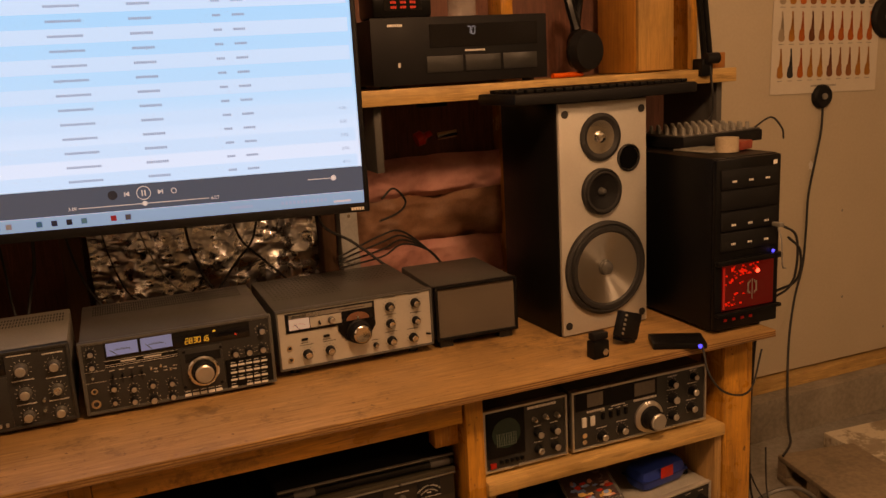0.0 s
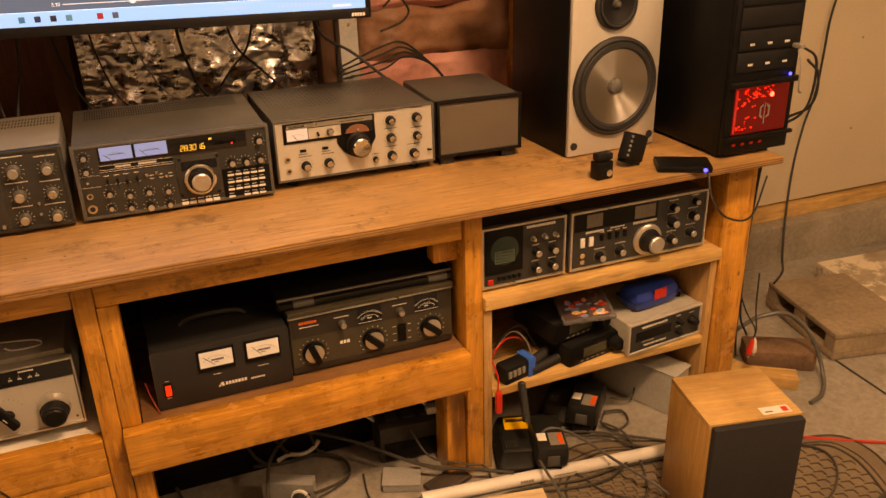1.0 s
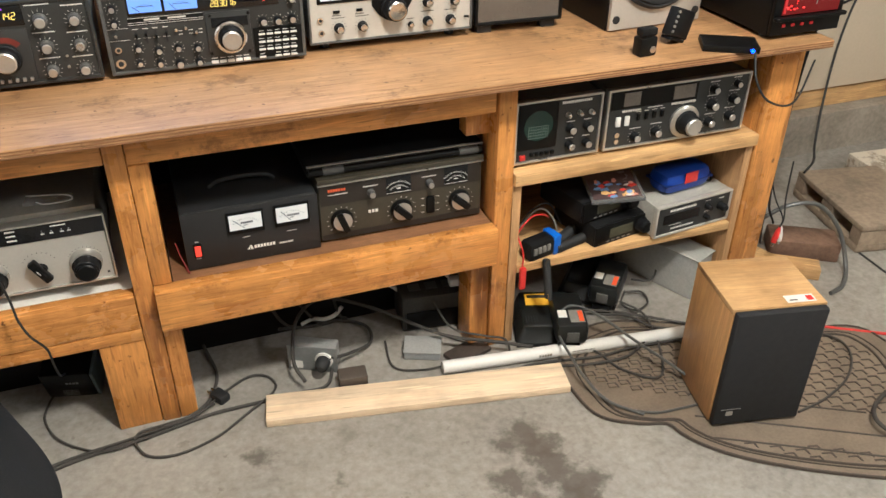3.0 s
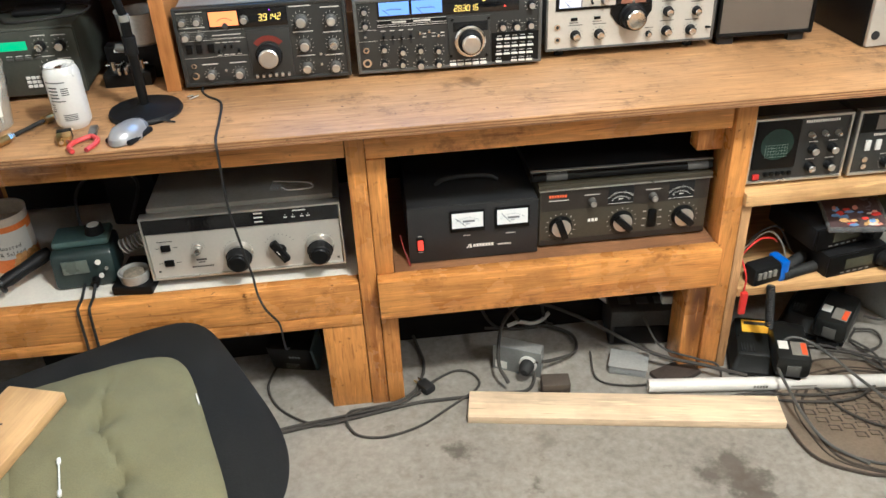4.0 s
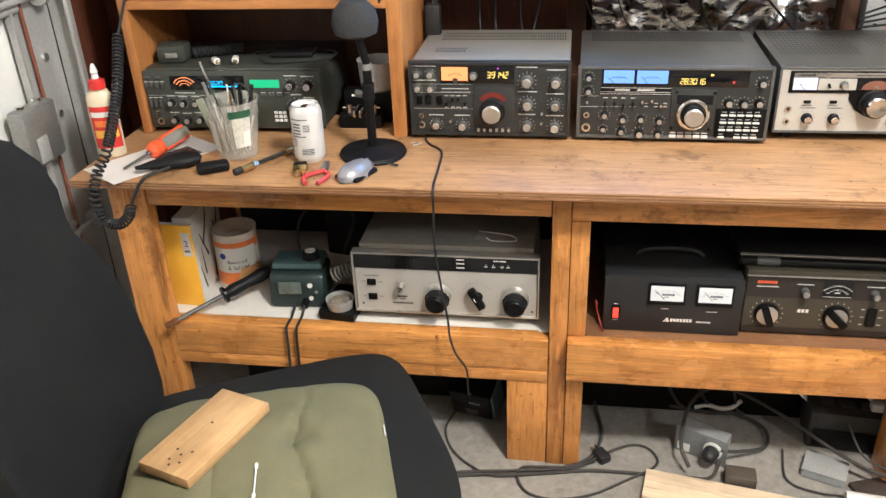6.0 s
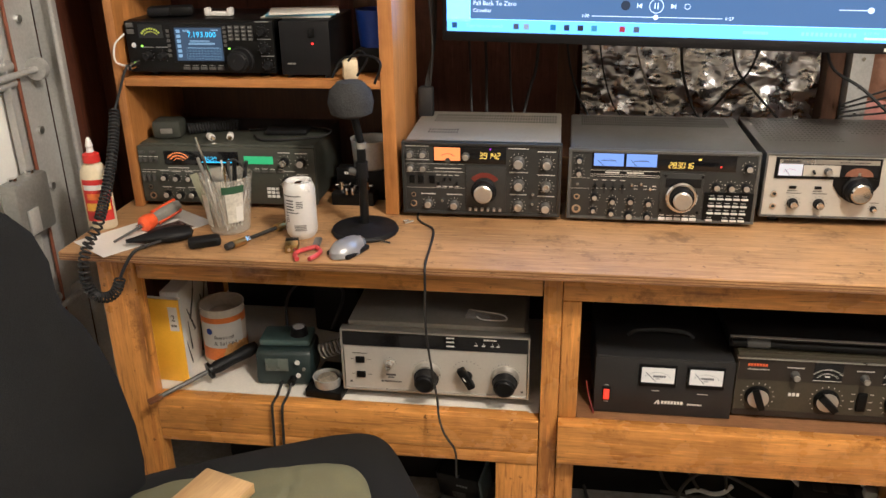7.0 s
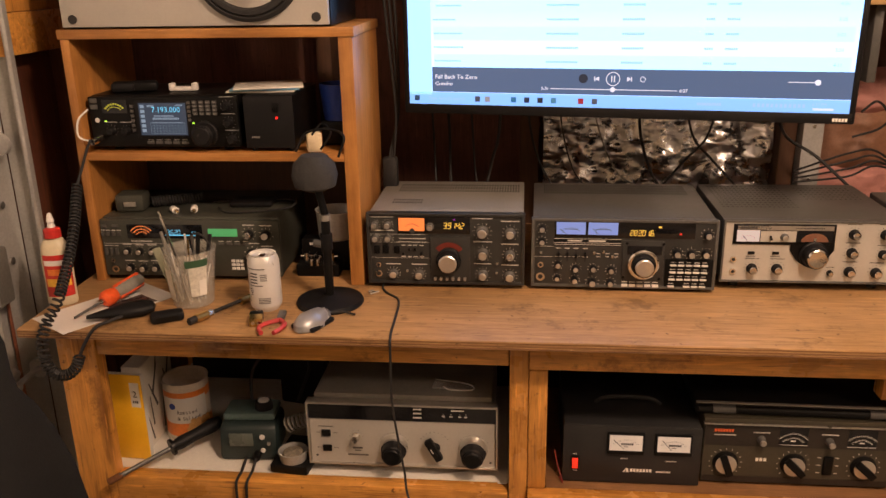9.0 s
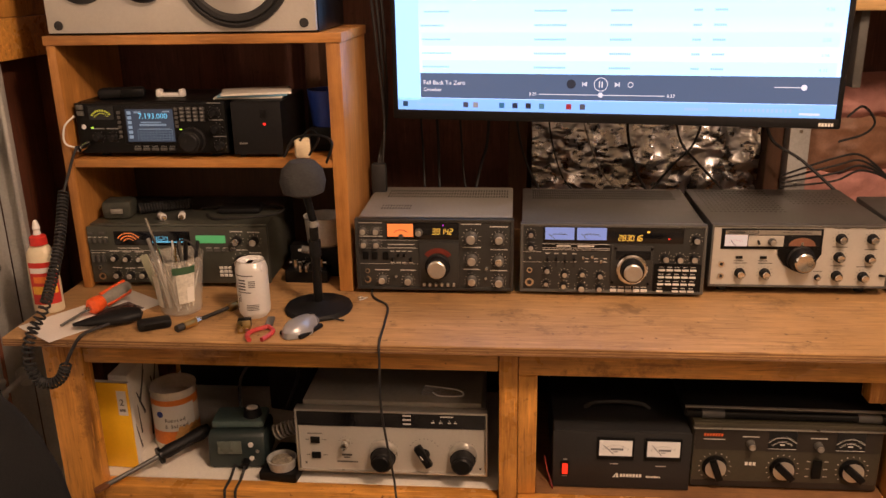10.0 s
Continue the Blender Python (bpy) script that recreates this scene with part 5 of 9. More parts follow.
part("wall_bracket", bx(-0.02, 0.05, 1.30, 0.30, 0.415, 1.45, 0.004), BLACK, tv, "black steel wall bracket")

# ---- wall behind the bench ----
def upright(name, x0, x1, material, label, y0=WALL_Y, y1=WALL_Y + 0.088, z0=0.155, z1=2.6):
    return single(name, bx(x0, y0, z0, x1, y1, z1, 0.003), material, label, "stud", None, "", "structure")


upright("wall_stud_1", -0.075, -0.025, DARKSTUD, "old wooden wall stud")
upright("wall_stud_2", 0.605, 0.645, DARKSTUD, "old dark wooden wall stud")
upright("wall_stud_3", 1.20, 1.24, STUD_Z, "wooden wall stud")
upright("wall_stud_4", 1.88, 1.918, STUD_Z, "wooden wall stud beside the drywall")
upright("wall_stud_5", -0.62, -0.58, DARKSTUD, "old dark wooden wall stud")
gs = thing("steel_channel", "galvanised steel strut fixed to the wall", "steel channel")
part("web", bx(0.655, WALL_Y - 0.03, 0.75, 0.700, WALL_Y - 0.0275, 1.25), GALV, gs)
part("flange", bx(0.6525, WALL_Y - 0.03, 0.75, 0.655, WALL_Y + 0.02, 1.25), GALV, gs)
part("flange", bx(0.700, WALL_Y - 0.03, 0.75, 0.7025, WALL_Y + 0.02, 1.25), GALV, gs)
for z in (0.80, 0.87, 0.94, 1.01, 1.08):
    part("bolt", cached(("bolt", 1), lambda: cy((0, 0, 0), (0, -1, 0), 0.005, 0.003, 6), CHROME), CHROME, gs, "", pose(0.678, WALL_Y - 0.03, z))


def crumpled(nx, nz, w, h, amp, scale, seed, bulge=0.0, ridged=False):
    bm = bmesh.new()
    vs = []
    for j in range(nz + 1):
        for i in range(nx + 1):
            u, v = i / nx, j / nz
            x, z = (u - 0.5) * w, v * h
            q = Vector((x * scale + seed, z * scale, seed * 0.7))
            n = noise.fractal(q, 0.9, 2.1, 5)
            if ridged:
                n = abs(n) * 1.6 + 0.5 * abs(noise.noise(q * 2.7))
            edge = min(1.0, 6 * min(u, 1 - u), 6 * min(v, 1 - v))
            vs.append(bm.verts.new((x + 0.25 * amp * noise.noise(q * 1.7 + Vector((9, 0, 0))), -amp * n - bulge * math.sin(math.pi * u) * edge, z + 0.25 * amp * noise.noise(q * 1.7))))
    for j in range(nz):
        for i in range(nx):
            a = j * (nx + 1) + i
            bm.faces.new((vs[a], vs[a + 1], vs[a + nx + 2], vs[a + nx + 1]))
    geom = bmesh.ops.extrude_face_region(bm, geom=bm.faces[:])["geom"]
    bmesh.ops.translate(bm, verts=[g for g in geom if isinstance(g, bmesh.types.BMVert)], vec=(0, 0.004, 0))
    return bm


FOIL, nt, b = nodes_of("crinkled_foil")
v = coords(nt)
c = ramp(nt, noise_of(nt, v, 14, 4), [(0.3, (0.62, 0.61, 0.62)), (0.7, (0.90, 0.89, 0.89))])
nt.links.new(c, b.inputs["Base Color"])
b.inputs["Metallic"].default_value = 1.0
nt.links.new(ramp(nt, noise_of(nt, v, 30, 3), [(0.3, (0.18, 0.18, 0.18)), (0.7, (0.40, 0.40, 0.40))]), b.inputs["Roughness"])
fold = nt.nodes.new("ShaderNodeTexNoise")
fold.noise_type = "RIDGED_MULTIFRACTAL"
fold.inputs["Scale"].default_value, fold.inputs["Detail"].default_value, fold.inputs["Distortion"].default_value = 26.0, 5.0, 0.9
nt.links.new(coords(nt, (0.8, 1, 1.7)), fold.inputs["Vector"])
bump(nt, b, fold.outputs["Fac"], 0.8, 0.005)
single("foil_sheet", crumpled(120, 100, 0.61, 0.55, 0.012, 7, 3.3, 0.03, True), FOIL, "crinkled silver foil insulation stuffed between studs", "foil insulation", pose(0.295, WALL_Y + 0.055, 0.74))
PINK, nt, b = nodes_of("pink_insulation")
v = coords(nt)
c = ramp(nt, noise_of(nt, v, 5, 5, 0.65), [(0.3, (0.32, 0.13, 0.115)), (0.5, (0.62, 0.29, 0.25)), (0.72, (0.74, 0.40, 0.35))])
nt.links.new(c, b.inputs["Base Color"])
b.inputs["Roughness"].default_value = 0.75
bump(nt, b, noise_of(nt, v, 120, 5, 0.7), 0.6, 0.004)
KRAFT = paint("brown_kraft_paper", (0.24, 0.115, 0.065), 0.6, 0, 0.25, 8)
for z, h, sd, mt2, lb in ((0.76, 0.13, 1.0, PINK, "pink"), (0.885, 0.15, 2.0, KRAFT, "brown paper-faced"), (1.03, 0.12, 3.0, PINK, "pink"), (1.15, 0.5, 4.0, REDWOOD, "dark stained")):
    if mt2 is not REDWOOD:
        single("insulation_batt", crumpled(50, 26, 0.50, h, 0.022, 7, sd, 0.028), mt2, lb + " fibreglass insulation batt between studs", "insulation", pose(0.955, WALL_Y + 0.055, z), "insulation batts")

# cables in front of the wall
random.seed(11)
for k in range(11):
    x = (-0.30, -0.26, -0.20, -0.12, -0.06, 0.02, 0.10, 0.22, 0.33, 0.42, 0.55)[k]
    dx = random.uniform(-0.10, 0.14)
    single("cable", ln([(x, 0.60, 1.12), (x + dx * 0.3, 0.62 + random.uniform(-0.03, 0.03), 1.0), (x + dx * 0.8, 0.60, 0.93 + random.uniform(-0.03, 0.03)), (x + dx * 1.5, 0.57, 0.86), (x + dx * 2, 0.56, 0.77)], random.choice((0.0022, 0.003, 0.004)), 6), RUBBER if k != 6 else GREYL, "black cable hanging behind the radios", "cable", None, "cables behind the radios")
for k in range(4):
    single("cable", ln([(0.62, 0.62, 0.88 + 0.01 * k), (0.74, 0.60, 0.90 + 0.02 * k), (0.80, 0.59, 0.93 + 0.012 * k), (0.88, 0.60, 0.90), (0.93, 0.60, 0.84)], 0.003, 6), RUBBER, "black cable looping behind the radios", "cable", None, "cables behind the radios")
single("cable", ln([(0.735, 0.55, 1.07), (0.78, 0.58, 1.09), (0.82, 0.6, 1.05), (0.80, 0.6, 1.02), (0.74, 0.6, 1.0)], 0.003, 6), RUBBER, "black cable looped beside the television", "cable")
for k in range(3):
    single("cable", ln([(-0.39 + 0.012 * k, 0.44, 1.40), (-0.380 + 0.01 * k, 0.45, 1.25), (-0.37, 0.46 + 0.02 * k, 1.08), (-0.380 - 0.005 * k, 0.46, 0.96), (-0.388, 0.47, 0.84 - 0.02 * k)], 0.0032, 6), RUBBER, "black cable hanging beside the bookcase", "cable", None, "cables beside the bookcase")
single("power_plug", bx(-0.018, -0.014, 0, 0.018, 0.014, 0.075, 0.006), RUBBER, "black power plug hanging beside the bookcase", "plug", pose(-0.388, 0.462, 0.90))

# ---- lower bays of the bench ----
def amplifier(m):
    w, d, h, z0 = 0.410, 0.36, 0.172, 0.024
    r = thing("linear_amplifier", "silver-fronted radio amplifier with big black dials", "amplifier", m)
    part("base", bx(-w / 2 + 0.01, 0.03, 0.0, w / 2 - 0.01, d - 0.02, z0 - 0.0005, 0.002), RUBBER, r)
    part("case", bx(-w / 2 + 0.01, 0.022, z0, w / 2 - 0.01, d, h + 0.012, 0.004), GREYL, r, "grey metal cover")
    part("trim", bezel(w + 0.006, h + 0.002, z0 - 0.002, 0.004, -0.006, 0.02), SILVER, r)
    f = part("front_panel", bx(-w / 2 + 0.003, 0, z0 + 0.002, w / 2 - 0.003, 0.02, h - 0.002), SILVERP, r)
    g = grid_map(55, 220, 1045, 525, w, z0, h)
    a, b2 = g(58, 224), g(1042, 298)
    part("display_strip", bx(a[0], -0.002, b2[1], b2[0], 0, a[1]), DARKGLASS, f, "black strip with indicator lamps")
    mk = Marks(0.0024)
    for v in (238, 258, 279):
        mk.bar(*g(637, v), 0.018, 0.0036)
    mk.bar(*g(845, 239), 0.028, 0.003)
    for u in (772, 812, 857, 888):
        mk.solid(*g(u, 259), 0.001, 0.003)
        mk.bar(*g(u, 269), 0.007, 0.003)
    mk.done(f, LETTER)
    mk = Marks()
    for u, v in ((148, 372), (150, 449)):
        x, z = g(u, v)
        part("rocker_switch", bx(x - 0.010, -0.004, z - 0.0075, x + 0.010, 0, z + 0.0075, 0.001), BLACK, f)
        mk.bar(x - 0.018, z, 0.008, 0.002)
        mk.bar(x + 0.020, z, 0.010, 0.002)
    mk.bar(*g(148, 340), 0.034, 0.0026)
    x, z = g(308, 385)
    knob(f, x, z, 0.0085, 0.018, CHROME, CHROME)
    mk.dial(x, z, 0.013, 0.0155, 9, -90, 90)
    for u in (508, 925):
        x, z = g(u, 440)
        part("dial_skirt", latheM(bmesh.new(), [(0.031, 0), (0.031, 0.004), (0.026, 0.012), (0.02, 0.013)], 40, pose(x, 0, z + 0.004, 90)), SILVER, f, "graduated silver skirt")
        knob(f, x, z, 0.025, 0.030, BLACKM, BLACK, "tuning_knob", -0.006)
        mk.dial(x, z + 0.004, 0.033, 0.036, 11, -60, 60)
    x, z = g(722, 430)
    pointer(f, x, z, 0.012, 0.024, -32, BLACK, LETTER)
    part("pointer_bar", bx(-0.0085, -0.020, -0.026, 0.0085, -0.004, 0.028, 0.003), BLACK, f, "", pose(x, 0, z, 0, -30, 0))
    mk.dial(x, z + 0.004, 0.032, 0.035, 9, -60, 60, 0.0012)
    mk.bar(*g(315, 480), 0.046, 0.0042)
    mk.solid(*g(313, 445), 0.022, 0.005)
    mk.solid(*g(313, 458), 0.014, 0.003)
    for u, v in ((92, 490), (1015, 498)):
        mk.solid(*g(u, v), 0.005, 0.005)
    mk.done(f, LETTERD, "printed_marks")
    return r


amplifier(pose(-0.318, 0.052, 0.3525))
pb = thing("clear_pouch", "torn clear plastic piece lying on the amplifier", "plastic scrap", pose(-0.21, 0.12, 0.5372, 0, 0, -8))
part("sheet", bx(-0.045, -0.02, 0, 0.045, 0.02, 0.0012), clear("clear_film", (0.8, 0.8, 0.8), 0.25), pb)
part("rim", ln([(-0.045, 0.02, 0.002), (0.03, 0.012, 0.002), (0.046, -0.012, 0.002), (0.0, -0.022, 0.002), (-0.02, -0.010, 0.002)], 0.0014, 5), WHITEP, pb)

pw = thing("power_supply", "black bench power supply with two lit meters", "power supply", pose(0.170, 0.034, 0.3635))
part("case", bx(-0.140, 0.004, 0.004, 0.142, 0.27, 0.138, 0.003), paint("charcoal_paint", (0.017, 0.0175, 0.018), 0.45), pw)
f = part("front_panel", bx(-0.141, 0, 0.002, 0.143, 0.0035, 0.136, 0.001), MATS["charcoal_paint"], pw)
g = grid_map(62, 205, 722, 458, 0.284, 0.002, 0.136)
for u0, u1, tl in ((275, 452, -46), (503, 678, -40)):
    a, b2 = g(u0, 227), g(u1, 322)
    mt = part("meter", bx(a[0], -0.006, b2[1], b2[0], 0, a[1], 0.001), BLACK, f, "panel meter with white card")
    a, b2 = g(u0 + 10, 235), g(u1 - 10, 303)
    part("meter_card", bx(a[0], -0.0068, b2[1], b2[0], -0.006, a[1]), G_METER, mt)
    mx = Marks(0.0072)
    cx = (a[0] + b2[0]) / 2
    mx.dial(cx, b2[1] - 0.012, 0.036, 0.039, 15, -42, 42)
    mx.bar(cx + 0.003, b2[1] + 0.016, 0.026, 0.005)
    mx.bar(cx, b2[1] + 0.010, 0.009, 0.002)
    mx.done(mt, LETTERD, "meter_scale")
    needle(mt, cx - 0.004, b2[1] + 0.004, 0.030, tl, -0.0074)
x, z = g(123, 370)
sw = part("rocker_switch", bx(x - 0.009, -0.003, z - 0.016, x + 0.009, 0, z + 0.016, 0.001), BLACK, f)
part("rocker", bx(x - 0.006, -0.007, z - 0.012, x + 0.006, -0.0031, z + 0.012, 0.001), glow("lit_red_rocker", (1.0, 0.06, 0.02), 1.0, (0.5, 0.02, 0.01)), sw, "lit red rocker")
mk = Marks()
mk.bar(g(445, 0)[0], g(0, 398)[1], 0.046, 0.0075)
mk.bar(g(552, 0)[0], g(0, 402)[1], 0.030, 0.004)
mk.bar(*g(360, 346), 0.016, 0.002)
mk.bar(*g(585, 352), 0.022, 0.002)
mk.bar(*g(123, 332), 0.008, 0.002)
mk.bar(*g(123, 408), 0.010, 0.002)
mk.done(f)
tri = bmesh.new()
x, z = g(372, 398)
for q in (((-0.007, -0.005), (-0.003, -0.005), (0.002, 0.005), (0.0, 0.005)), ((0.0, -0.005), (0.006, -0.005), (0.004, 0.005), (0.001, 0.005))):
    tri.faces.new([tri.verts.new((x + u, -0.0005, z + v)) for u, v in q])
part("maker_mark", tri, LETTER, f)
part("carry_handle", ln([(-0.07, 0.10, 0.138), (-0.05, 0.10, 0.150), (0.0, 0.10, 0.154), (0.05, 0.10, 0.150), (0.07, 0.10, 0.138)], 0.005), RUBBER, pw)
single("wire", ln([(0.012, 0.05, 0.43), (0.018, 0.04, 0.40), (0.03, 0.025, 0.366), (0.022, 0.05, 0.366)], 0.0012, 6), paint("dull_red_wire", (0.22, 0.02, 0.015), 0.5), "red wire beside the power supply", "wire")

ht = thing("antenna_tuner", "olive-grey antenna tuner with large pointer knobs", "antenna tuner", pose(0.509, 0.05, 0.3635))
hw, hz0, hh = 0.384, 0.004, 0.158
part("case", bx(-hw / 2, 0.006, hz0, hw / 2, 0.33, hh, 0.003), OLIVEPAINT, ht)
f = part("front_panel", bx(-hw / 2 + 0.003, 0, hz0 + 0.002, hw / 2 - 0.003, 0.0055, hh - 0.014), OLIVEPAINT, ht)
part("trim", bx(-hw / 2, -0.008, hh - 0.0135, hw / 2, 0.0055, hh - 0.0115, 0.0005), SILVER, ht)
part("hood", bx(-hw / 2, -0.006, hh - 0.011, hw / 2, 0.0055, hh, 0.002), OLIVEPAINT, ht)
g = lambda u, v: (-hw / 2 + 0.003 + (hw - 0.006) * u, hz0 + 0.002 + (hh - 0.018) * v)
a, b2 = g(0.005, 0.62), g(0.995, 0.99)
part("upper_strip", bx(a[0], -0.0012, a[1], b2[0], 0, b2[1]), paint("brown_black_strip", (0.022, 0.018, 0.014), 0.4), f)
a, b2 = g(0.005, 0.0), g(0.995, 0.10)
part("lower_strip", bx(a[0], -0.0012, a[1], b2[0], 0, b2[1]), MATS["brown_black_strip"], f)
mk = Marks(0.0016)
for u, t in ((0.125, -20), (0.49, -45), (0.86, -48)):
    x, z = g(u, 0.33)
    k = pointer(f, x, z, 0.025, 0.022, t, BLACK)
    part("knob_inlay", cached(("inlay", 1), lambda: cy((0, -0.0105, 0), (0, -1, 0), 0.0215, 0.0012, 36), SILVER), SILVER, k, "silver inlay")
    mk.dial(x, z, 0.031, 0.034, 13, -130, 130, 0.0014)
for u in (0.305, 0.665):
    x, z = g(u, 0.74)
    knob(f, x, z, 0.008, 0.017, GREYM, SILVER)
    mk.bar(x, z + 0.016, 0.034, 0.0024)
for u in (0.475, 0.835):
    a, b2 = g(u - 0.075, 0.65), g(u + 0.075, 0.975)
    mt = part("meter", bx(a[0], -0.0018, a[1], b2[0], -0.0012, b2[1]), DARKGLASS, f)
    mx = Marks(0.0022)
    cx = (a[0] + b2[0]) / 2
    for q, n in ((0.036, 17), (0.026, 13)):
        mx.dial(cx, a[1] - 0.008, q, q + 0.003, n, -48, 48)
        for k in range(n):
            t = radians(-46 + 92 * k / (n - 1))
            mx.solid(cx + q * math.sin(t), a[1] - 0.008 + q * math.cos(t), 0.0032, 0.0007)
    mx.solid(cx, a[1] + 0.002, b2[0] - a[0], 0.001)
    mx.bar(cx, a[1] + 0.012, 0.01, 0.003)
    mx.done(mt, LETTER, "meter_scale")
x, z = g(0.315, 0.40)
for k in range(3):
    mk.solid(x - 0.008 + 0.008 * k, z, 0.006, 0.008)
x, z = g(0.672, 0.34)
part("thumb_wheel", bx(x - 0.010, -0.006, z - 0.022, x + 0.010, 0, z + 0.022, 0.003), BLACK, f)
for k in range(3):
    mk.bar(x - 0.018, z - 0.018 + 0.018 * k, 0.008, 0.0018)
    mk.bar(x + 0.018, z - 0.018 + 0.018 * k, 0.008, 0.0018)
mk.bar(*g(0.11, 0.80), 0.044, 0.0024)
mk.done(f)
nm = Marks(0.0018)
nm.bar(*g(0.105, 0.875), 0.040, 0.0065)
nm.done(f, paint("orange_lettering", (0.70, 0.12, 0.03), 0.5), "name_lettering")
lp = thing("laptop", "closed black laptop lying on the antenna tuner", "laptop", pose(0.505, 0.055, 0.5222, 0, 0, -1))
part("base", bx(-0.205, 0.008, 0.0, 0.20, 0.26, 0.013, 0.003), BLACK, lp)
part("lid", bx(-0.205, 0.008, 0.0135, 0.20, 0.26, 0.024, 0.003), BLACKM, lp)
part("hinge_bar", cy((-0.20, 0.006, 0.011), (1, 0, 0), 0.0085, 0.395, 18), BLACK, lp)
for x in (-0.17, 0.14):
    part("hinge", cy((x, 0.006, 0.011), (1, 0, 0), 0.0095, 0.045, 18), GREYM, lp)
part("edge_strip", bx(-0.204, 0.004, 0.0235, 0.199, 0.012, 0.0265, 0.001), GREYL, lp)

# card, can, screwdriver and soldering station on the white shelf
fo = thing("yellow_folder", "bright yellow card folder standing on edge", "folder", pose(-0.948, 0.070, 0.3525, 0, 0, -3))
part("front_cover", bx(-0.056, 0, 0.001, 0.045, 0.004, 0.213, 0.001), YELLOW, fo)
part("page_block", bx(-0.054, 0.0045, 0.003, 0.043, 0.020, 0.210), WHITEP, fo)
part("label", bx(0.018, -0.0008, 0.135, 0.040, -0.0002, 0.195), WHITEP, fo)
words("2", 0.022, LETTERD, fo, pose(0.023, -0.0012, 0.160))
mk = Marks(0.0012)
mk.bar(0.029, 0.148, 0.014, 0.006)
mk.done(fo, LETTERD)
bxx = thing("carton", "white carton with black strokes on one side", "carton", pose(-0.922, 0.200, 0.3525, 0, 0, 90))
part("body", bx(-0.09, 0, 0, 0.07, 0.045, 0.212, 0.002), WHITE, bxx)
random.seed(4)
for k in range(9):
    x, z, a = -0.072 + 0.0145 * k, 0.05 + 0.035 * (k % 5), random.uniform(-0.5, 0.6)
    d = Vector((math.sin(a), 0, math.cos(a))) * 0.038
    s = Vector((math.cos(a), 0, -math.sin(a))) * random.uniform(0.003, 0.0065)
    stroke = bmesh.new()
    stroke.faces.new([stroke.verts.new(Vector((x, -0.0006, z)) + q) for q in (-d - s, -d + s, d + s * 0.4, d - s * 0.4)])
    part("printed_stroke", stroke, LETTERD, bxx)
can = thing("nut_can", "orange and white can of roasted nuts, open", "food can", pose(-0.862, 0.205, 0.3525, 0, 0, 16))
ORG = paint("orange_print", (0.72, 0.20, 0.03), 0.35)
part("body", latheM(bmesh.new(), [(0, 0), (0.054, 0), (0.055, 0.006), (0.053, 0.010), (0.053, 0.141), (0.0545, 0.146), (0.051, 0.144), (0.050, 0.01), (0, 0.008)], 40), paint("cream_can_wall", (0.62, 0.55, 0.46), 0.35), can)
def band(r, z0, z1, a0, a1, n=24):
    bm = bmesh.new()
    q = [(r * math.sin(radians(a0 + (a1 - a0) * k / n)), -r * math.cos(radians(a0 + (a1 - a0) * k / n))) for k in range(n + 1)]
    for (x0, y0), (x1, y1) in zip(q, q[1:]):
        bm.faces.new([bm.verts.new(p) for p in ((x0, y0, z0), (x1, y1, z0), (x1, y1, z1), (x0, y0, z1))])
    return bm
part("lower_band", band(0.0535, 0.012, 0.052, -180, 180, 40), ORG, can)
part("upper_band", band(0.0535, 0.104, 0.126, -180, 180, 40), ORG, can)
part("white_label", band(0.0537, 0.046, 0.112, -62, 58), WHITEP, can)
nut = bmesh.new()
for k in range(14):
    a = radians(8 + 4.6 * k)
    latheM(nut, [(0, -0.006), (0.007, -0.003), (0.008, 0.002), (0, 0.007)], 7, Matrix.Translation((0.0535 * math.sin(a), -0.0535 * math.cos(a), 0.030 + 0.010 * (k % 3))) @ pose(0, 0, 0, 90, 25 * k, math.degrees(a)))
part("printed_nuts", nut, paint("nut_brown", (0.62, 0.33, 0.10), 0.5), can)
for tx, z, x0 in (("Roasted", 0.071, -0.020), ("& Salted", 0.055, -0.021)):
    for k, chh in enumerate(tx):
        a = x0 + 0.0068 * k
        if chh != " ":
            words(chh, 0.0135, LETTERD, can, pose(0.0541 * math.sin(a / 0.0537), -0.0541 * math.cos(a / 0.0537), z, 0, 0, math.degrees(a / 0.0537)), "letter", 0.0002)
part("emblem", cy((-0.029, -0.0445, 0.090), (-0.55, -0.84, 0), 0.008, 0.0015, 18), BLUE, can)
part("contents", cy((0, 0, 0.10), (0, 0, 1), 0.0495, 0.012, 24), paint("paper_scraps", (0.6, 0.52, 0.42), 0.7), can)
sd = thing("pry_screwdriver", "long black-handled pry screwdriver with rusty tip", "screwdriver", look((-0.800, 0.118, 0.400), (-0.935, -0.020, 0.366)) @ pose(0, 0, 0, -90))
part("handle", latheM(bmesh.new(), [(0, -0.055), (0.013, -0.052), (0.0165, -0.03), (0.0135, 0.01), (0.0155, 0.05), (0.012, 0.066), (0, 0.066)], 18, pose(0, 0, 0, -90)), BLACKM, sd)
part("collar", latheM(bmesh.new(), [(0.0, 0.066), (0.020, 0.067), (0.020, 0.074), (0.0, 0.075)], 18, pose(0, 0, 0, -90)), BLACK, sd)
part("shaft", cy((0, 0.075, 0), (0, 1, 0), 0.0055, 0.12, 12), GREYM, sd)
part("tip", bx(-0.009, 0.19, -0.004, 0.009, 0.222, 0.004, 0.002), paint("rust", (0.18, 0.07, 0.025), 0.8, 0.3, 0.4), sd)
ws = thing("soldering_station", "dark green soldering station with small display", "soldering station", pose(-0.676, 0.078, 0.3525, 0, 0, 4))
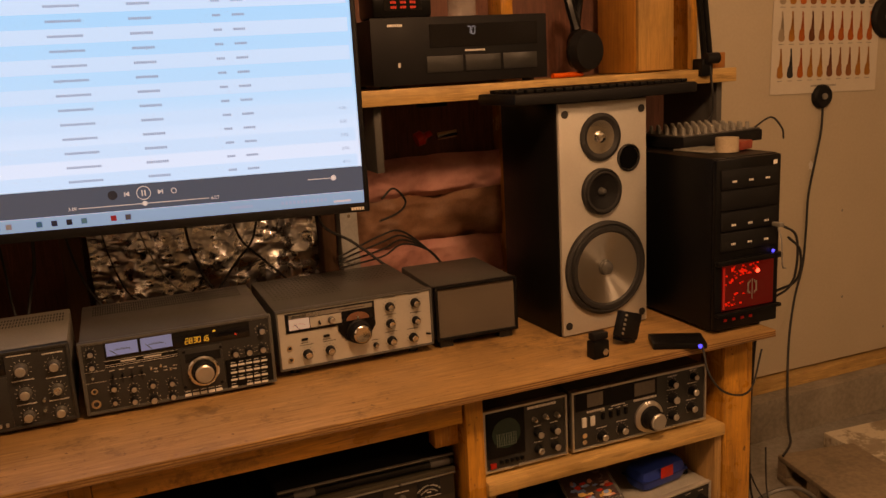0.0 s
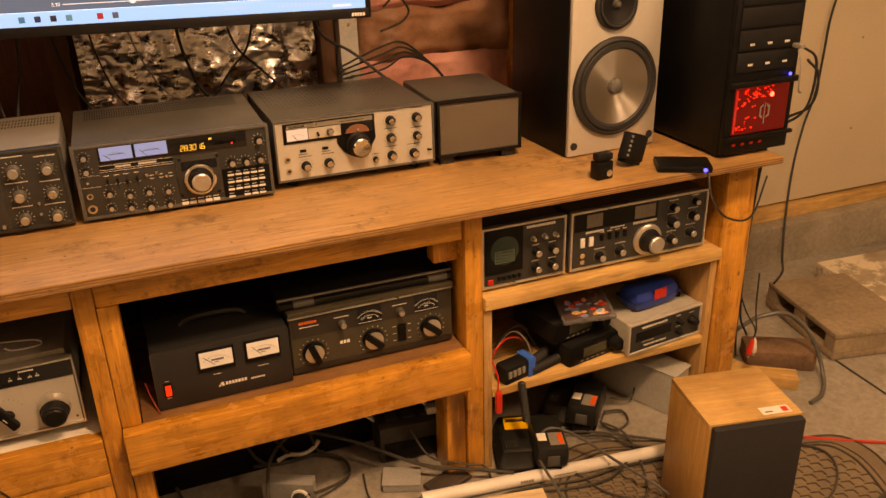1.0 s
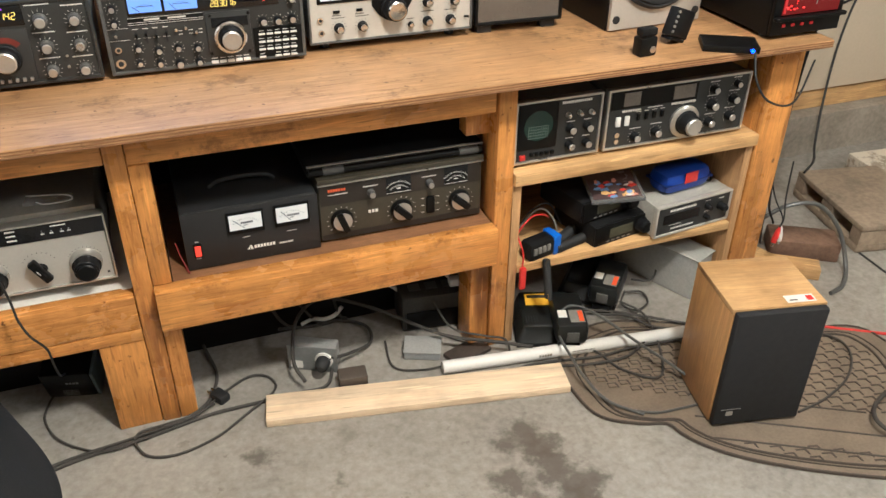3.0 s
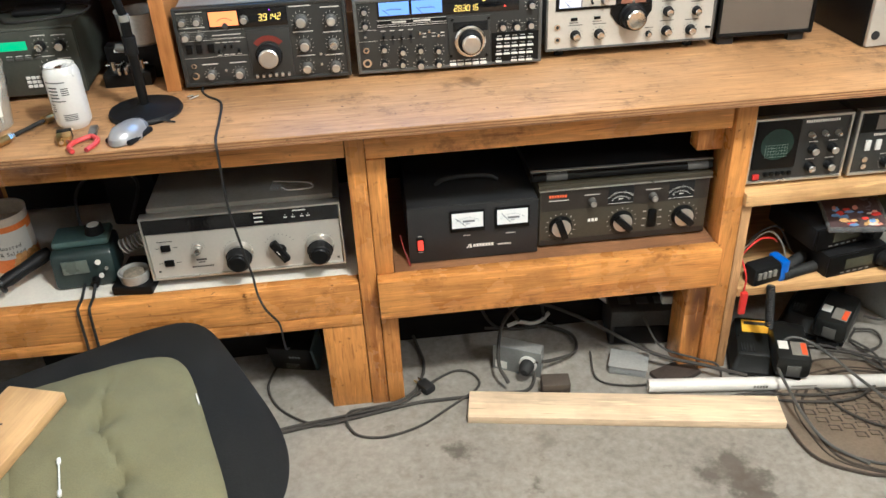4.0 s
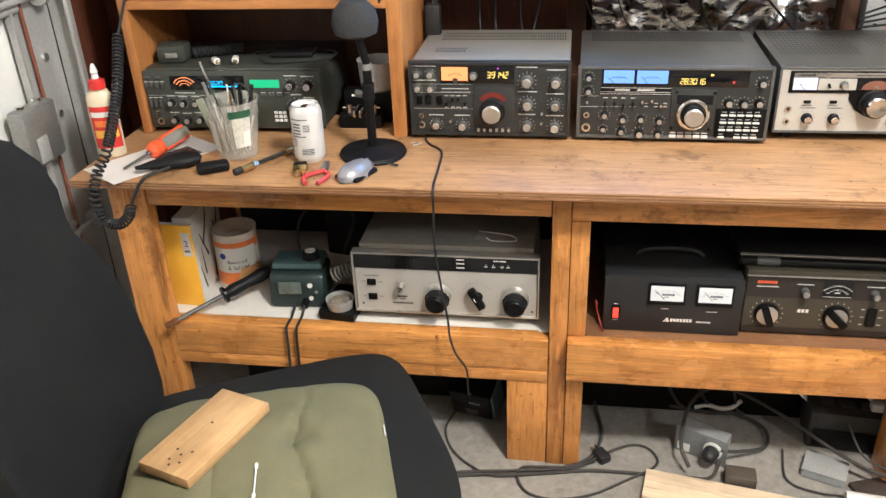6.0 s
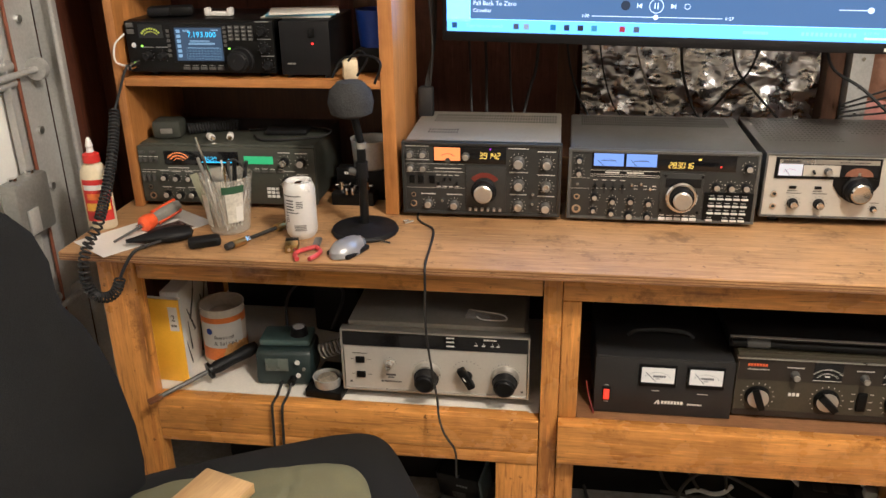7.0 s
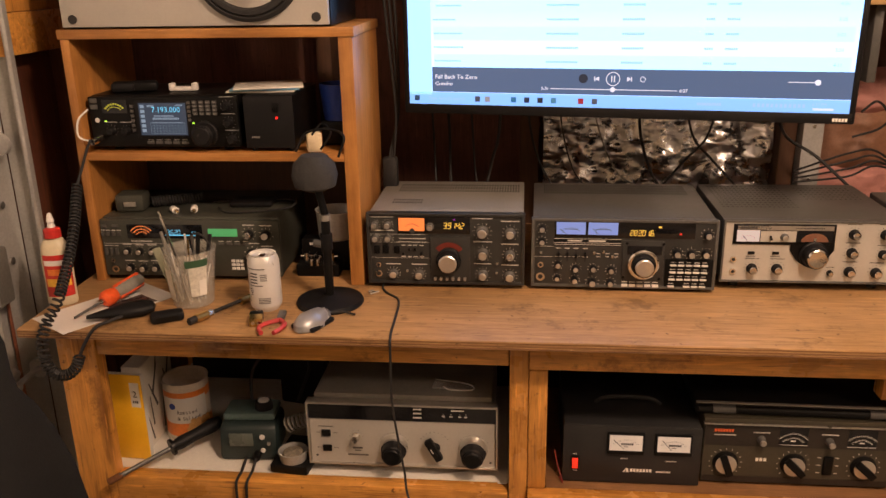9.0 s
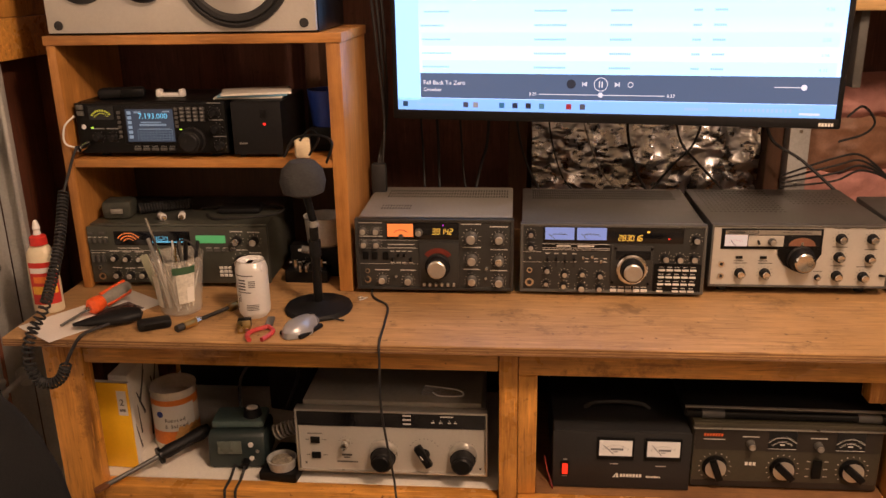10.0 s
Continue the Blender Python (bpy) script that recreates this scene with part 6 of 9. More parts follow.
TEAL = paint("dark_teal_plastic", (0.016, 0.028, 0.027), 0.42)
bm = bmesh.new()
for x0, x1, y0, y1, z0, z1 in ((-0.066, 0.066, 0.0, 0.11, 0.0, 0.085),):
    boxm(bm, x0, y0, z0, x1, y1, z1, 0.012)
for vv in bm.verts:
    if vv.co.z > 0.05:
        vv.co.y += (vv.co.z - 0.05) * 0.5 if vv.co.y < 0.05 else 0
part("body", bm, TEAL, ws)
part("top_shell", bx(-0.060, 0.03, 0.0855, 0.060, 0.105, 0.104, 0.008), paint("teal_plastic", (0.085, 0.14, 0.135), 0.42), ws)
part("display", bx(-0.040, -0.002, 0.040, 0.014, 0.001, 0.072, 0.001), paint("grey_lcd", (0.10, 0.12, 0.105), 0.25), ws)
part("knob", cy((0.030, 0.06, 0.1045), (0, 0, 1), 0.021, 0.018, 24, 0.018), BLACKM, ws)
part("knob_cap", cy((0.030, 0.06, 0.123), (0, 0, 1), 0.013, 0.0015, 20), WHITEP, ws)
part("connector", cy((0.022, 0.0, 0.020), (0, -1, -0.1), 0.009, 0.018, 16), BLACK, ws)
for x, z, r in ((0.036, 0.064, 0.006), (0.036, 0.030, 0.0055), (0.050, 0.047, 0.004)):
    part("button", cy((x, -0.0015, z), (0, -1, 0), r, 0.003, 16), WHITEP if r > 0.0052 else GREYL, ws)
part("lead", ln([(0.022, -0.018, 0.018), (0.020, -0.045, 0.006), (0.018, -0.072, 0.005), (0.016, -0.086, -0.002), (0.014, -0.088, -0.04), (0.010, -0.088, -0.15)], 0.003, 6), RUBBER, ws)
part("lead", ln([(-0.004, -0.001, 0.012), (-0.004, -0.045, 0.005), (-0.006, -0.072, 0.005), (-0.007, -0.086, -0.002), (-0.008, -0.088, -0.05), (-0.012, -0.088, -0.15)], 0.003, 6), RUBBER, ws)
sh = thing("iron_holder", "soldering iron holder with a coiled spring", "iron holder", pose(-0.566, 0.062, 0.3525, 0, 0, -6))
part("base", bx(-0.045, -0.03, 0, 0.042, 0.10, 0.022, 0.004), BLACK, sh)
part("sponge_dish", latheM(bmesh.new(), [(0.0, 0.0225), (0.029, 0.0225), (0.033, 0.045), (0.030, 0.045), (0.027, 0.028), (0, 0.028)], 28), GALV, sh)
part("brass_wool", latheM(bmesh.new(), [(0, 0.029), (0.026, 0.031), (0.022, 0.041), (0.009, 0.045), (0, 0.044)], 14), paint("grey_wool", (0.30, 0.26, 0.20), 0.6, 0.5, 0.5, 90), sh)
part("spring", coil((-0.03, 0.05, 0.075), (0.055, 0.055, 0.112), 9, 0.017, 0.0022), GREYL, sh)
single("meter_case", bx(-0.065, 0, 0, 0.065, 0.05, 0.165, 0.008), BLACKM, "black upright case standing at the back of the shelf", "case", pose(-0.615, 0.34, 0.3525, 0, 0, -12))
single("cable", ln([(-0.70, 0.20, 0.36), (-0.72, 0.28, 0.48), (-0.65, 0.30, 0.53), (-0.58, 0.29, 0.50), (-0.60, 0.24, 0.42)], 0.004), RUBBER, "black cable behind the soldering station", "cable")
single("shelf_paper", bx(-0.109, 0.03, 0.3525, -0.089, 0.30, 0.353), WHITE, "strip of white shelf liner", "shelf liner")

# ---- shelf unit at the end of the bench ----
su = thing("shelf_unit", "rough pine shelf unit built under the bench", "shelf unit")
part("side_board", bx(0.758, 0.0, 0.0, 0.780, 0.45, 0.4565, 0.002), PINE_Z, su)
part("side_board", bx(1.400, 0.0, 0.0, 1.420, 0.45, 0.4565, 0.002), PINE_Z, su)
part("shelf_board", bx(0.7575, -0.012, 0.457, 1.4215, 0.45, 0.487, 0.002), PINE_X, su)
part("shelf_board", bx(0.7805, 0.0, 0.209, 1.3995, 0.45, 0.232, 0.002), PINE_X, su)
# Added black sheets darken the rear of both compartments like shade.
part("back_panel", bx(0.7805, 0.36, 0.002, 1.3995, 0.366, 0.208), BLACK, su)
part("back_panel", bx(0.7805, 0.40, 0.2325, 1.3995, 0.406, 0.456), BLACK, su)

def bench_radio(w, m, label):
    r = thing("radio_receiver", label, "radio", m, "radios in the shelf unit")
    d, h, z0 = 0.30, 0.160, 0.010
    part("case", bx(-w / 2 + 0.003, 0.012, z0, w / 2 - 0.003, d, h - 0.002, 0.003), GREYM, r)
    part("silver_frame", bezel(w, h, z0 - 0.001, 0.006, -0.004, 0.014), SILVER, r, "bright silver frame")
    f = part("front_panel", bx(-w / 2 + 0.004, 0, z0 + 0.003, w / 2 - 0.004, 0.012, h - 0.004), PANEL, r)
    feet(r, w, d, z0)
    return r, f, (lambda u, v: (-w / 2 + w * u, z0 + (h - z0) * v))


r, f, g = bench_radio(0.218, pose(0.872, 0.022, 0.487), "small oscilloscope monitor with round green screen")
a, b2 = g(0.04, 0.22), g(0.48, 0.96)
part("screen_hood", bx(a[0], -0.004, a[1], b2[0], 0, b2[1], 0.003), BLACK, f)
part("screen", cy((g(0.26, 0)[0], -0.0042, g(0, 0.60)[1]), (0, -1, 0), 0.036, 0.001, 36), paint("green_scope_glass", (0.012, 0.03, 0.022), 0.1), f, "round dark green screen")
mk = Marks(0.0056)
for k in range(9):
    mk.solid(g(0.26, 0)[0] - 0.024 + 0.006 * k, g(0, 0.50)[1], 0.0006, 0.030)
for k in range(5):
    mk.solid(g(0.26, 0)[0], g(0, 0.50)[1] - 0.014 + 0.007 * k, 0.050, 0.0006)
mk.done(f, paint("pale_graticule", (0.20, 0.26, 0.22), 0.4), "graticule")
mk = Marks()
for u, v in ((0.60, 0.70), (0.735, 0.71), (0.87, 0.70)):
    knob(f, *g(u, v), 0.0055, 0.012, SILVER, CHROME)
for u, v in ((0.64, 0.47), (0.84, 0.47), (0.64, 0.20), (0.84, 0.20)):
    x, z = g(u, v)
    knob(f, x, z, 0.0095, 0.017)
    mk.bar(x, z + 0.017, 0.02, 0.002)
for k in range(5):
    x, z = g(0.20 + 0.06 * k, 0.13)
    part("push_button", cached(("pb", 20), lambda: bx(-0.004, -0.007, -0.004, 0.004, 0, 0.004, 0.0008), BLACK), BLACK, f, "", pose(x, 0, z))
x, z = g(0.10, 0.10)
part("power_button", bx(x - 0.007, -0.006, z - 0.006, x + 0.007, 0, z + 0.006, 0.001), RED, f, "red power button")
mk.bar(g(0.7, 0)[0], g(0, 0.90)[1], 0.075, 0.006)
mk.bar(g(0.25, 0)[0], g(0, 0.24)[1], 0.03, 0.003)
mk.done(f)

r, f, g = bench_radio(0.392, pose(1.188, 0.020, 0.487), "black-fronted vintage receiver with silver frame and large dial")
a, b2 = g(0.03, 0.66), g(0.62, 0.97)
part("display_strip", bx(a[0], -0.0015, a[1], b2[0], 0, b2[1]), BLACK, f)
for u0, u1, lb in ((0.11, 0.22, "meter"), (0.45, 0.60, "dial_window")):
    a, b2 = g(u0, 0.70), g(u1, 0.92)
    part(lb, bx(a[0], -0.0028, a[1], b2[0], -0.0016, b2[1]), paint("unlit_meter_card", (0.16, 0.14, 0.12), 0.2), f)
mk = Marks(0.0019)
mk.bar(*g(0.17, 0.62), 0.05, 0.0055)
mk.bar(*g(0.33, 0.63), 0.04, 0.003)
mk.bar(*g(0.53, 0.63), 0.068, 0.0060)
x, z = g(0.555, 0.30)
part("dial_skirt", latheM(bmesh.new(), [(0.040, 0), (0.040, 0.005), (0.033, 0.010), (0.02, 0.011)], 44, pose(x, 0, z, 90)), SILVER, f, "wide silver dial skirt")
knob(f, x, z, 0.027, 0.034, BLACKM, SILVER, "tuning_knob", -0.006)
for u, v, q in ((0.735, 0.78, 9), (0.90, 0.82, 8), (0.735, 0.52, 11), (0.89, 0.57, 10), (0.735, 0.22, 10), (0.88, 0.28, 10), (0.21, 0.17, 10), (0.355, 0.20, 10)):
    x, z = g(u, v)
    knob(f, x, z, q * 0.001, q * 0.0018)
    mk.dial(x, z, q * 0.0014, q * 0.0017, 11)
    mk.bar(x, z + q * 0.0021, q * 0.003, 0.002)
for u in (0.085, 0.145):
    x, z = g(u, 0.46)
    part("rocker_switch", bx(x - 0.006, -0.005, z - 0.012, x + 0.006, 0, z + 0.012, 0.001), WHITEP, f)
for k in range(4):
    x, z = g(0.22 + 0.055 * k, 0.50)
    part("slide_switch", cached(("ss", 20), lambda: bx(-0.004, -0.006, -0.008, 0.004, 0, 0.008, 0.001), BLACK), BLACK, f, "", pose(x, 0, z))
    mk.bar(x, z + 0.013, 0.013, 0.002)
for v in (0.13, 0.24):
    x, z = g(0.085, v)
    part("socket", cy((x, 0, z), (0, -1, 0), 0.0065, 0.005, 16), CHROME, f)
mk.done(f)

# things on the middle shelf
fd = thing("frequency_display", "small light grey digital display box", "display unit", pose(1.282, 0.004, 0.232, 0, 0, 6))
part("case", bx(-0.125, 0.004, 0.004, 0.118, 0.20, 0.092, 0.004), paint("light_grey_enamel", (0.36, 0.35, 0.31), 0.45), fd)
part("frame", bezel(0.246, 0.092, 0.003, 0.006, -0.004, 0.01), SILVERP, fd).matrix_basis = pose(-0.0035, 0, 0)
f = part("front_panel", bx(-0.120, 0, 0.008, 0.113, 0.0038, 0.087), PANEL, fd)
part("display_window", bx(-0.100, -0.001, 0.036, 0.016, 0, 0.062), DARKGLASS, f)
mk = Marks()
mk.bar(-0.040, 0.073, 0.085, 0.006)
mk.bar(-0.036, 0.020, 0.075, 0.005)
mk.bar(-0.06, 0.031, 0.04, 0.002)
for x, z, q in ((0.040, 0.060, 8), (0.040, 0.030, 7), (0.085, 0.052, 11)):
    knob(f, x, z, q * 0.001, q * 0.0018, BLACKM, BLACKM)
    mk.bar(x, z + q * 0.002, 0.018, 0.002)
mk.done(f)
bcs = thing("blue_case", "small blue zip case with red tag", "zip case", pose(1.272, 0.075, 0.3245, 0, 0, 8))
bm = bmesh.new()
boxm(bm, -0.078, -0.038, 0, 0.078, 0.042, 0.062, 0.024)
part("shell", bm, BLUE, bcs)
part("zip", bx(-0.0785, -0.0385, 0.029, 0.0785, 0.0425, 0.033, 0.001), paint("dark_blue_zip", (0.006, 0.02, 0.13), 0.5), bcs)
part("tag", bx(-0.020, -0.041, 0.030, 0.022, -0.0388, 0.060, 0.001), RED, bcs, "red tag")
part("strap", ln([(0.078, 0.0, 0.03), (0.094, -0.01, 0.024), (0.092, -0.02, 0.006), (0.086, -0.012, 0.002)], 0.003), BLACK, bcs)
for nm, m, lb in (("car_radio", pose(1.085, 0.020, 0.232, 0, 0, 10), "black two-way radio with round knob"), ("car_radio", pose(1.055, 0.045, 0.294, 0, 0, 12), "black two-way radio stacked on another")):
    r = thing(nm, lb, "radio", m, "stacked two-way radios")
    part("body", bx(-0.092, 0.006, 0, 0.088, 0.17, 0.058, 0.004), BLACKM, r)
    f = part("front_panel", bx(-0.090, 0, 0.002, 0.086, 0.0055, 0.056, 0.002), BLACK, r)
    part("display", bx(-0.045, -0.001, 0.018, 0.030, 0, 0.044), paint("olive_lcd", (0.06, 0.06, 0.04), 0.2), f)
    knob(f, 0.060, 0.028, 0.019, 0.020, BLACKM, BLACK, "volume_knob")
    mk = Marks(0.0012)
    for k in range(5):
        mk.solid(-0.05 + 0.017 * k, 0.010, 0.010, 0.004)
    mk.done(f, GREYL, "button_row")
gc = thing("disc_case", "clear disc case with a bright printed cover", "disc case", pose(1.065, 0.065, 0.3605, 8, -3, -14))
part("case", bx(-0.068, -0.062, 0, 0.068, 0.062, 0.011, 0.002), clear("case_plastic", (0.2, 0.2, 0.2), 0.6), gc)
part("cover_sheet", bx(-0.062, -0.055, 0.0112, 0.060, 0.055, 0.0115), paint("dark_cover_print", (0.09, 0.06, 0.06), 0.25), gc)
random.seed(17)
for k in range(26):
    colr = random.choice(((0.70, 0.30, 0.22), (0.66, 0.06, 0.04), (0.72, 0.66, 0.60), (0.20, 0.34, 0.62), (0.75, 0.48, 0.18)))
    x, y, w, d = random.uniform(-0.045, 0.048), random.uniform(-0.052, 0.015), random.uniform(0.005, 0.013), random.uniform(0.004, 0.010)
    z = 0.0116 + 0.00012 * k
    part("printed_patch", slab(bmesh.new(), [(x - w, y - d * 0.4), (x - w * 0.2, y - d), (x + w, y - d * 0.2), (x + w * 0.6, y + d), (x - w * 0.6, y + d * 0.7)], z, z + 0.0001), MATS.get("print_%.2f" % colr[0]) or paint("print_%.2f" % colr[0], colr, 0.25), gc)
mc = thing("hand_microphone", "black keypad microphone wrapped in its coiled cord", "microphone", pose(0.862, 0.030, 0.232, 0, 0, 14))
part("body", bx(-0.055, -0.022, 0, 0.045, 0.022, 0.050, 0.009), BLACKM, mc)
for k in range(4):
    part("key", cached(("key", 30), lambda: bx(-0.005, -0.004, -0.009, 0.005, 0, 0.009, 0.001), GREYL), GREYL, mc, "", pose(-0.042 + 0.014 * k, -0.022, 0.030))
part("blue_tape", bx(0.018, -0.0245, -0.0, 0.040, 0.0245, 0.053, 0.003), paint("bright_blue_tape", (0.02, 0.12, 0.55), 0.4), mc, "bright blue tape")
part("coiled_cord", coil((0.045, 0.0, 0.016), (0.13, 0.03, 0.014), 16, 0.012, 0.0028), RUBBER, mc)
part("coiled_cord", coil((0.03, -0.018, 0.012), (0.125, -0.015, 0.012), 16, 0.011, 0.0028), RUBBER, mc)
part("hanging_cord", coil((-0.02, -0.040, 0.01), (-0.015, -0.055, -0.10), 18, 0.008, 0.0025), RUBBER, mc)
for k, (colr, pts) in enumerate(((RED, [(0.79, 0.03, 0.30), (0.80, 0.02, 0.33), (0.83, 0.03, 0.345), (0.87, 0.05, 0.33), (0.90, 0.08, 0.30)]), (RED, [(0.785, 0.02, 0.31), (0.792, -0.005, 0.27), (0.790, -0.012, 0.235), (0.788, -0.018, 0.20)]), (RUBBER, [(0.82, 0.10, 0.24), (0.84, 0.08, 0.32), (0.90, 0.09, 0.335), (0.95, 0.10, 0.26)]), (GREYL, [(0.80, 0.10, 0.24), (0.86, 0.07, 0.335), (0.90, 0.06, 0.31), (0.92, 0.05, 0.245)]))):
    single("wire", ln(pts, 0.0022, 6), colr, "thin wire beside the microphone on the shelf", "wire", None, "wires on the shelf")
single("fuse_holder", bx(-0.008, -0.006, -0.03, 0.008, 0.006, 0.03, 0.003), RED, "red plastic connector hanging from a wire", "connector", pose(0.788, -0.019, 0.205))

# ---- floor ----
pk = single("plank", bx(0, -0.088, 0, 0.712, 0.0, 0.020, 0.0015), PLANK, "clean planed pine board lying on the floor", "board", pose(0.146, -0.013, 0.0005, 0, 0, -10.4))
pp = thing("pipe", "white plastic water pipe lying on the floor", "pipe", pose(0.568, -0.058, 0.0165, 0, 0, -7.2))
pbm = bmesh.new()
latheM(pbm, [(0.013, 0), (0.0165, 0), (0.0165, 0.80), (0.013, 0.80), (0.013, 0)], 24, pose(0, 0, 0, 0, 90, 0))
part("tube", pbm, WHITEP, pp)
mk = Marks(0.0168)
mk.bar(0.26, 0.004, 0.035, 0.008)
mk.bar(0.36, 0.004, 0.06, 0.004)
mk.done(pp, GREYL)

MATRUB = paint("brown_rubber_mat", (0.165, 0.130, 0.092), 0.6, 0, 0.28, 12)
MATDARK = paint("dark_groove_and_shade", (0.045, 0.034, 0.025), 0.65, 0, 0.3, 12)
mt_out = [(0.93, -0.03), (0.845, -0.13), (0.835, -0.25), (0.855, -0.33), (0.93, -0.38), (0.985, -0.40), (1.0, -0.44), (1.03, -0.49), (1.09, -0.55), (1.20, -0.625), (1.34, -0.70), (1.44, -0.735), (1.53, -0.73), (1.59, -0.62), (1.67, -0.42), (1.685, -0.32), (1.64, -0.25), (1.45, -0.20), (1.20, -0.08), (1.05, -0.02)]
om = thing("floor_mat", "brown rubber car floor mat with raised hooked tread", "floor mat")
def inset(o, k):
    cx, cy_ = sum(p[0] for p in o) / len(o), sum(p[1] for p in o) / len(o)
    return [(cx + (x - cx) * k, cy_ + (y - cy_) * k) for x, y in o]
def rounded(o):
    return [tuple(q[:2]) for q in smooth_path([(x, y, 0) for x, y in [*o, o[0]]], 4)][:-1]
part("sheet", slab(bmesh.new(), rounded(mt_out), 0.0008, 0.006), MATRUB, om)
for kk, rr in ((0.995, 0.0032), (0.90, 0.0022), (0.86, 0.0036)):
    part("rim", tubeM(bmesh.new(), [(x, y, 0.0062) for x, y in [*rounded(inset(mt_out, kk)), rounded(inset(mt_out, kk))[0]]], rr, 6), MATDARK, om)
def inside(x, y, poly):
    c = False
    for (x0, y0), (x1, y1) in zip(poly, [*poly[1:], poly[0]]):
        if (y0 > y) != (y1 > y) and x < (x1 - x0) * (y - y0) / (y1 - y0) + x0:
            c = not c
    return c
# Dark hooks draw the grooves and, beside pads, the pads' painted shadow.
hook_me = mesh_of("tread", slab(bmesh.new(), [(-0.013, 0.004), (0.007, 0.004), (0.011, -0.009), (0.0145, -0.009), (0.0105, 0.0075), (-0.013, 0.0075)], 0, 0.0016), MATDARK)
pad_me = mesh_of("tread", slab(bmesh.new(), [(-0.011, -0.006), (-0.009, -0.008), (0.007, -0.008), (0.009, -0.006), (0.005, 0.003), (-0.011, 0.003)], 0, 0.0032), MATRUB)
inner = inset(mt_out, 0.84)
cnt = 0
for j in range(24):
    for i in range(30):
        x, y = 0.84 + 0.0315 * i + (0.0155 if j % 2 else 0), -0.74 + 0.0275 * j
        away = (y + 0.46) + 0.55 * (x - 1.25)
        if inside(x, y, inner) and not -0.115 < away < 0.035 and cnt < 260:
            cnt += 1
            part("tread", hook_me, MATDARK, om, "", pose(x, y, 0.0057, 0, 0, -14))
            if away > 0 and x < 1.12:
                part("pad", pad_me, MATRUB, om, "", pose(x, y, 0.0058, 0, 0, -14))
for k in (-0.118, -0.045, 0.038):
    part("groove", tubeM(bmesh.new(), [(x, -0.46 + k - 0.55 * (x - 1.25), 0.0056) for x in (1.06, 1.20, 1.34, 1.44)], 0.0028, 6), MATDARK, om)

fs = thing("floor_loudspeaker", "small oak-veneer loudspeaker with black grille on the mat", "loudspeaker", pose(1.071, -0.438, 0.0115, 0, 0, -11.7))
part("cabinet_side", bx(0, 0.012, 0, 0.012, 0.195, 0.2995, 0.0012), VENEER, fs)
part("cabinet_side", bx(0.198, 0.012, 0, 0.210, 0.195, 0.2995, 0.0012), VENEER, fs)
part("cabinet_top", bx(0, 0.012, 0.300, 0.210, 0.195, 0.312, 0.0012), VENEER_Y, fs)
part("cabinet_body", bx(0.0125, 0.013, 0.001, 0.1975, 0.194, 0.299), BLACKM, fs)
part("grille", bx(0.003, -0.008, 0.002, 0.207, 0.0115, 0.309, 0.004), paint("black_grille_cloth", (0.012, 0.012, 0.013), 0.85, 0, 0.3, 60, 700, 0.5), fs, "black cloth grille")
part("badge", bx(0.028, -0.0098, 0.030, 0.044, -0.0083, 0.042, 0.0006), SILVER, fs)
part("badge_line", bx(0.015, -0.0094, 0.0475, 0.062, -0.0083, 0.0485), SILVER, fs)
stk = part("price_sticker", bx(0.125, 0.020, 0.3122, 0.190, 0.045, 0.3128), WHITEP, fs, "white sticker")
part("sticker_print", bx(0.172, 0.024, 0.3129, 0.186, 0.040, 0.3132), RED, stk)
part("sticker_print", bx(0.132, 0.026, 0.3129, 0.150, 0.030, 0.3132), LETTERD, stk)

CHARGE = paint("black_tool_plastic", (0.011, 0.012, 0.0115), 0.34, gloss=0.4)
def charger(m, lab):
    """A low charging base with a battery pack slid into its dock."""
    r = thing("battery_charger", "black power-tool charger holding a battery, yellow warning label" if lab else "black power-tool charger holding a battery", "charger", m, "battery chargers")
    bm = boxm(bmesh.new(), -0.085, -0.075, 0, 0.075, 0.09, 0.052, 0.014)
    for vv in bm.verts:
        if vv.co.z > 0.03:
            vv.co.x *= 0.86
            vv.co.y = vv.co.y * 0.84 + 0.008
            vv.co.z += 0.10 * (vv.co.y + 0.06)
    part("body", bm, CHARGE, r)
    part("skirt", boxm(bmesh.new(), -0.088, -0.078, 0.002, 0.078, 0.093, 0.012, 0.004), BLACKM, r)
    for k in range(5):
        part("vent_slot", bx(-0.062 + 0.007 * k, -0.045, 0.0525, -0.059 + 0.007 * k, 0.0, 0.0565, 0.0006), RUBBER, r)
    if lab:
        part("warning_label", bx(-0.056, 0.020, 0, 0.014, 0.064, 0.0008), YELLOW, r, "yellow warning label", pose(0, 0, 0.0615, 5.7))
        part("label_print", bx(-0.050, 0.047, 0.0009, 0.006, 0.058, 0.0013), LETTERD, r, "", pose(0, 0, 0.0615, 5.7))
    pack = part("battery_pack", boxm(bmesh.new(), 0.004, -0.115, 0.036, 0.086, 0.035, 0.098, 0.016), CHARGE, r, "black battery pack")
    part("pack_foot", boxm(bmesh.new(), 0.020, -0.108, 0.004, 0.070, -0.060, 0.0355, 0.006), BLACKM, pack)
    part("pack_latch", bx(0.030, -0.119, 0.050, 0.060, -0.1155, 0.078, 0.001), GREYM, pack)
    part("pack_label", bx(0.012, -0.080, 0.0982, 0.034, -0.050, 0.0988), WHITEP, pack, "white label")
    part("pack_badge", bx(0.040, -0.100, 0.0982, 0.076, -0.050, 0.0988), GREYL, pack)
    part("pack_stripe", bx(0.062, -0.096, 0.0989, 0.074, -0.054, 0.0993), ORANGE, pack, "orange stripe")
    return r


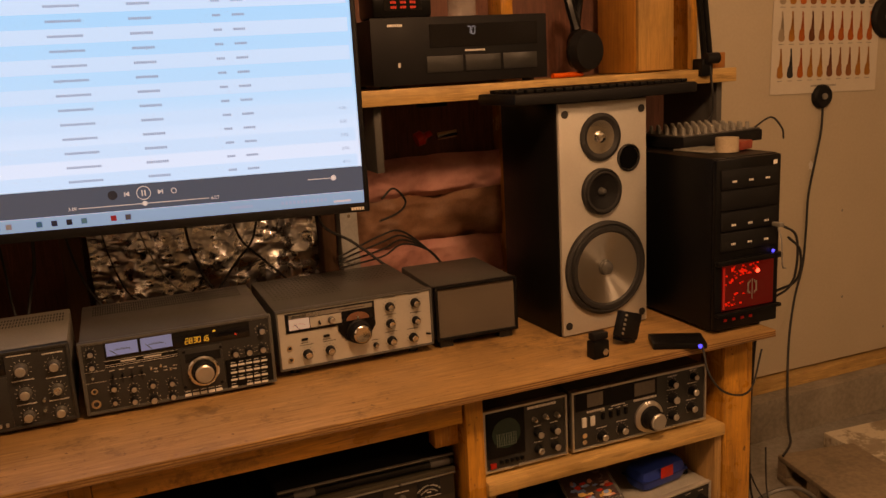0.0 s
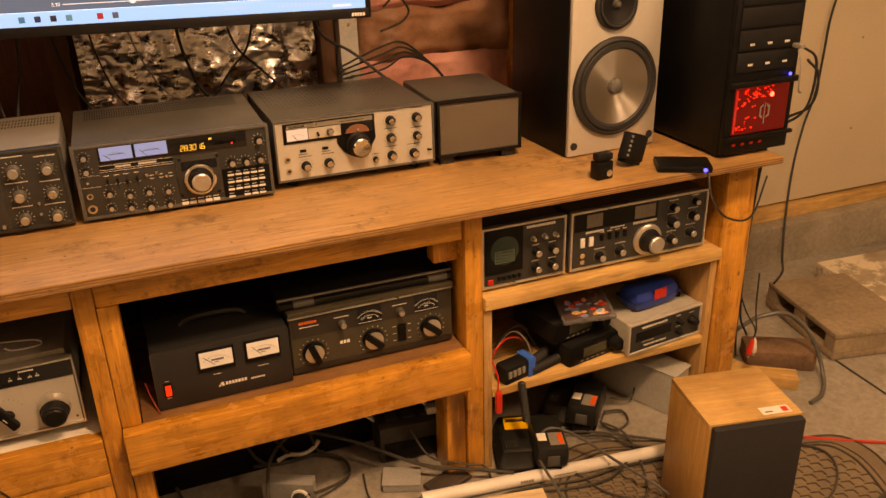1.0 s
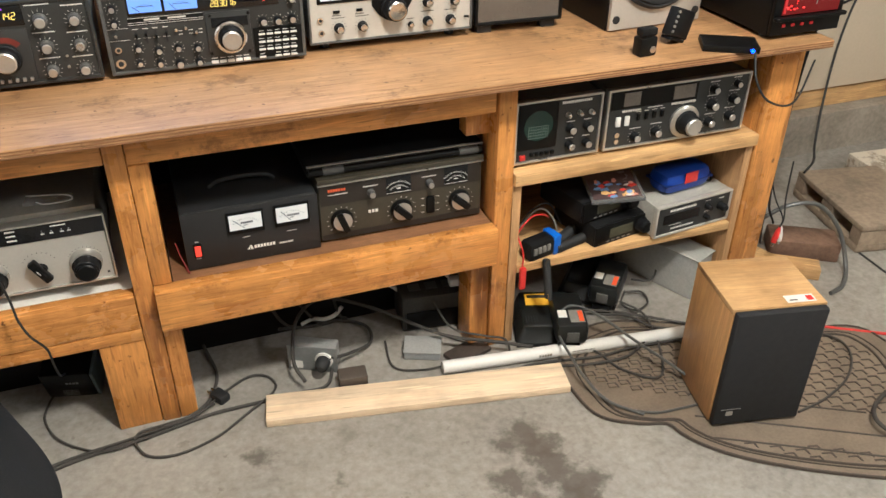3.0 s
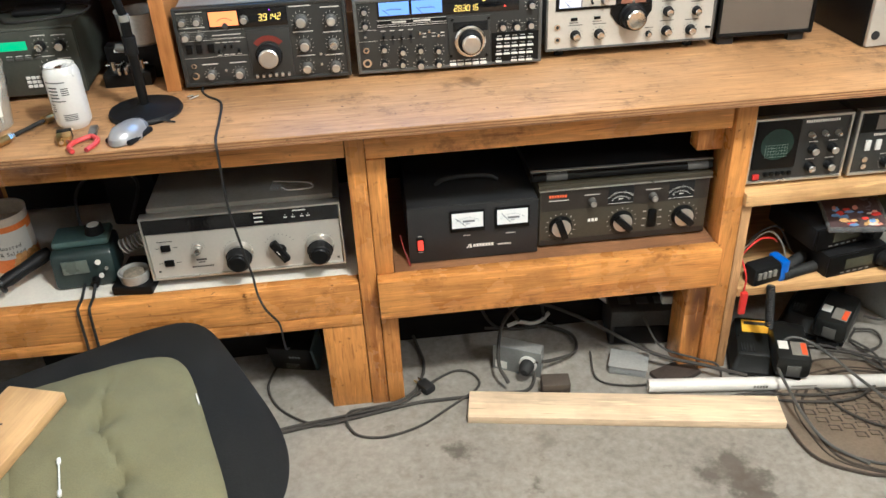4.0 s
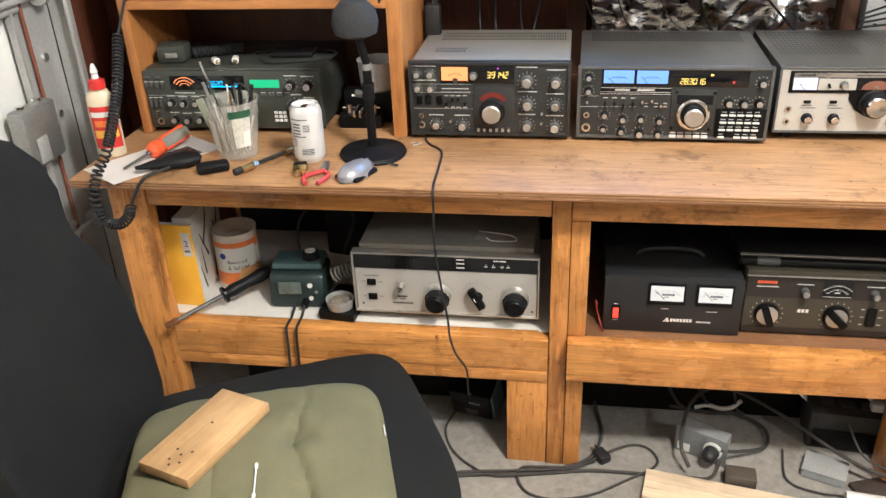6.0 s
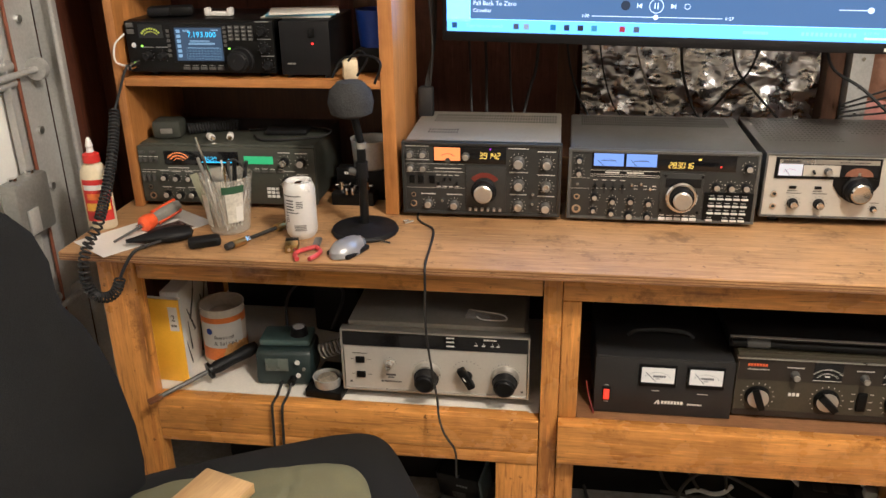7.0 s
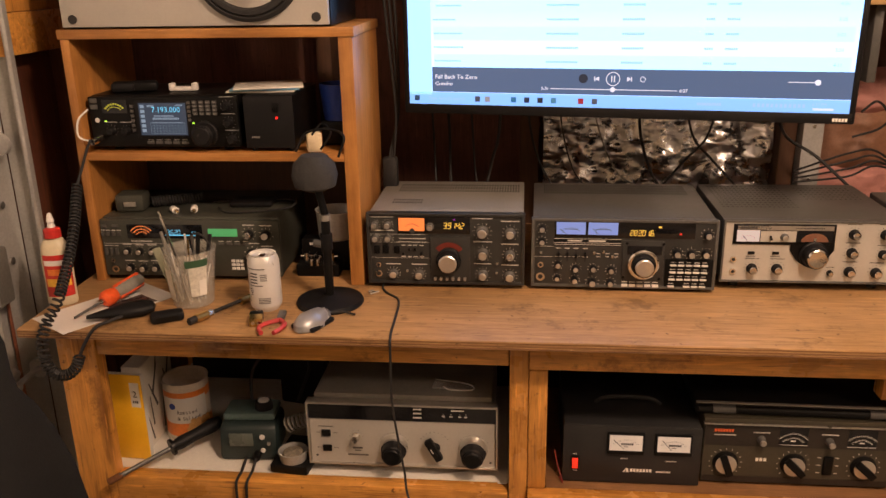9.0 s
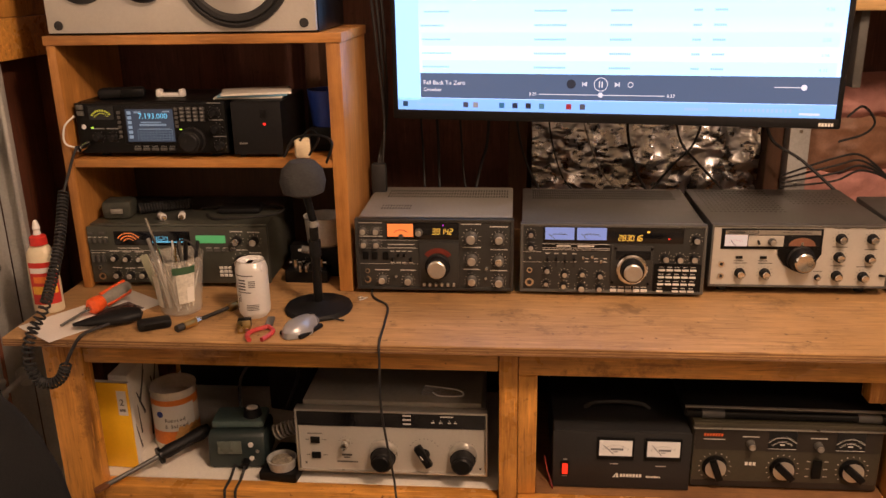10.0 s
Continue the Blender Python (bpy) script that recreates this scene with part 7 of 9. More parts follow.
charger(pose(0.885, 0.012, 0.0005, 0, 0, -18), True)
charger(pose(1.085, 0.125, 0.0005, 0, 0, -42), False)
mb = thing("metal_box", "grey steel electrical box on the floor under the shelf", "steel box", pose(1.345, 0.005, 0.0005, 0, 0, 24))
part("body", bx(-0.03, 0.0, 0, 0.05, 0.26, 0.125, 0.003), GALV, mb)
part("cover", bx(-0.033, -0.004, 0.1255, 0.053, 0.264, 0.129, 0.001), paint("light_grey_lid", (0.34, 0.34, 0.31), 0.5), mb)
for z in (0.04, 0.08):
    part("knockout", cy((0.01, -0.0005, z), (0, -1, 0), 0.014, 0.002, 20), GREYM, mb)
up = thing("battery_box", "dusty black battery backup box with outlets", "battery backup", pose(0.61, 0.115, 0.0005, 0, 0, -6))
part("body", bx(-0.085, 0, 0, 0.085, 0.24, 0.105, 0.006), paint("dusty_black", (0.03, 0.028, 0.025), 0.75, 0, 0.4, 20), up)
part("front_plate", bx(-0.075, -0.004, 0.01, 0.075, -0.0005, 0.06, 0.001), BLACK, up)
for k in range(3):
    part("outlet", bx(-0.06 + 0.045 * k, 0.03, 0.1055, -0.03 + 0.045 * k, 0.06, 0.108, 0.001), GREYM, up)
part("white_plug", bx(0.045, 0.02, 0.108, 0.075, 0.045, 0.130, 0.004), WHITEP, up)
ob2 = thing("outlet_box", "galvanised outlet box with a black plug pushed in", "outlet box", pose(0.275, 0.060, 0.0005, 0, 0, -28))
part("box", bx(-0.055, 0.0, 0, 0.055, 0.045, 0.065, 0.003), GALV, ob2)
part("cover_plate", bx(-0.062, -0.004, -0.0, 0.062, -0.0005, 0.072, 0.001), paint("grey_plate", (0.24, 0.25, 0.25), 0.45, 0.5), ob2)
part("plug_ring", latheM(bmesh.new(), [(0.016, 0), (0.022, 0.002), (0.022, 0.007), (0.016, 0.008)], 24, pose(0.03, -0.004, 0.040, 90)), WHITEP, ob2)
part("plug", latheM(bmesh.new(), [(0, 0.002), (0.017, 0.002), (0.018, 0.018), (0.014, 0.034), (0.008, 0.04), (0, 0.04)], 18, pose(0.03, -0.004, 0.040, 90)), RUBBER, ob2)
part("label", bx(-0.055, -0.0047, 0.006, -0.025, -0.0042, 0.028), WHITEP, ob2)
single("junction_box", bx(-0.034, -0.022, 0, 0.034, 0.022, 0.036, 0.004), paint("brown_plastic", (0.07, 0.055, 0.042), 0.6), "small brown plastic junction box on the floor", "junction box", pose(0.352, -0.022, 0.0005, 0, 0, -6))
tw2 = thing("adapter_box", "small light grey metal adapter lying on the floor", "adapter", pose(0.548, 0.032, 0.0005, 0, 0, -22))
part("body", bx(-0.045, -0.032, 0, 0.045, 0.032, 0.022, 0.003), paint("pale_grey_metal", (0.36, 0.37, 0.37), 0.5, 0.3), tw2)
part("lid", bx(-0.047, -0.034, 0.0222, 0.047, 0.034, 0.0255, 0.001), GALV, tw2)
single("steel_plate", bx(-0.055, -0.03, 0, 0.055, 0.03, 0.012, 0.002), paint("rusty_dark_steel", (0.065, 0.05, 0.04), 0.6, 0.4, 0.4), "dark rusty steel plate lying on the floor", "steel plate", pose(0.652, -0.012, 0.0005, 0, 0, 20))
tr = thing("transformer", "black plug-in transformer box on the floor", "transformer", pose(-0.268, 0.185, 0.0005, 18, 0, -14))
part("body", bx(-0.055, -0.03, 0.01, 0.055, 0.04, 0.105, 0.006), BLACK, tr)
part("end_cap", bx(0.0555, -0.03, 0.012, 0.064, 0.04, 0.103, 0.004), paint("blue_grey_plastic", (0.10, 0.14, 0.15), 0.5), tr)
mk = Marks(0.0304)
for k in range(4):
    mk.bar(0.0, 0.022 + 0.006 * k, 0.035, 0.003)
mk.bar(0.012, 0.07, 0.03, 0.008)
mk.done(tr, GREYL)
random.seed(21)
FLOORCABLES = [
    (0.0042, [(-0.60, -0.20, 0.005), (-0.44, -0.118, 0.005), (-0.333, -0.08, 0.005), (-0.244, -0.059, 0.005), (-0.12, -0.044, 0.005), (0.01, -0.019, 0.005), (0.09, -0.016, 0.005), (0.225, -0.017, 0.005), (0.29, -0.013, 0.006), (0.32, 0.05, 0.012), (0.34, 0.12, 0.006)]),
    (0.0042, [(-0.60, -0.185, 0.005), (-0.44, -0.106, 0.005), (-0.333, -0.068, 0.005), (-0.244, -0.050, 0.006), (-0.12, -0.034, 0.006), (-0.03, -0.010, 0.006), (0.015, 0.018, 0.009), (0.032, 0.054, 0.006), (0.045, 0.093, 0.005), (0.048, 0.136, 0.005), (0.039, 0.192, 0.005), (0.03, 0.29, 0.02)]),
    (0.003, [(-0.244, -0.055, 0.011), (-0.12, -0.038, 0.012), (-0.029, -0.023, 0.012), (0.012, -0.001, 0.014), (0.058, 0.046, 0.006), (0.119, 0.082, 0.005), (0.159, 0.071, 0.005), (0.176, 0.033, 0.005), (0.159, -0.004, 0.010), (0.129, -0.025, 0.010), (0.085, -0.052, 0.005), (0.027, -0.092, 0.005), (-0.038, -0.115, 0.005), (-0.088, -0.117, 0.005), (-0.129, -0.098, 0.005), (-0.149, -0.056, 0.009), (-0.138, -0.029, 0.010), (-0.093, -0.018, 0.006), (-0.029, -0.010, 0.006), (0.03, 0.010, 0.010)]),
    (0.0028, [(-0.30, 0.20, 0.02), (-0.334, 0.129, 0.005), (-0.336, 0.08, 0.005), (-0.312, 0.021, 0.005), (-0.268, -0.025, 0.005), (-0.207, -0.061, 0.009), (-0.12, -0.05, 0.011)]),
    (0.0046, [(0.24, -0.01, 0.03), (0.225, 0.04, 0.06), (0.26, 0.16, 0.085), (0.34, 0.22, 0.09), (0.46, 0.16, 0.07), (0.60, 0.03, 0.045), (0.72, -0.03, 0.035), (0.80, -0.08, 0.035)]),
    (0.0042, [(0.31, 0.03, 0.05), (0.36, 0.055, 0.03), (0.43, 0.10, 0.012), (0.44, 0.17, 0.01), (0.38, 0.22, 0.01), (0.30, 0.24, 0.01), (0.22, 0.28, 0.02)]),
    (0.0028, [(0.60, 0.10, 0.10), (0.63, 0.04, 0.05), (0.70, -0.012, 0.045), (0.755, -0.015, 0.02), (0.74, -0.06, 0.006), (0.66, -0.045, 0.02)]),
    (0.0025, [(0.47, 0.10, 0.006), (0.46, 0.0, 0.005), (0.52, -0.035, 0.005), (0.60, -0.04, 0.005)]),
    (0.0042, [(0.18, 0.42, 0.24), (0.20, 0.33, 0.12), (0.24, 0.29, 0.03), (0.30, 0.26, 0.008), (0.36, 0.25, 0.008)]),
    (0.0042, [(0.26, 0.45, 0.24), (0.27, 0.36, 0.12), (0.30, 0.32, 0.05), (0.33, 0.28, 0.01)]),
    (0.0042, [(0.34, 0.45, 0.24), (0.36, 0.38, 0.14), (0.38, 0.33, 0.03), (0.40, 0.3, 0.01)]),
    (0.0032, [(0.914, -0.094, 0.02), (0.957, -0.13, 0.012), (0.978, -0.201, 0.012), (1.034, -0.259, 0.012), (1.071, -0.249, 0.012), (1.111, -0.174, 0.014), (1.139, -0.09, 0.015), (1.144, -0.03, 0.02), (1.106, 0.02, 0.03)]),
    (0.0028, [(1.19, 0.10, 0.03), (1.24, 0.08, 0.03), (1.28, 0.12, 0.05), (1.29, 0.20, 0.09), (1.22, 0.3, 0.15), (1.10, 0.33, 0.16)]),
    (0.0036, [(0.70, -0.115, 0.004), (0.80, -0.11, 0.005), (0.95, -0.145, 0.012), (1.05, -0.145, 0.014), (1.2, -0.16, 0.014), (1.36, -0.17, 0.012), (1.46, -0.16, 0.012)]),
    (0.0036, [(0.80, -0.12, 0.005), (0.90, -0.16, 0.012), (1.02, -0.17, 0.014), (1.13, -0.12, 0.016), (1.25, -0.134, 0.014), (1.42, -0.14, 0.012)]),
    (0.0036, [(1.00, 0.03, 0.02), (1.07, 0.0, 0.02), (1.161, -0.055, 0.015), (1.257, -0.124, 0.015), (1.35, -0.18, 0.015)]),
    (0.0034, [(1.03, 0.0, 0.02), (1.10, -0.03, 0.02), (1.139, -0.09, 0.018), (1.25, -0.15, 0.016), (1.34, -0.20, 0.015)]),
    (0.003, [(1.16, 0.08, 0.01), (1.12, 0.03, 0.012), (1.14, -0.01, 0.012), (1.19, 0.01, 0.012), (1.20, 0.06, 0.012), (1.15, 0.07, 0.016)]),
]
for r2, pts in FLOORCABLES:
    single("cable", ln([(x, min(y, 0.222), z) for x, y, z in pts] if pts[0][0] < 0.7 else pts, r2, 8, 10), paint("dusty_cable", (0.045, 0.04, 0.034), 0.7, 0, 0.3), "dusty dark cable lying on the floor", "cable", None, "cables on the floor")
single("cable", ln([(0.95, -0.36, 0.010), (0.89, -0.30, 0.018), (0.863, -0.235, 0.04), (0.858, -0.175, 0.055), (0.863, -0.091, 0.065), (0.875, -0.055, 0.085), (0.915, -0.035, 0.10), (0.96, -0.05, 0.09), (1.005, -0.085, 0.065), (1.037, -0.165, 0.055), (1.075, -0.25, 0.045), (1.12, -0.32, 0.02)], 0.0036, 8, 10), GREYM, "grey cable arching over the chargers", "cable")
single("cable", ln([(0.93, -0.34, 0.011), (0.98, -0.365, 0.011), (1.04, -0.372, 0.011), (1.10, -0.375, 0.011)], 0.0032, 8, 10), GREYM, "thin grey cable curving over the mat", "cable")
single("cable", ln([(1.29, -0.475, 0.011), (1.38, -0.46, 0.011), (1.48, -0.42, 0.011), (1.55, -0.36, 0.011), (1.57, -0.30, 0.011), (1.53, -0.25, 0.011), (1.45, -0.23, 0.011)], 0.003, 8, 10), MATS["dusty_cable"], "brown cable curving over the mat", "cable")
single("cable", ln([(1.48, -0.66, 0.02), (1.42, -0.60, 0.03), (1.43, -0.55, 0.035), (1.52, -0.50, 0.02), (1.7, -0.45, 0.008)], 0.0052, 8, 10), MATS["dusty_cable"], "thick brown cable lying across the mat", "cable")
single("extension_lead", ln([(1.50, -0.19, 0.012), (1.62, -0.26, 0.006), (1.80, -0.36, 0.006), (2.2, -0.55, 0.006)], 0.004, 8), RED, "thin red extension lead on the floor", "cable")
for k, pts in enumerate(([(0.28, 0.32, 0.02), (0.31, 0.24, 0.03), (0.34, 0.205, 0.035), (0.37, 0.22, 0.03), (0.39, 0.25, 0.05)], [(0.44, 0.35, 0.24), (0.48, 0.28, 0.14), (0.53, 0.20, 0.09), (0.57, 0.14, 0.085)], [(0.60, 0.30, 0.24), (0.63, 0.20, 0.17), (0.66, 0.15, 0.13)])):
    single("white_cable", ln([(x, min(y, 0.222), z) for x, y, z in pts], 0.0055), WHITEP, "thick white power cable under the bench", "cable", None, "white cables under the bench")
pg = thing("power_plug", "black two-prong plug lying on the floor", "plug", pose(0.045, 0.028, 0.012, 0, 0, 35))
part("body", bx(-0.015, -0.02, -0.011, 0.015, 0.02, 0.011, 0.005), RUBBER, pg)
for x in (-0.006, 0.006):
    part("prong", bx(x - 0.001, 0.0205, -0.003, x + 0.001, 0.037, 0.003), BRASS, pg)

# concrete blocks and scraps beyond the bench
def block(m, w, d, h, holes, label, mat):
    r = thing("concrete_block", label, "concrete block", m, "concrete blocks on the floor")
    if not holes:
        part("body", bx(0, 0, 0, w, d, h, 0.006), mat, r)
        return r
    part("top_shell", bx(0, 0, h * 0.78, w, d, h, 0.006), mat, r)
    part("bottom_shell", bx(0, 0, 0, w, d, h * 0.28, 0.006), mat, r)
    for y0, y1 in ((0, 0.05), (d / 2 - 0.03, d / 2 + 0.03), (d - 0.05, d)):
        part("web", bx(0.002, y0 + 0.002, h * 0.281, w, y1 - 0.002, h * 0.779), mat, r)
    # Added black fill that makes the block's hollows look deep in shade.
    part("core", bx(0.07, 0.004, h * 0.281, w - 0.002, d - 0.004, h * 0.779), RUBBER, r)
    return r


BROWNBLOCK = paint("brown_stained_concrete", (0.25, 0.195, 0.135), 0.85, 0, 0.35, 7, 70, 0.4)
PALEBLOCK, nt, b = nodes_of("pale_paint_splashed_concrete")
v = coords(nt)
c = ramp(nt, noise_of(nt, v, 6, 5, 0.7), [(0.3, (0.26, 0.21, 0.15)), (0.7, (0.38, 0.32, 0.24))])
c = mixc(nt, ramp(nt, noise_of(nt, v, 9, 6, 0.75), [(0.44, (0, 0, 0)), (0.52, (0.9, 0.9, 0.9))]), c, (0.70, 0.64, 0.52))
nt.links.new(c, b.inputs["Base Color"])
b.inputs["Roughness"].default_value = 0.85
bump(nt, b, noise_of(nt, v, 70, 4), 0.4)
block(pose(1.925, 0.028, 0.0005, 0, 0, -11), 0.285, 0.37, 0.092, True, "grey-brown hollow concrete block lying on the floor", BROWNBLOCK)
block(pose(2.222, 0.02, 0.0005, 0, 0, -5), 0.30, 0.43, 0.088, False, "concrete block splashed with pale paint", PALEBLOCK)
block(pose(2.535, -0.01, 0.0005, 0, 0, -5), 0.38, 0.43, 0.088, False, "brown-stained concrete block beside another", BROWNBLOCK)
tagged(single("floor_joint", bx(-0.004, -4.9, 0.0003, 0.004, 0.08, 0.0012), RUBBER, "dark sawn joint in the concrete floor", "joint", pose(1.94, 0.0, 0, 0, 0, -3)), kind="structure")
# Unidentified glossy dome; the round body under it is made up.
dm = thing("black_dome", "glossy black dome on an invented round body", "bin", pose(0.763, -1.18, 0.0005))
part("body", latheM(bmesh.new(), [(0, 0), (0.125, 0.0), (0.13, 0.01), (0.160, 0.43), (0.152, 0.43), (0.12, 0.012), (0, 0.012)], 40), BLACKM, dm)
part("lid", latheM(bmesh.new(), [(0.166, 0.425), (0.172, 0.430), (0.172, 0.452), (0.160, 0.475), (0.13, 0.495), (0.08, 0.510), (0.03, 0.515), (0, 0.516)], 48), paint("gloss_black", (0.006, 0.006, 0.007), 0.08, 0, 0.1, coat=0.6), dm, "glossy black dome")
single("brick", bx(-0.10, -0.05, 0, 0.10, 0.05, 0.06, 0.008), paint("brown_brick", (0.16, 0.095, 0.06), 0.85, 0, 0.35, 14, 80, 0.4), "worn brown brick lying beside the bench leg", "brick", pose(1.775, 0.095, 0.0005, 0, 0, -30))
single("wood_scrap", bx(-0.10, -0.03, 0, 0.10, 0.03, 0.035, 0.002), PINE_X, "offcut of pine lying on the floor", "offcut", pose(1.655, 0.03, 0.0005, 0, 0, -35))
single("wood_scrap", bx(-0.06, -0.03, 0, 0.06, 0.03, 0.02, 0.002), PINE_X, "short offcut of pine by the bench leg", "offcut", pose(1.60, 0.095, 0.0005, 0, 0, 20))
single("cable", ln([(1.58, 0.08, 0.16), (1.66, 0.07, 0.195), (1.75, 0.05, 0.19), (1.81, 0.01, 0.12), (1.81, -0.05, 0.03), (1.76, -0.10, 0.008), (1.70, -0.12, 0.008)], 0.0065, 8), GREYM, "thick grey cable bending down to the floor", "cable")
for k, (x, cl) in enumerate(((1.575, RED), (1.598, WHITEP))):
    r = thing("phono_plug", "audio plug hanging from a black cable", "plug", pose(x + 0.012, 0.02 + 0.004 * k, 0.115, 0, 12 - 18 * k, 0), "hanging audio plugs")
    part("sleeve", latheM(bmesh.new(), [(0, 0), (0.0075, 0.002), (0.0085, 0.02), (0.006, 0.042), (0.003, 0.05), (0, 0.05)], 14), cl, r)
    part("contact", cy((0, 0, -0.01), (0, 0, 1), 0.0045, 0.0105, 12), CHROME, r)
    part("lead", ln([(0, 0, 0.05), (0.0, 0, 0.08), (-0.01 - 0.012 * k, 0.015, 0.14), (-0.03 - 0.02 * k, 0.022, 0.24)], 0.0022, 6), RUBBER, r)

# ---- things on the bench ----
TOPZ = 0.7352
gb = thing("glue_bottle", "white wood-glue bottle with red cap and label", "glue bottle", pose(-1.052, 0.075, TOPZ, 0, 0, 12) @ Matrix.Scale(0.97, 4))
CLOUDY = paint("cloudy_yellow_plastic", (0.66, 0.58, 0.40), 0.4, 0, 0.08)
bm = latheM(bmesh.new(), [(0, 0), (0.029, 0), (0.032, 0.004), (0.032, 0.105), (0.029, 0.135), (0.020, 0.150), (0.014, 0.154), (0, 0.154)], 36)
for vv in bm.verts:
    vv.co.y *= 0.72
part("body", bm, CLOUDY, gb)
part("cap", latheM(bmesh.new(), [(0, 0.1545), (0.0185, 0.1545), (0.0175, 0.172), (0.010, 0.176), (0, 0.176)], 24), RED, gb, "red screw cap")
part("nozzle", latheM(bmesh.new(), [(0, 0.1765), (0.0085, 0.1765), (0.0065, 0.186), (0.0085, 0.190), (0.005, 0.204), (0.003, 0.208), (0, 0.208)], 18), WHITEP, gb)
def wrap(z0, z1, a0, a1, r=0.0324):
    bm = band(r, z0, z1, a0, a1)
    for vv in bm.verts:
        vv.co.y *= 0.72
    return bm
part("red_label", wrap(0.022, 0.118, -48, 72), RED, gb, "red label")
part("yellow_label", wrap(0.046, 0.064, -40, 60, 0.0327), paint("label_yellow", (0.75, 0.42, 0.04), 0.4), gb)
part("white_stripe", wrap(0.094, 0.106, -42, 50, 0.0327), WHITEP, gb)
part("dark_stripe", wrap(0.072, 0.086, -30, 40, 0.0327), paint("label_orange", (0.72, 0.20, 0.03), 0.4), gb)

pr = thing("paper_sheet", "white sheet of paper with a dark printed photograph", "paper", pose(-0.945, 0.055, TOPZ, 0, 0, -34))
part("sheet", bx(-0.065, -0.13, 0, 0.065, 0.13, 0.0008), WHITEP, pr)
part("photograph", bx(-0.005, 0.0, 0.0009, 0.058, 0.085, 0.0013), paint("dark_print", (0.06, 0.035, 0.03), 0.3), pr)
sdr = thing("screwdriver", "orange and grey handled screwdriver on the paper", "screwdriver", look((-0.935, 0.085, TOPZ + 0.021), (-0.968, -0.01, TOPZ + 0.010)) @ pose(0, 0, 0, -90))
part("handle", latheM(bmesh.new(), [(0, -0.075), (0.012, -0.072), (0.0165, -0.055), (0.0175, -0.02), (0.015, 0.005), (0, 0.005)], 20, pose(0, 0, 0, -90)), GREYL, sdr, "grey rubber grip")
part("handle_front", latheM(bmesh.new(), [(0, 0.0055), (0.0150, 0.0055), (0.0185, 0.020), (0.0175, 0.032), (0.010, 0.040), (0, 0.040)], 20, pose(0, 0, 0, -90)), ORANGE, sdr, "orange ratchet collar")
for k in range(3):
    part("grip_stripe", bx(-0.004, -0.066, 0.0135, 0.004, 0.004, 0.0185, 0.001), ORANGE, sdr, "", pose(0, 0, 0, 0, 120 * k, 0))
part("chuck", cy((0, 0.040, 0), (0, 1, 0), 0.006, 0.012, 14), CHROME, sdr)
part("shaft", cy((0, 0.052, 0), (0, 1, 0), 0.0028, 0.065, 10), GREYM, sdr)

hmic = thing("stalk_microphone", "black hand microphone lying face down on paper", "microphone", pose(-0.870, 0.010, TOPZ, 0, 0, -58))
bm = latheM(bmesh.new(), [(0, -0.052), (0.020, -0.045), (0.028, -0.022), (0.027, 0.005), (0.017, 0.045), (0.010, 0.068), (0.006, 0.085), (0, 0.085)], 22, pose(0, 0, 0, 90))
for vv in bm.verts:
    vv.co.z = vv.co.z * 0.55 + 0.0145
part("body", bm, BLACKM, hmic)
CC = [(-0.872, -0.022, 0.748), (-0.893, -0.047, 0.746), (-0.908, -0.072, 0.742), (-0.927, -0.081, 0.713)]
coilpath = smooth_path([(-0.938, -0.088, 0.688), (-0.947, -0.092, 0.665), (-0.968, -0.094, 0.649), (-0.992, -0.094, 0.652), (-1.007, -0.094, 0.676), (-1.01, -0.09, 0.718), (-1.001, -0.078, 0.755), (-0.99, -0.05, 0.786), (-0.992, -0.01, 0.82), (-0.998, 0.04, 0.863), (-1.005, 0.085, 0.911), (-1.023, 0.15, 0.978)], 34)
def coil_along(path, r, wire, pitch=0.0052, n=9):
    pts, acc, last, ang = [], 0.0, path[0], 0.0
    up = Vector((0, 1, 0.1)).normalized()
    dense = []
    for a, b2 in zip(path, path[1:]):
        m2 = max(1, int((b2 - a).length / (pitch / n)))
        dense += [a.lerp(b2, k / m2) for k in range(m2)]
    for k, q in enumerate(dense[:-1]):
        d = (dense[k + 1] - q)
        if d.length < 1e-9:
            continue
        d.normalize()
        s = d.cross(up).normalized()
        up = s.cross(d).normalized()
        ang = 2 * math.pi * k / n
        pts.append(q + r * (math.cos(ang) * s + math.sin(ang) * up))
    return tubeM(bmesh.new(), pts, wire, 5)
cord = thing("coiled_cord", "black coiled microphone cord hanging over the bench edge", "cord")
part("coil", coil_along(coilpath, 0.0098, 0.0026, 0.0068), RUBBER, cord)
part("lead", ln([*CC, (-0.938, -0.088, 0.688)], 0.0035), RUBBER, cord)
part("lead", ln([(-1.023, 0.15, 0.978), (-1.020, 0.175, 1.01), (-1.012, 0.190, 1.045), (-1.003, 0.198, 1.068)], 0.003), RUBBER, cord)
single("wire", ln([(-1.005, 0.206, 1.062), (-1.03, 0.20, 1.075), (-1.028, 0.205, 1.11), (-1.012, 0.222, 1.13)], 0.0022, 6), WHITEP, "thin white wire at the side of the radio", "wire")

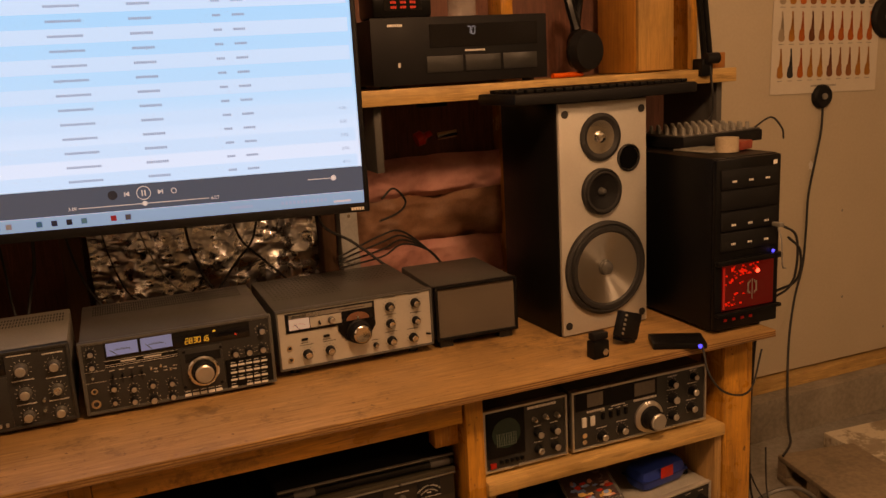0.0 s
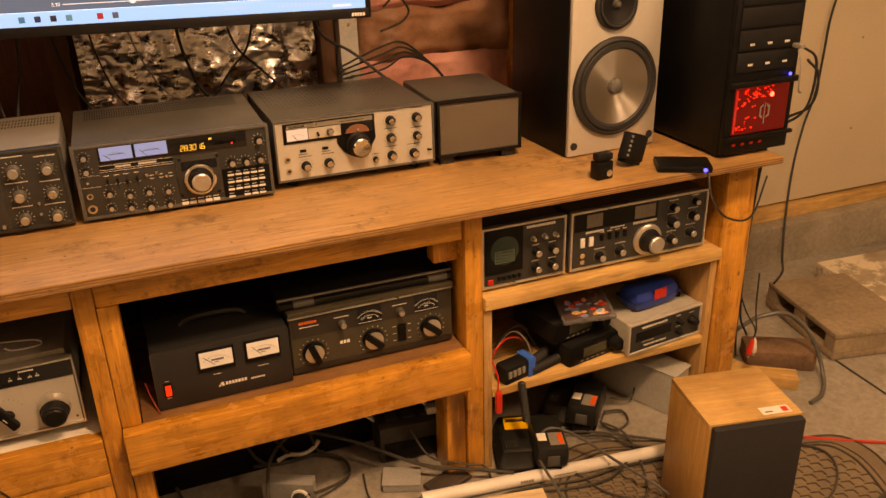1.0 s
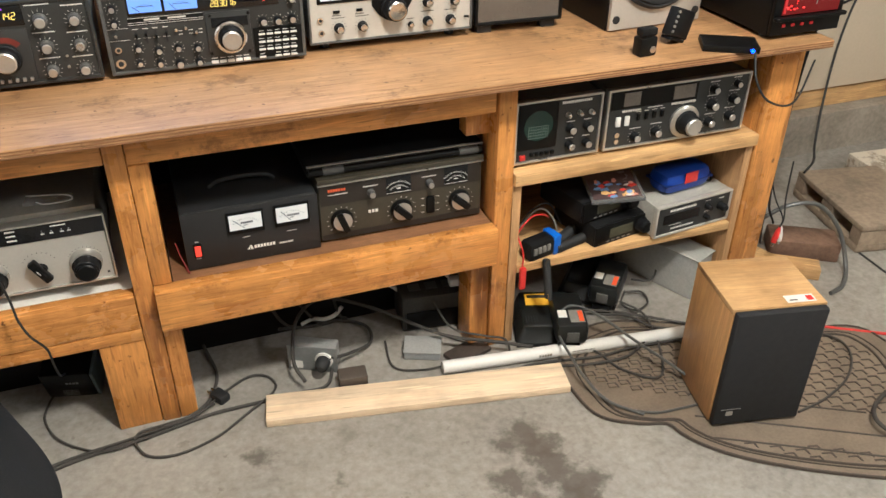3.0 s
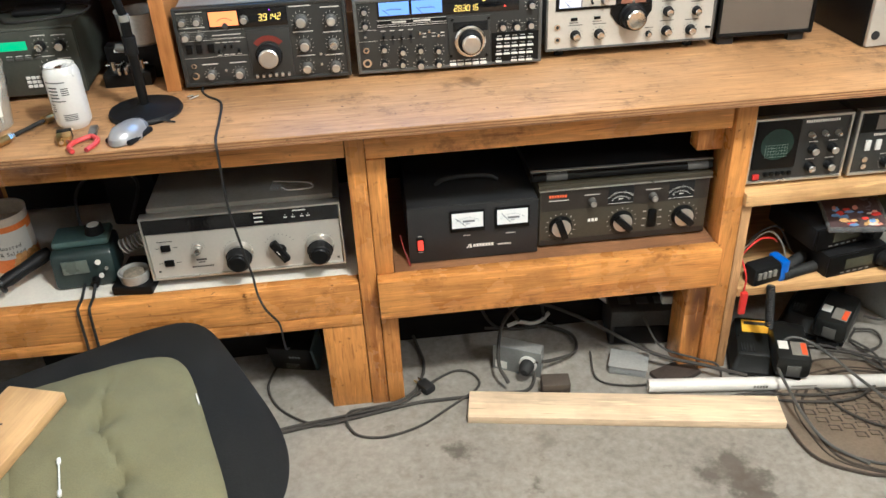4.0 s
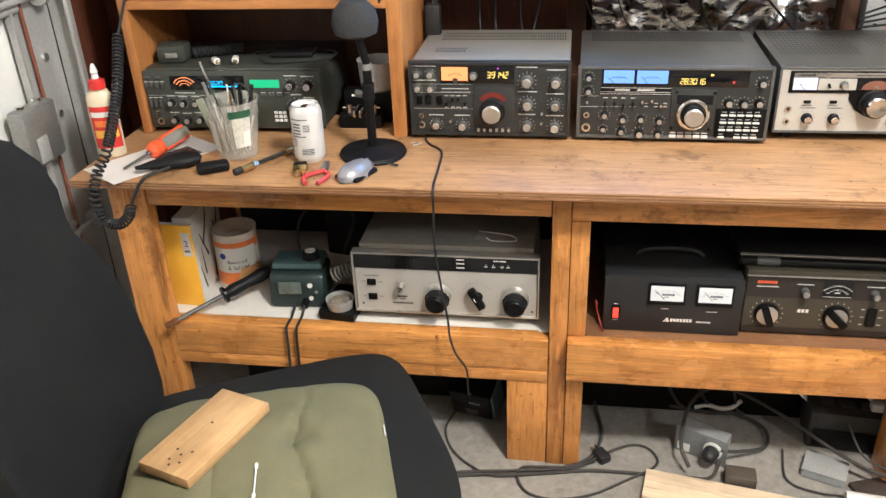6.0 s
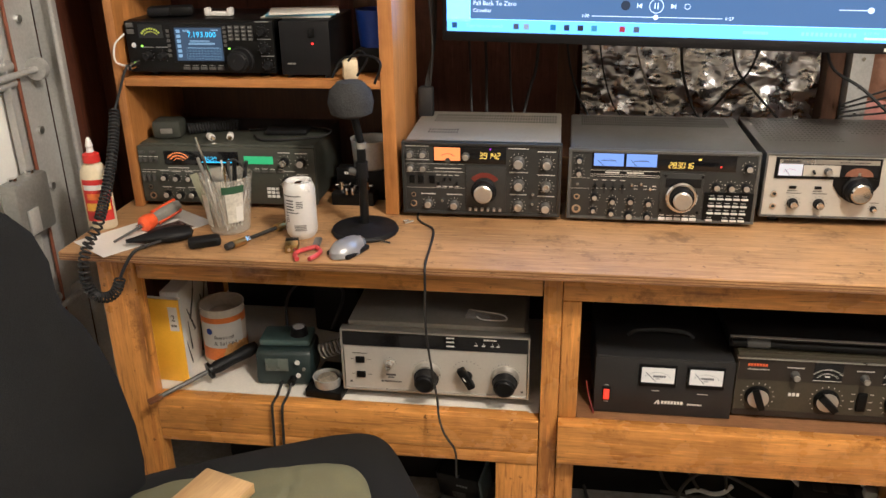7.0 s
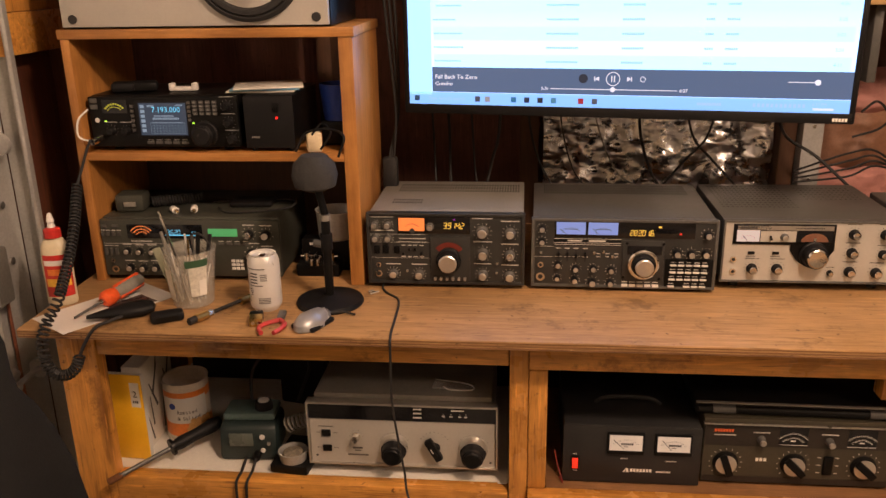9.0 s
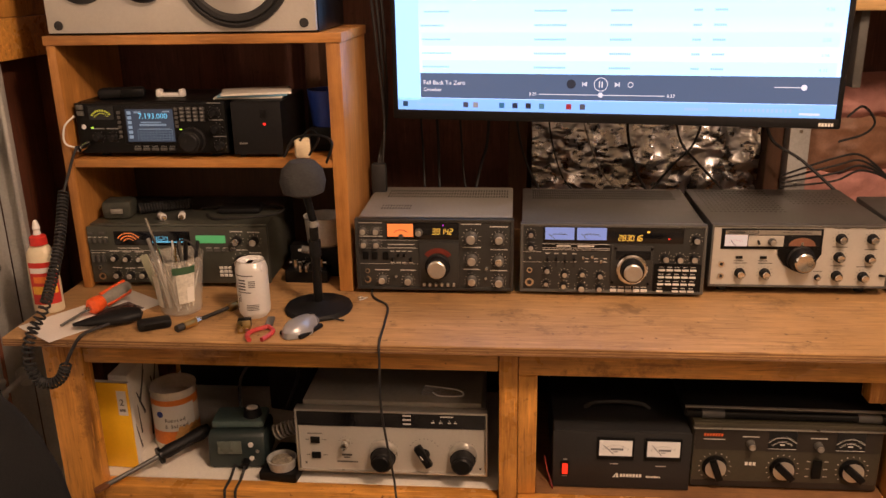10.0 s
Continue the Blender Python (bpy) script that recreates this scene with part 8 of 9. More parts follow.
tub = thing("plastic_tub", "clear plastic tub full of tools and cotton swabs", "tub", pose(-0.765, 0.090, TOPZ))
part("wall", latheM(bmesh.new(), [(0, 0.001), (0.041, 0.001), (0.043, 0.004), (0.0555, 0.118), (0.0575, 0.119), (0.0575, 0.125), (0.0555, 0.125), (0.0545, 0.119), (0.0405, 0.005), (0, 0.004)], 40), clear("milky_plastic", (0.72, 0.68, 0.58), 0.26, 0.2), tub, "milky clear plastic")
LAB = paint("tub_label", (0.62, 0.60, 0.52), 0.4, 0, 0.25, 40)
def cone_band(z0, z1, a0, a1, out=0.0008, n=14):
    bm = bmesh.new()
    rr = lambda z: 0.043 + (z - 0.004) * 0.0125 / 0.114 + out
    q = [radians(a0 + (a1 - a0) * k / n) for k in range(n + 1)]
    for t0, t1 in zip(q, q[1:]):
        bm.faces.new([bm.verts.new((rr(z) * math.sin(t), -rr(z) * math.cos(t), z)) for t, z in ((t0, z0), (t1, z0), (t1, z1), (t0, z1))])
    return bm
part("label", cone_band(0.030, 0.105, 18, 60), LAB, tub)
part("label_print", cone_band(0.032, 0.066, 40, 58, 0.0014), LETTER, tub, "pale printed barcode")
part("label", cone_band(0.020, 0.090, -62, -26), LAB, tub)
part("green_print", cone_band(0.096, 0.112, 12, 62, 0.0014), paint("green_print", (0.03, 0.09, 0.045), 0.4), tub)
random.seed(9)
for k in range(34):
    a = random.uniform(0, 6.28)
    r0, tilt = random.uniform(0.005, 0.03), random.uniform(-0.20, 0.20)
    p0 = Vector((r0 * math.cos(a), r0 * math.sin(a), 0.008))
    p1 = p0 + Vector((tilt * 0.10, random.uniform(-0.12, 0.12) * 0.1, random.uniform(0.07, 0.11)))
    part("cotton_swab", tubeM(bmesh.new(), [p0, p0.lerp(p1, 0.5), p1], 0.0016, 6), WHITEP, tub)
for p0, p1, r2, mm, nm in (((-0.01, 0.01, 0.01), (-0.052, -0.005, 0.205), 0.0028, CHROME, "tweezers"), ((-0.02, 0.0, 0.01), (-0.046, -0.02, 0.165), 0.0035, GREYL, "small_file"), ((0.0, -0.01, 0.01), (0.012, -0.025, 0.15), 0.002, BRASS, "brush_handle"), ((0.0, 0.01, 0.01), (-0.004, 0.0, 0.155), 0.0022, WHITEP, "stick"), ((0.01, 0.0, 0.01), (0.03, -0.012, 0.16), 0.0045, BLACKM, "marker"), ((0.015, 0.01, 0.01), (0.045, 0.015, 0.15), 0.004, RUBBER, "probe"), ((0.015, -0.005, 0.01), (0.02, -0.02, 0.158), 0.003, GREYM, "hex_key")):
    part(nm, tubeM(bmesh.new(), [Vector(p0), Vector(p0).lerp(Vector(p1), 0.6), Vector(p1)], r2, 8), mm, tub)
part("card", bx(-0.010, -0.001, 0.06, 0.008, 0.001, 0.140, 0.0004), paint("green_card", (0.28, 0.29, 0.20), 0.5), tub, "", pose(-0.012, -0.03, 0, 0, -18, 0))
part("wire_loop", ln([(0.02, 0, 0.08), (0.01, -0.01, 0.145), (0.03, -0.01, 0.160), (0.048, -0.005, 0.135), (0.045, 0.0, 0.10)], 0.0022, 6), RUBBER, tub)

fl = thing("usb_receiver", "small black rounded gadget lying on the bench", "gadget", pose(-0.784, -0.008, TOPZ, 0, 0, 28))
part("body", bx(-0.033, -0.017, 0, 0.033, 0.017, 0.020, 0.007), BLACKM, fl)
part("face", bx(-0.022, -0.0178, 0.006, 0.022, -0.0171, 0.015), BLACK, fl)
ac = thing("coax_adapter", "gold coaxial adapter with a short black tail", "coax adapter", pose(-0.707, 0.004, TOPZ + 0.009, 0, 0, 60))
part("body", cy((-0.025, 0, 0), (1, 0, 0), 0.0085, 0.03, 18), BRASS, ac)
part("nut", cy((0.005, 0, 0), (1, 0, 0), 0.0075, 0.012, 6), CHROME, ac)
part("tail", cy((0.017, 0, 0), (1, 0, 0), 0.004, 0.075, 12), RUBBER, ac)
part("connector", cy((0.092, 0, 0), (1, 0, 0), 0.0085, 0.020, 18), BRASS, ac)
part("threads", cy((0.1125, 0, 0), (1, 0, 0), 0.0068, 0.010, 16), BRASS, ac)
part("end_sleeve", cy((-0.042, 0, 0), (1, 0, 0), 0.0072, 0.0165, 16), RUBBER, ac)

ALU = paint("white_can_enamel", (0.74, 0.73, 0.70), 0.30, 0.25, 0.05)
dc = thing("drink_can", "silver-white drink can with grey print, opened", "drink can", pose(-0.598, 0.070, TOPZ))
part("body", latheM(bmesh.new(), [(0, 0.004), (0.022, 0.002), (0.025, 0), (0.032, 0.010), (0.033, 0.016), (0.033, 0.105), (0.031, 0.113), (0.027, 0.121), (0.0275, 0.123), (0.0255, 0.1225), (0.0245, 0.117), (0, 0.117)], 40), ALU, dc)
def canband(z0, z1, a0, a1):
    return band(0.0333, z0, z1, a0, a1, 10)
for z0, z1, a0, a1 in ((0.066, 0.092, -40, -8), (0.060, 0.064, -44, 10), (0.072, 0.088, 2, 26), (0.040, 0.056, -46, -30), (0.022, 0.036, -10, 34), (0.096, 0.100, -50, 20)):
    if z1 - z0 > 0.009:
        for k in range(4):
            zz = z0 + (z1 - z0) * k / 4
            part("print_bar", canband(zz, zz + (z1 - z0) * 0.12, a0, a1), GREYM, dc)
    else:
        part("print_bar", canband(z0, z0 + 0.0022, a0, a1), GREYM, dc)
part("pull_tab", bx(-0.006, -0.012, 0.1175, 0.006, 0.008, 0.1195, 0.0008), CHROME, dc)
part("opening", bx(-0.008, -0.022, 0.1172, 0.008, -0.012, 0.1176), RUBBER, dc)

bt2 = thing("battery", "small gold and black square battery lying on the bench", "battery", pose(-0.598, -0.008, TOPZ, 0, 0, 14))
part("body", bx(-0.012, -0.022, 0, 0.014, 0.022, 0.017, 0.002), BRASS, bt2)
part("band", bx(-0.0125, 0.004, -0.0, 0.0145, 0.0225, 0.0176, 0.002), BLACK, bt2)
for x in (-0.004, 0.007):
    part("terminal", cy((x, -0.022, 0.0085), (0, -1, 0), 0.0042, 0.003, 12), CHROME, bt2)
wp = thing("pliers", "small pliers with red dipped handles", "pliers", pose(-0.546, -0.024, TOPZ + 0.006, 0, 0, 8))
part("handle", ln([(0.0, 0.02, 0), (-0.028, 0.0, 0), (-0.036, -0.022, 0), (-0.028, -0.044, 0)], 0.0048), paint("red_grip", (0.50, 0.05, 0.045), 0.4), wp)
part("handle", ln([(0.0, 0.02, 0), (0.012, -0.002, 0), (0.008, -0.024, 0), (-0.004, -0.045, 0)], 0.0048), MATS["red_grip"], wp)
part("jaw", bx(-0.007, 0.018, -0.004, 0.008, 0.062, 0.005, 0.002), GREYM, wp)
ms = thing("computer_mouse", "silver-grey wireless computer mouse", "mouse", pose(-0.479, -0.012, TOPZ, 0, 0, -24))
bm = latheM(bmesh.new(), [(0, 0.030), (0.012, 0.029), (0.022, 0.024), (0.028, 0.014), (0.029, 0.003), (0.027, 0)], 28)
for vv in bm.verts:
    vv.co.y *= 1.75
    vv.co.x *= 1.0 - 0.12 * (vv.co.y > 0)
part("shell", bm, paint("silver_plastic", (0.34, 0.34, 0.35), 0.28, 0.4, 0.05), ms)
part("side_band", bx(-0.0285, -0.036, 0.0, 0.0285, 0.036, 0.010, 0.004), BLACKM, ms)
part("wheel", cy((-0.003, 0.030, 0.020), (1, 0, 0), 0.008, 0.006, 16), BLACK, ms)
part("cord_stub", ln([(0.0, 0.05, 0.008), (0.02, 0.07, 0.006), (0.05, 0.075, 0.004)], 0.002, 6), RUBBER, ms)

mst = thing("microphone_stand", "black desk microphone stand with round foam-covered head", "microphone stand", pose(-0.470, 0.105, TOPZ))
part("base", latheM(bmesh.new(), [(0, 0), (0.070, 0), (0.072, 0.004), (0.069, 0.011), (0.020, 0.015), (0.012, 0.020), (0, 0.020)], 44), BLACKM, mst)
part("pole", cy((0, 0, 0.0195), (0, 0, 1), 0.0095, 0.165, 18), BLACK, mst)
part("clutch", cy((0, 0, 0.120), (0, 0, 1), 0.0125, 0.035, 18), BLACKM, mst)
part("clutch_screw", cy((-0.012, 0, 0.132), (-1, 0, 0.2), 0.008, 0.016, 14), GREYM, mst)
part("ring", cy((0, 0, 0.184), (0, 0, 1), 0.0105, 0.012, 18), GREYL, mst)
part("mount", cy((0, 0, 0.196), (-0.2, 0, 1), 0.008, 0.06, 16), BLACK, mst)
part("foam_head", latheM(bmesh.new(), [(0, 0.234), (0.022, 0.237), (0.042, 0.246), (0.047, 0.268), (0.042, 0.292), (0.026, 0.309), (0, 0.314)], 32), paint("grey_foam", (0.030, 0.030, 0.030), 0.95, 0, 0.35, 30, 220, 0.8), mst, "dark grey foam windscreen", pose(-0.016, 0.0, 0.012))
part("cradle", ln([(0.040, 0.02, 0.30), (0.052, 0.03, 0.34), (0.02, 0.05, 0.352), (-0.03, 0.05, 0.345), (-0.05, 0.03, 0.31)], 0.0028), BLACK, mst, "", pose(-0.010, 0, 0.012))
part("cradle", ln([(0.0, 0.04, 0.312), (0.02, 0.05, 0.345), (0.0, 0.06, 0.362), (-0.02, 0.05, 0.34)], 0.0024), BLACK, mst, "", pose(-0.010, 0, 0.012))
for x, y in ((-0.392, 0.152), (-0.386, 0.160), (-0.398, 0.165)):
    single("screw", cy((0, 0, 0), (1, 0.4, 0.1), 0.0025, 0.012, 8), CHROME, "small loose screw on the bench", "screw", pose(x, y, TOPZ + 0.003), "loose screws")
single("cord", ln([(-0.372, 0.215, 0.742), (-0.370, 0.190, 0.738), (-0.355, 0.160, 0.738), (-0.325, 0.120, 0.738), (-0.318, 0.03, 0.738), (-0.314, -0.064, 0.738), (-0.314, -0.074, 0.70), (-0.316, -0.066, 0.60), (-0.310, -0.045, 0.50), (-0.300, -0.04, 0.42), (-0.295, -0.05, 0.38), (-0.282, -0.06, 0.345), (-0.262, -0.05, 0.30), (-0.262, -0.03, 0.24), (-0.27, 0.04, 0.16), (-0.275, 0.12, 0.10)], 0.0024, 6), RUBBER, "thin black cord hanging over the bench edge", "cord")

# ---- chair ----
CHF = paint("charcoal_seat_fabric", (0.0135, 0.0135, 0.0125), 0.95, 0, 0.35, 10, 420, 0.7, gloss=0.2)
ch = thing("office_chair", "charcoal fabric office chair turned beside the bench", "chair", pose(-0.53, -0.455, 0.0, 0, 0, 12))
def pillow(w, d, h, nx=28, ny=28, p=4.0, puff=0.5, dim=0.0, p_far=0.0):
    """A cushion: flat below, domed above, with a rounded outline."""
    bm = bmesh.new()
    top, bot = {}, {}
    for j in range(ny + 1):
        for i in range(nx + 1):
            u, v = 2 * i / nx - 1, 2 * j / ny - 1
            k = max(abs(u), abs(v))
            q = p_far if p_far and v > 0 else p
            nrm = (abs(u) ** q + abs(v) ** q) ** (1 / q)
            s = k / nrm if nrm > 1e-6 else 1.0
            x, y = u * s * w / 2, v * s * d / 2
            e = max(0.0, 1 - k ** 3)
            z = h * (0.5 + 0.5 * e ** 0.5 * (puff + (1 - puff) * math.cos(u * 1.2) * math.cos(v * 1.2)))
            if dim:
                z -= dim * sum(math.exp(-((u - a) ** 2 + (v - b2) ** 2) / 0.012) for a in (-0.33, 0.33) for b2 in (-0.33, 0.33))
                z += 0.004 * noise.noise(Vector((x * 22, y * 22, 3)))
                z -= 0.005 * (1.6 * math.exp(-((u - 0.33 + 0.05 * math.sin(6 * v)) / 0.028) ** 2) + math.exp(-((u + 0.33) / 0.035) ** 2)) * e
            top[i, j] = bm.verts.new((x, y, z))
            bot[i, j] = top[i, j] if i in (0, nx) or j in (0, ny) else bm.verts.new((x * 0.97, y * 0.97, h * 0.5 * k ** 4))
    for j in range(ny):
        for i in range(nx):
            bm.faces.new((top[i, j], top[i + 1, j], top[i + 1, j + 1], top[i, j + 1]))
            bm.faces.new((bot[i, j + 1], bot[i + 1, j + 1], bot[i + 1, j], bot[i, j]))
    return bm
part("seat", pillow(0.56, 0.608, 0.115, p=2.7, p_far=7.0), CHF, ch, "", pose(0.005, -0.068, 0.345, 0, 0, 15))
bkm = bmesh.new()
rings = []
for z, hw2, th, xx in ((-0.13, 0.19, 0.035, 0.004), (-0.10, 0.225, 0.055, 0.003), (-0.04, 0.240, 0.060, 0.0), (0.03, 0.246, 0.06, 0.0), (0.10, 0.250, 0.06, -0.008), (0.20, 0.247, 0.06, -0.02), (0.27, 0.240, 0.055, -0.032), (0.32, 0.231, 0.05, -0.042), (0.355, 0.219, 0.048, -0.05), (0.385, 0.219, 0.053, -0.057), (0.43, 0.225, 0.058, -0.066), (0.48, 0.222, 0.056, -0.078), (0.52, 0.203, 0.050, -0.088), (0.55, 0.165, 0.042, -0.094), (0.570, 0.10, 0.03, -0.098), (0.577, 0.03, 0.012, -0.10)):
    rings.append([bkm.verts.new((xx + th * math.copysign(abs(math.cos(t)) ** 0.7, math.cos(t)) + 0.10 * (abs(math.sin(t)) * hw2) ** 2 / 0.06, hw2 * math.copysign(abs(math.sin(t)) ** 0.8, math.sin(t)), z)) for t in [2 * math.pi * k / 36 for k in range(36)]])
for a, b2 in zip(rings, rings[1:]):
    for k in range(36):
        bkm.faces.new((a[k], a[(k + 1) % 36], b2[(k + 1) % 36], b2[k]))
bkm.faces.new(rings[0][::-1]), bkm.faces.new(rings[-1])
part("backrest", bkm, CHF, ch, "charcoal backrest with headrest bulge", pose(-0.345, -0.110, 0.44))
part("gas_column", cy((0.0, 0.0, 0.10), (0, 0, 1), 0.026, 0.24, 20), BLACK, ch)
part("seat_plate", bx(-0.12, -0.12, 0.335, 0.12, 0.12, 0.350, 0.004), BLACK, ch)
part("back_bar", ln([(-0.08, 0, 0.342), (-0.33, -0.06, 0.342), (-0.40, -0.11, 0.40), (-0.412, -0.11, 0.56)], 0.016), BLACK, ch)
for k in range(5):
    a = 2 * math.pi * k / 5
    part("base_leg", ln([(0.02 * math.cos(a), 0.02 * math.sin(a), 0.12), (0.15 * math.cos(a), 0.15 * math.sin(a), 0.105), (0.29 * math.cos(a), 0.29 * math.sin(a), 0.068)], 0.016), BLACK, ch)
    part("caster", cy((0.29 * math.cos(a) - 0.02 * math.sin(a), 0.29 * math.sin(a) + 0.02 * math.cos(a), 0.028), (math.sin(a), -math.cos(a), 0), 0.0275, 0.04, 18), BLACKM, ch)
OLIVE = paint("olive_cotton", (0.150, 0.140, 0.070), 0.9, 0, 0.2, 7, 500, 0.4)
cu = thing("seat_cushion", "olive green tufted seat cushion on the chair", "cushion", pose(-0.515, -0.604, 0.438, 0, 0, 18))
part("pad", pillow(0.415, 0.46, 0.064, 56, 56, 6.0, 0.55, 0.016), OLIVE, cu)
part("care_tag", bx(0.2040, 0.060, 0.018, 0.2060, 0.085, 0.040), WHITEP, cu, "white care tag", pose(0, 0, 0, 0, 0, 0))
for x, y in ((-0.076, -0.079), (0.076, 0.079), (0.076, -0.079), (-0.076, 0.079)):
    part("tuft_button", cy((x, y, 0.037), (0, 0, 1), 0.005, 0.004, 12), MATS["olive_cotton"], cu)
wb = thing("wood_block", "pine board offcut with drilled holes on the cushion", "offcut", pose(-0.615, -0.550, 0.4985, 0, 0, 72))
part("board", bx(-0.10, -0.049, 0, 0.10, 0.049, 0.019, 0.002), wood("fresh_pine", (0.62, 0.40, 0.17), (0.48, 0.28, 0.10), "x", 16, 0.55), wb)
for x, y in ((-0.075, -0.012), (-0.075, 0.008), (-0.060, -0.002), (-0.048, -0.014), (-0.052, 0.012), (-0.085, -0.0), (0.020, 0.004)):
    part("hole", cached(("hole", 1), lambda: cy((0, 0, 0.0191), (0, 0, 1), 0.0024, 0.0004, 12), DARKSTUD), DARKSTUD, wb, "", pose(x, y, 0))
sw2 = thing("cotton_swab", "white cotton swab lying on the cushion", "cotton swab", pose(-0.504, -0.637, 0.5045, 0, 0, -74))
part("stick", cy((-0.032, 0, 0), (1, 0, 0), 0.0014, 0.064, 8), WHITEP, sw2)
for s in (-1, 1):
    part("tip", latheM(bmesh.new(), [(0, -0.008), (0.003, -0.005), (0.003, 0.004), (0, 0.008)], 10, pose(s * 0.032, 0, 0, 0, 90, 0)), WHITEP, sw2)

# ---- garage door side ----
JAMB = wood("red_brown_jamb", (0.135, 0.042, 0.018), (0.07, 0.022, 0.010), "z", 12, 0.6, 0, 0.35)
tagged(single("door_jamb", bx(-1.26, 0.235, 0.0, -1.215, 0.629, 2.6), JAMB, "red-brown stained board beside the garage door", "jamb"), kind="structure")
tagged(single("door_jamb_edge", bx(-1.214, 0.45, 0.0, -1.165, 0.629, 2.6, 0.003), JAMB, "red-brown stained corner post", "jamb"), kind="structure")
bmx = thing("wall_block", "pine block bridging the corner beside the bookcase", "timber", pose(0, 0, 0))
part("beam", bx(-1.2145, 0.20, 1.245, -1.165, 0.4495, 1.335, 0.003), STUD_X, bmx)
part("beam", bx(-1.2145, 0.20, 1.3355, -1.165, 0.4495, 1.50, 0.003), STUD_Z, bmx)
trk = thing("door_track", "galvanised garage door track with bracket and rollers", "door track")
part("rail_flange", bx(-1.160, 0.200, 0.0, -1.155, 0.216, 2.3, 0.001), GALV, trk)
part("rail_web", bx(-1.210, 0.214, 0.0, -1.160, 0.218, 2.3), GALV, trk)
part("rail_lip", cy((-1.157, 0.196, 0.0), (0, 0, 1), 0.006, 2.3, 12), GALV, trk)
part("angle_plate", bx(-1.216, 0.085, 0.0, -1.212, 0.212, 2.3), GALV, trk)
part("angle_flange", bx(-1.212, 0.060, 0.0, -1.196, 0.066, 2.3), GALV, trk)
for z in (0.80, 0.93, 1.17, 1.42):
    part("bolt", cached(("bolt", 5), lambda: cy((0, 0, 0), (1, 0, 0), 0.009, 0.007, 8, None), CHROME), CHROME, trk, "", pose(-1.212, 0.155, z))
for z in (0.88, 1.0):
    part("slot", cached(("slot", 9), lambda: bx(-0.0005, -0.006, -0.018, 0.0005, 0.006, 0.018), RUBBER), RUBBER, trk, "", pose(-1.2112, 0.115, z))
DOORWHITE = paint("door_enamel", (0.86, 0.85, 0.80), 0.45, 0, 0.05)
gd = thing("garage_door", "white panelled garage door with steel hinges", "garage door")
for z0, z1 in ((0.01, 0.53), (0.54, 1.06), (1.07, 1.59), (1.60, 2.12)):
    part("panel", bx(-1.27, -3.2, z0, -1.225, 0.098, z1, 0.004), DOORWHITE, gd, "white painted door section")
    part("end_stile", bx(-1.2245, 0.075, z0, -1.2215, 0.115, z1, 0.001), GALV, gd, "galvanised end stile")
for z in (0.535, 1.065):
    hg = part("hinge", bx(-1.221, -0.055, z - 0.06, -1.214, 0.04, z + 0.06, 0.004), GALV, gd, "steel hinge")
    for dz in (-0.016, 0.018):
        part("knuckle", cy((-1.206, -0.04, z + dz), (0, 1, 0), 0.011, 0.13, 16), GALV, hg)
    part("roller_stem", cy((-1.190, -0.03, z), (0, 1, 0.0), 0.007, 0.215, 14), GALV, hg)
    part("roller", cy((-1.190, 0.150, z), (0, 1, 0), 0.024, 0.016, 24), GALV, hg)
bk = thing("door_bracket", "grey steel corner bracket on the garage door", "bracket")
part("plate", bx(-1.205, -0.035, 0.735, -1.165, 0.085, 0.862, 0.008), paint("dull_zinc", (0.30, 0.30, 0.28), 0.5, 0.6, 0.2), bk)
part("rib", bx(-1.164, -0.015, 0.745, -1.158, 0.02, 0.80, 0.002), GALV, bk)
part("mount", bx(-1.2205, 0.0, 0.75, -1.2052, 0.05, 0.84), GALV, bk)
for y in (-0.01, 0.05):
    part("bolt", cy((-1.185, y, 0.862), (0, 0, 1), 0.009, 0.008, 6), CHROME, bk)
single("door_cable", ln([(-1.205, 0.10, 0.2), (-1.203, 0.105, 0.8), (-1.203, 0.102, 1.3), (-1.203, 0.105, 2.2)], 0.004, 8), paint("orange_strip", (0.20, 0.065, 0.03), 0.6), "orange plastic strip beside the door track", "strip")

# ---- computer and things at the end of the bench ----
pc = thing("desktop_computer", "black tower computer with red-lit front vent", "computer", pose(1.366, -0.028, 0.7355))
part("case", bx(0.0, 0.012, 0.008, 0.195, 0.42, 0.428, 0.003), BLACK, pc)
f = part("front_panel", bx(0.0, -0.002, 0.010, 0.195, 0.0115, 0.426, 0.004), BLACK, pc)
for z in (0.355, 0.305, 0.255, 0.205):
    part("drive_cover", bx(0.012, -0.006, z, 0.183, -0.0025, z + 0.045, 0.002), BLACKM, f)
part("brow", bx(-0.002, -0.016, 0.172, 0.197, -0.003, 0.186, 0.003), BLACK, f)
part("brow", bx(-0.002, -0.016, 0.046, 0.197, -0.003, 0.056, 0.003), BLACK, f)
vent = part("lit_vent", bx(0.02, -0.004, 0.058, 0.178, -0.0025, 0.170), glow("red_lit_mesh", (0.16, 0.003, 0.002), 1.0, (0.02, 0.004, 0.004)), f, "vent glowing red from inside")
random.seed(31)
for k in range(70):
    x, z = 0.026 + 0.10 * random.random(), random.choice((0.062, 0.068, 0.078, 0.150, 0.157, 0.140, 0.128, 0.118, 0.105, 0.092)) + 0.009 * random.random()
    if abs(x - 0.11) < 0.026 and z < 0.14:
        continue
    s = random.uniform(0.0022, 0.0065)
    part("red_lamp", bx(x, -0.0052, z, x + s, -0.0042, z + s * 0.6), G_RED, vent)
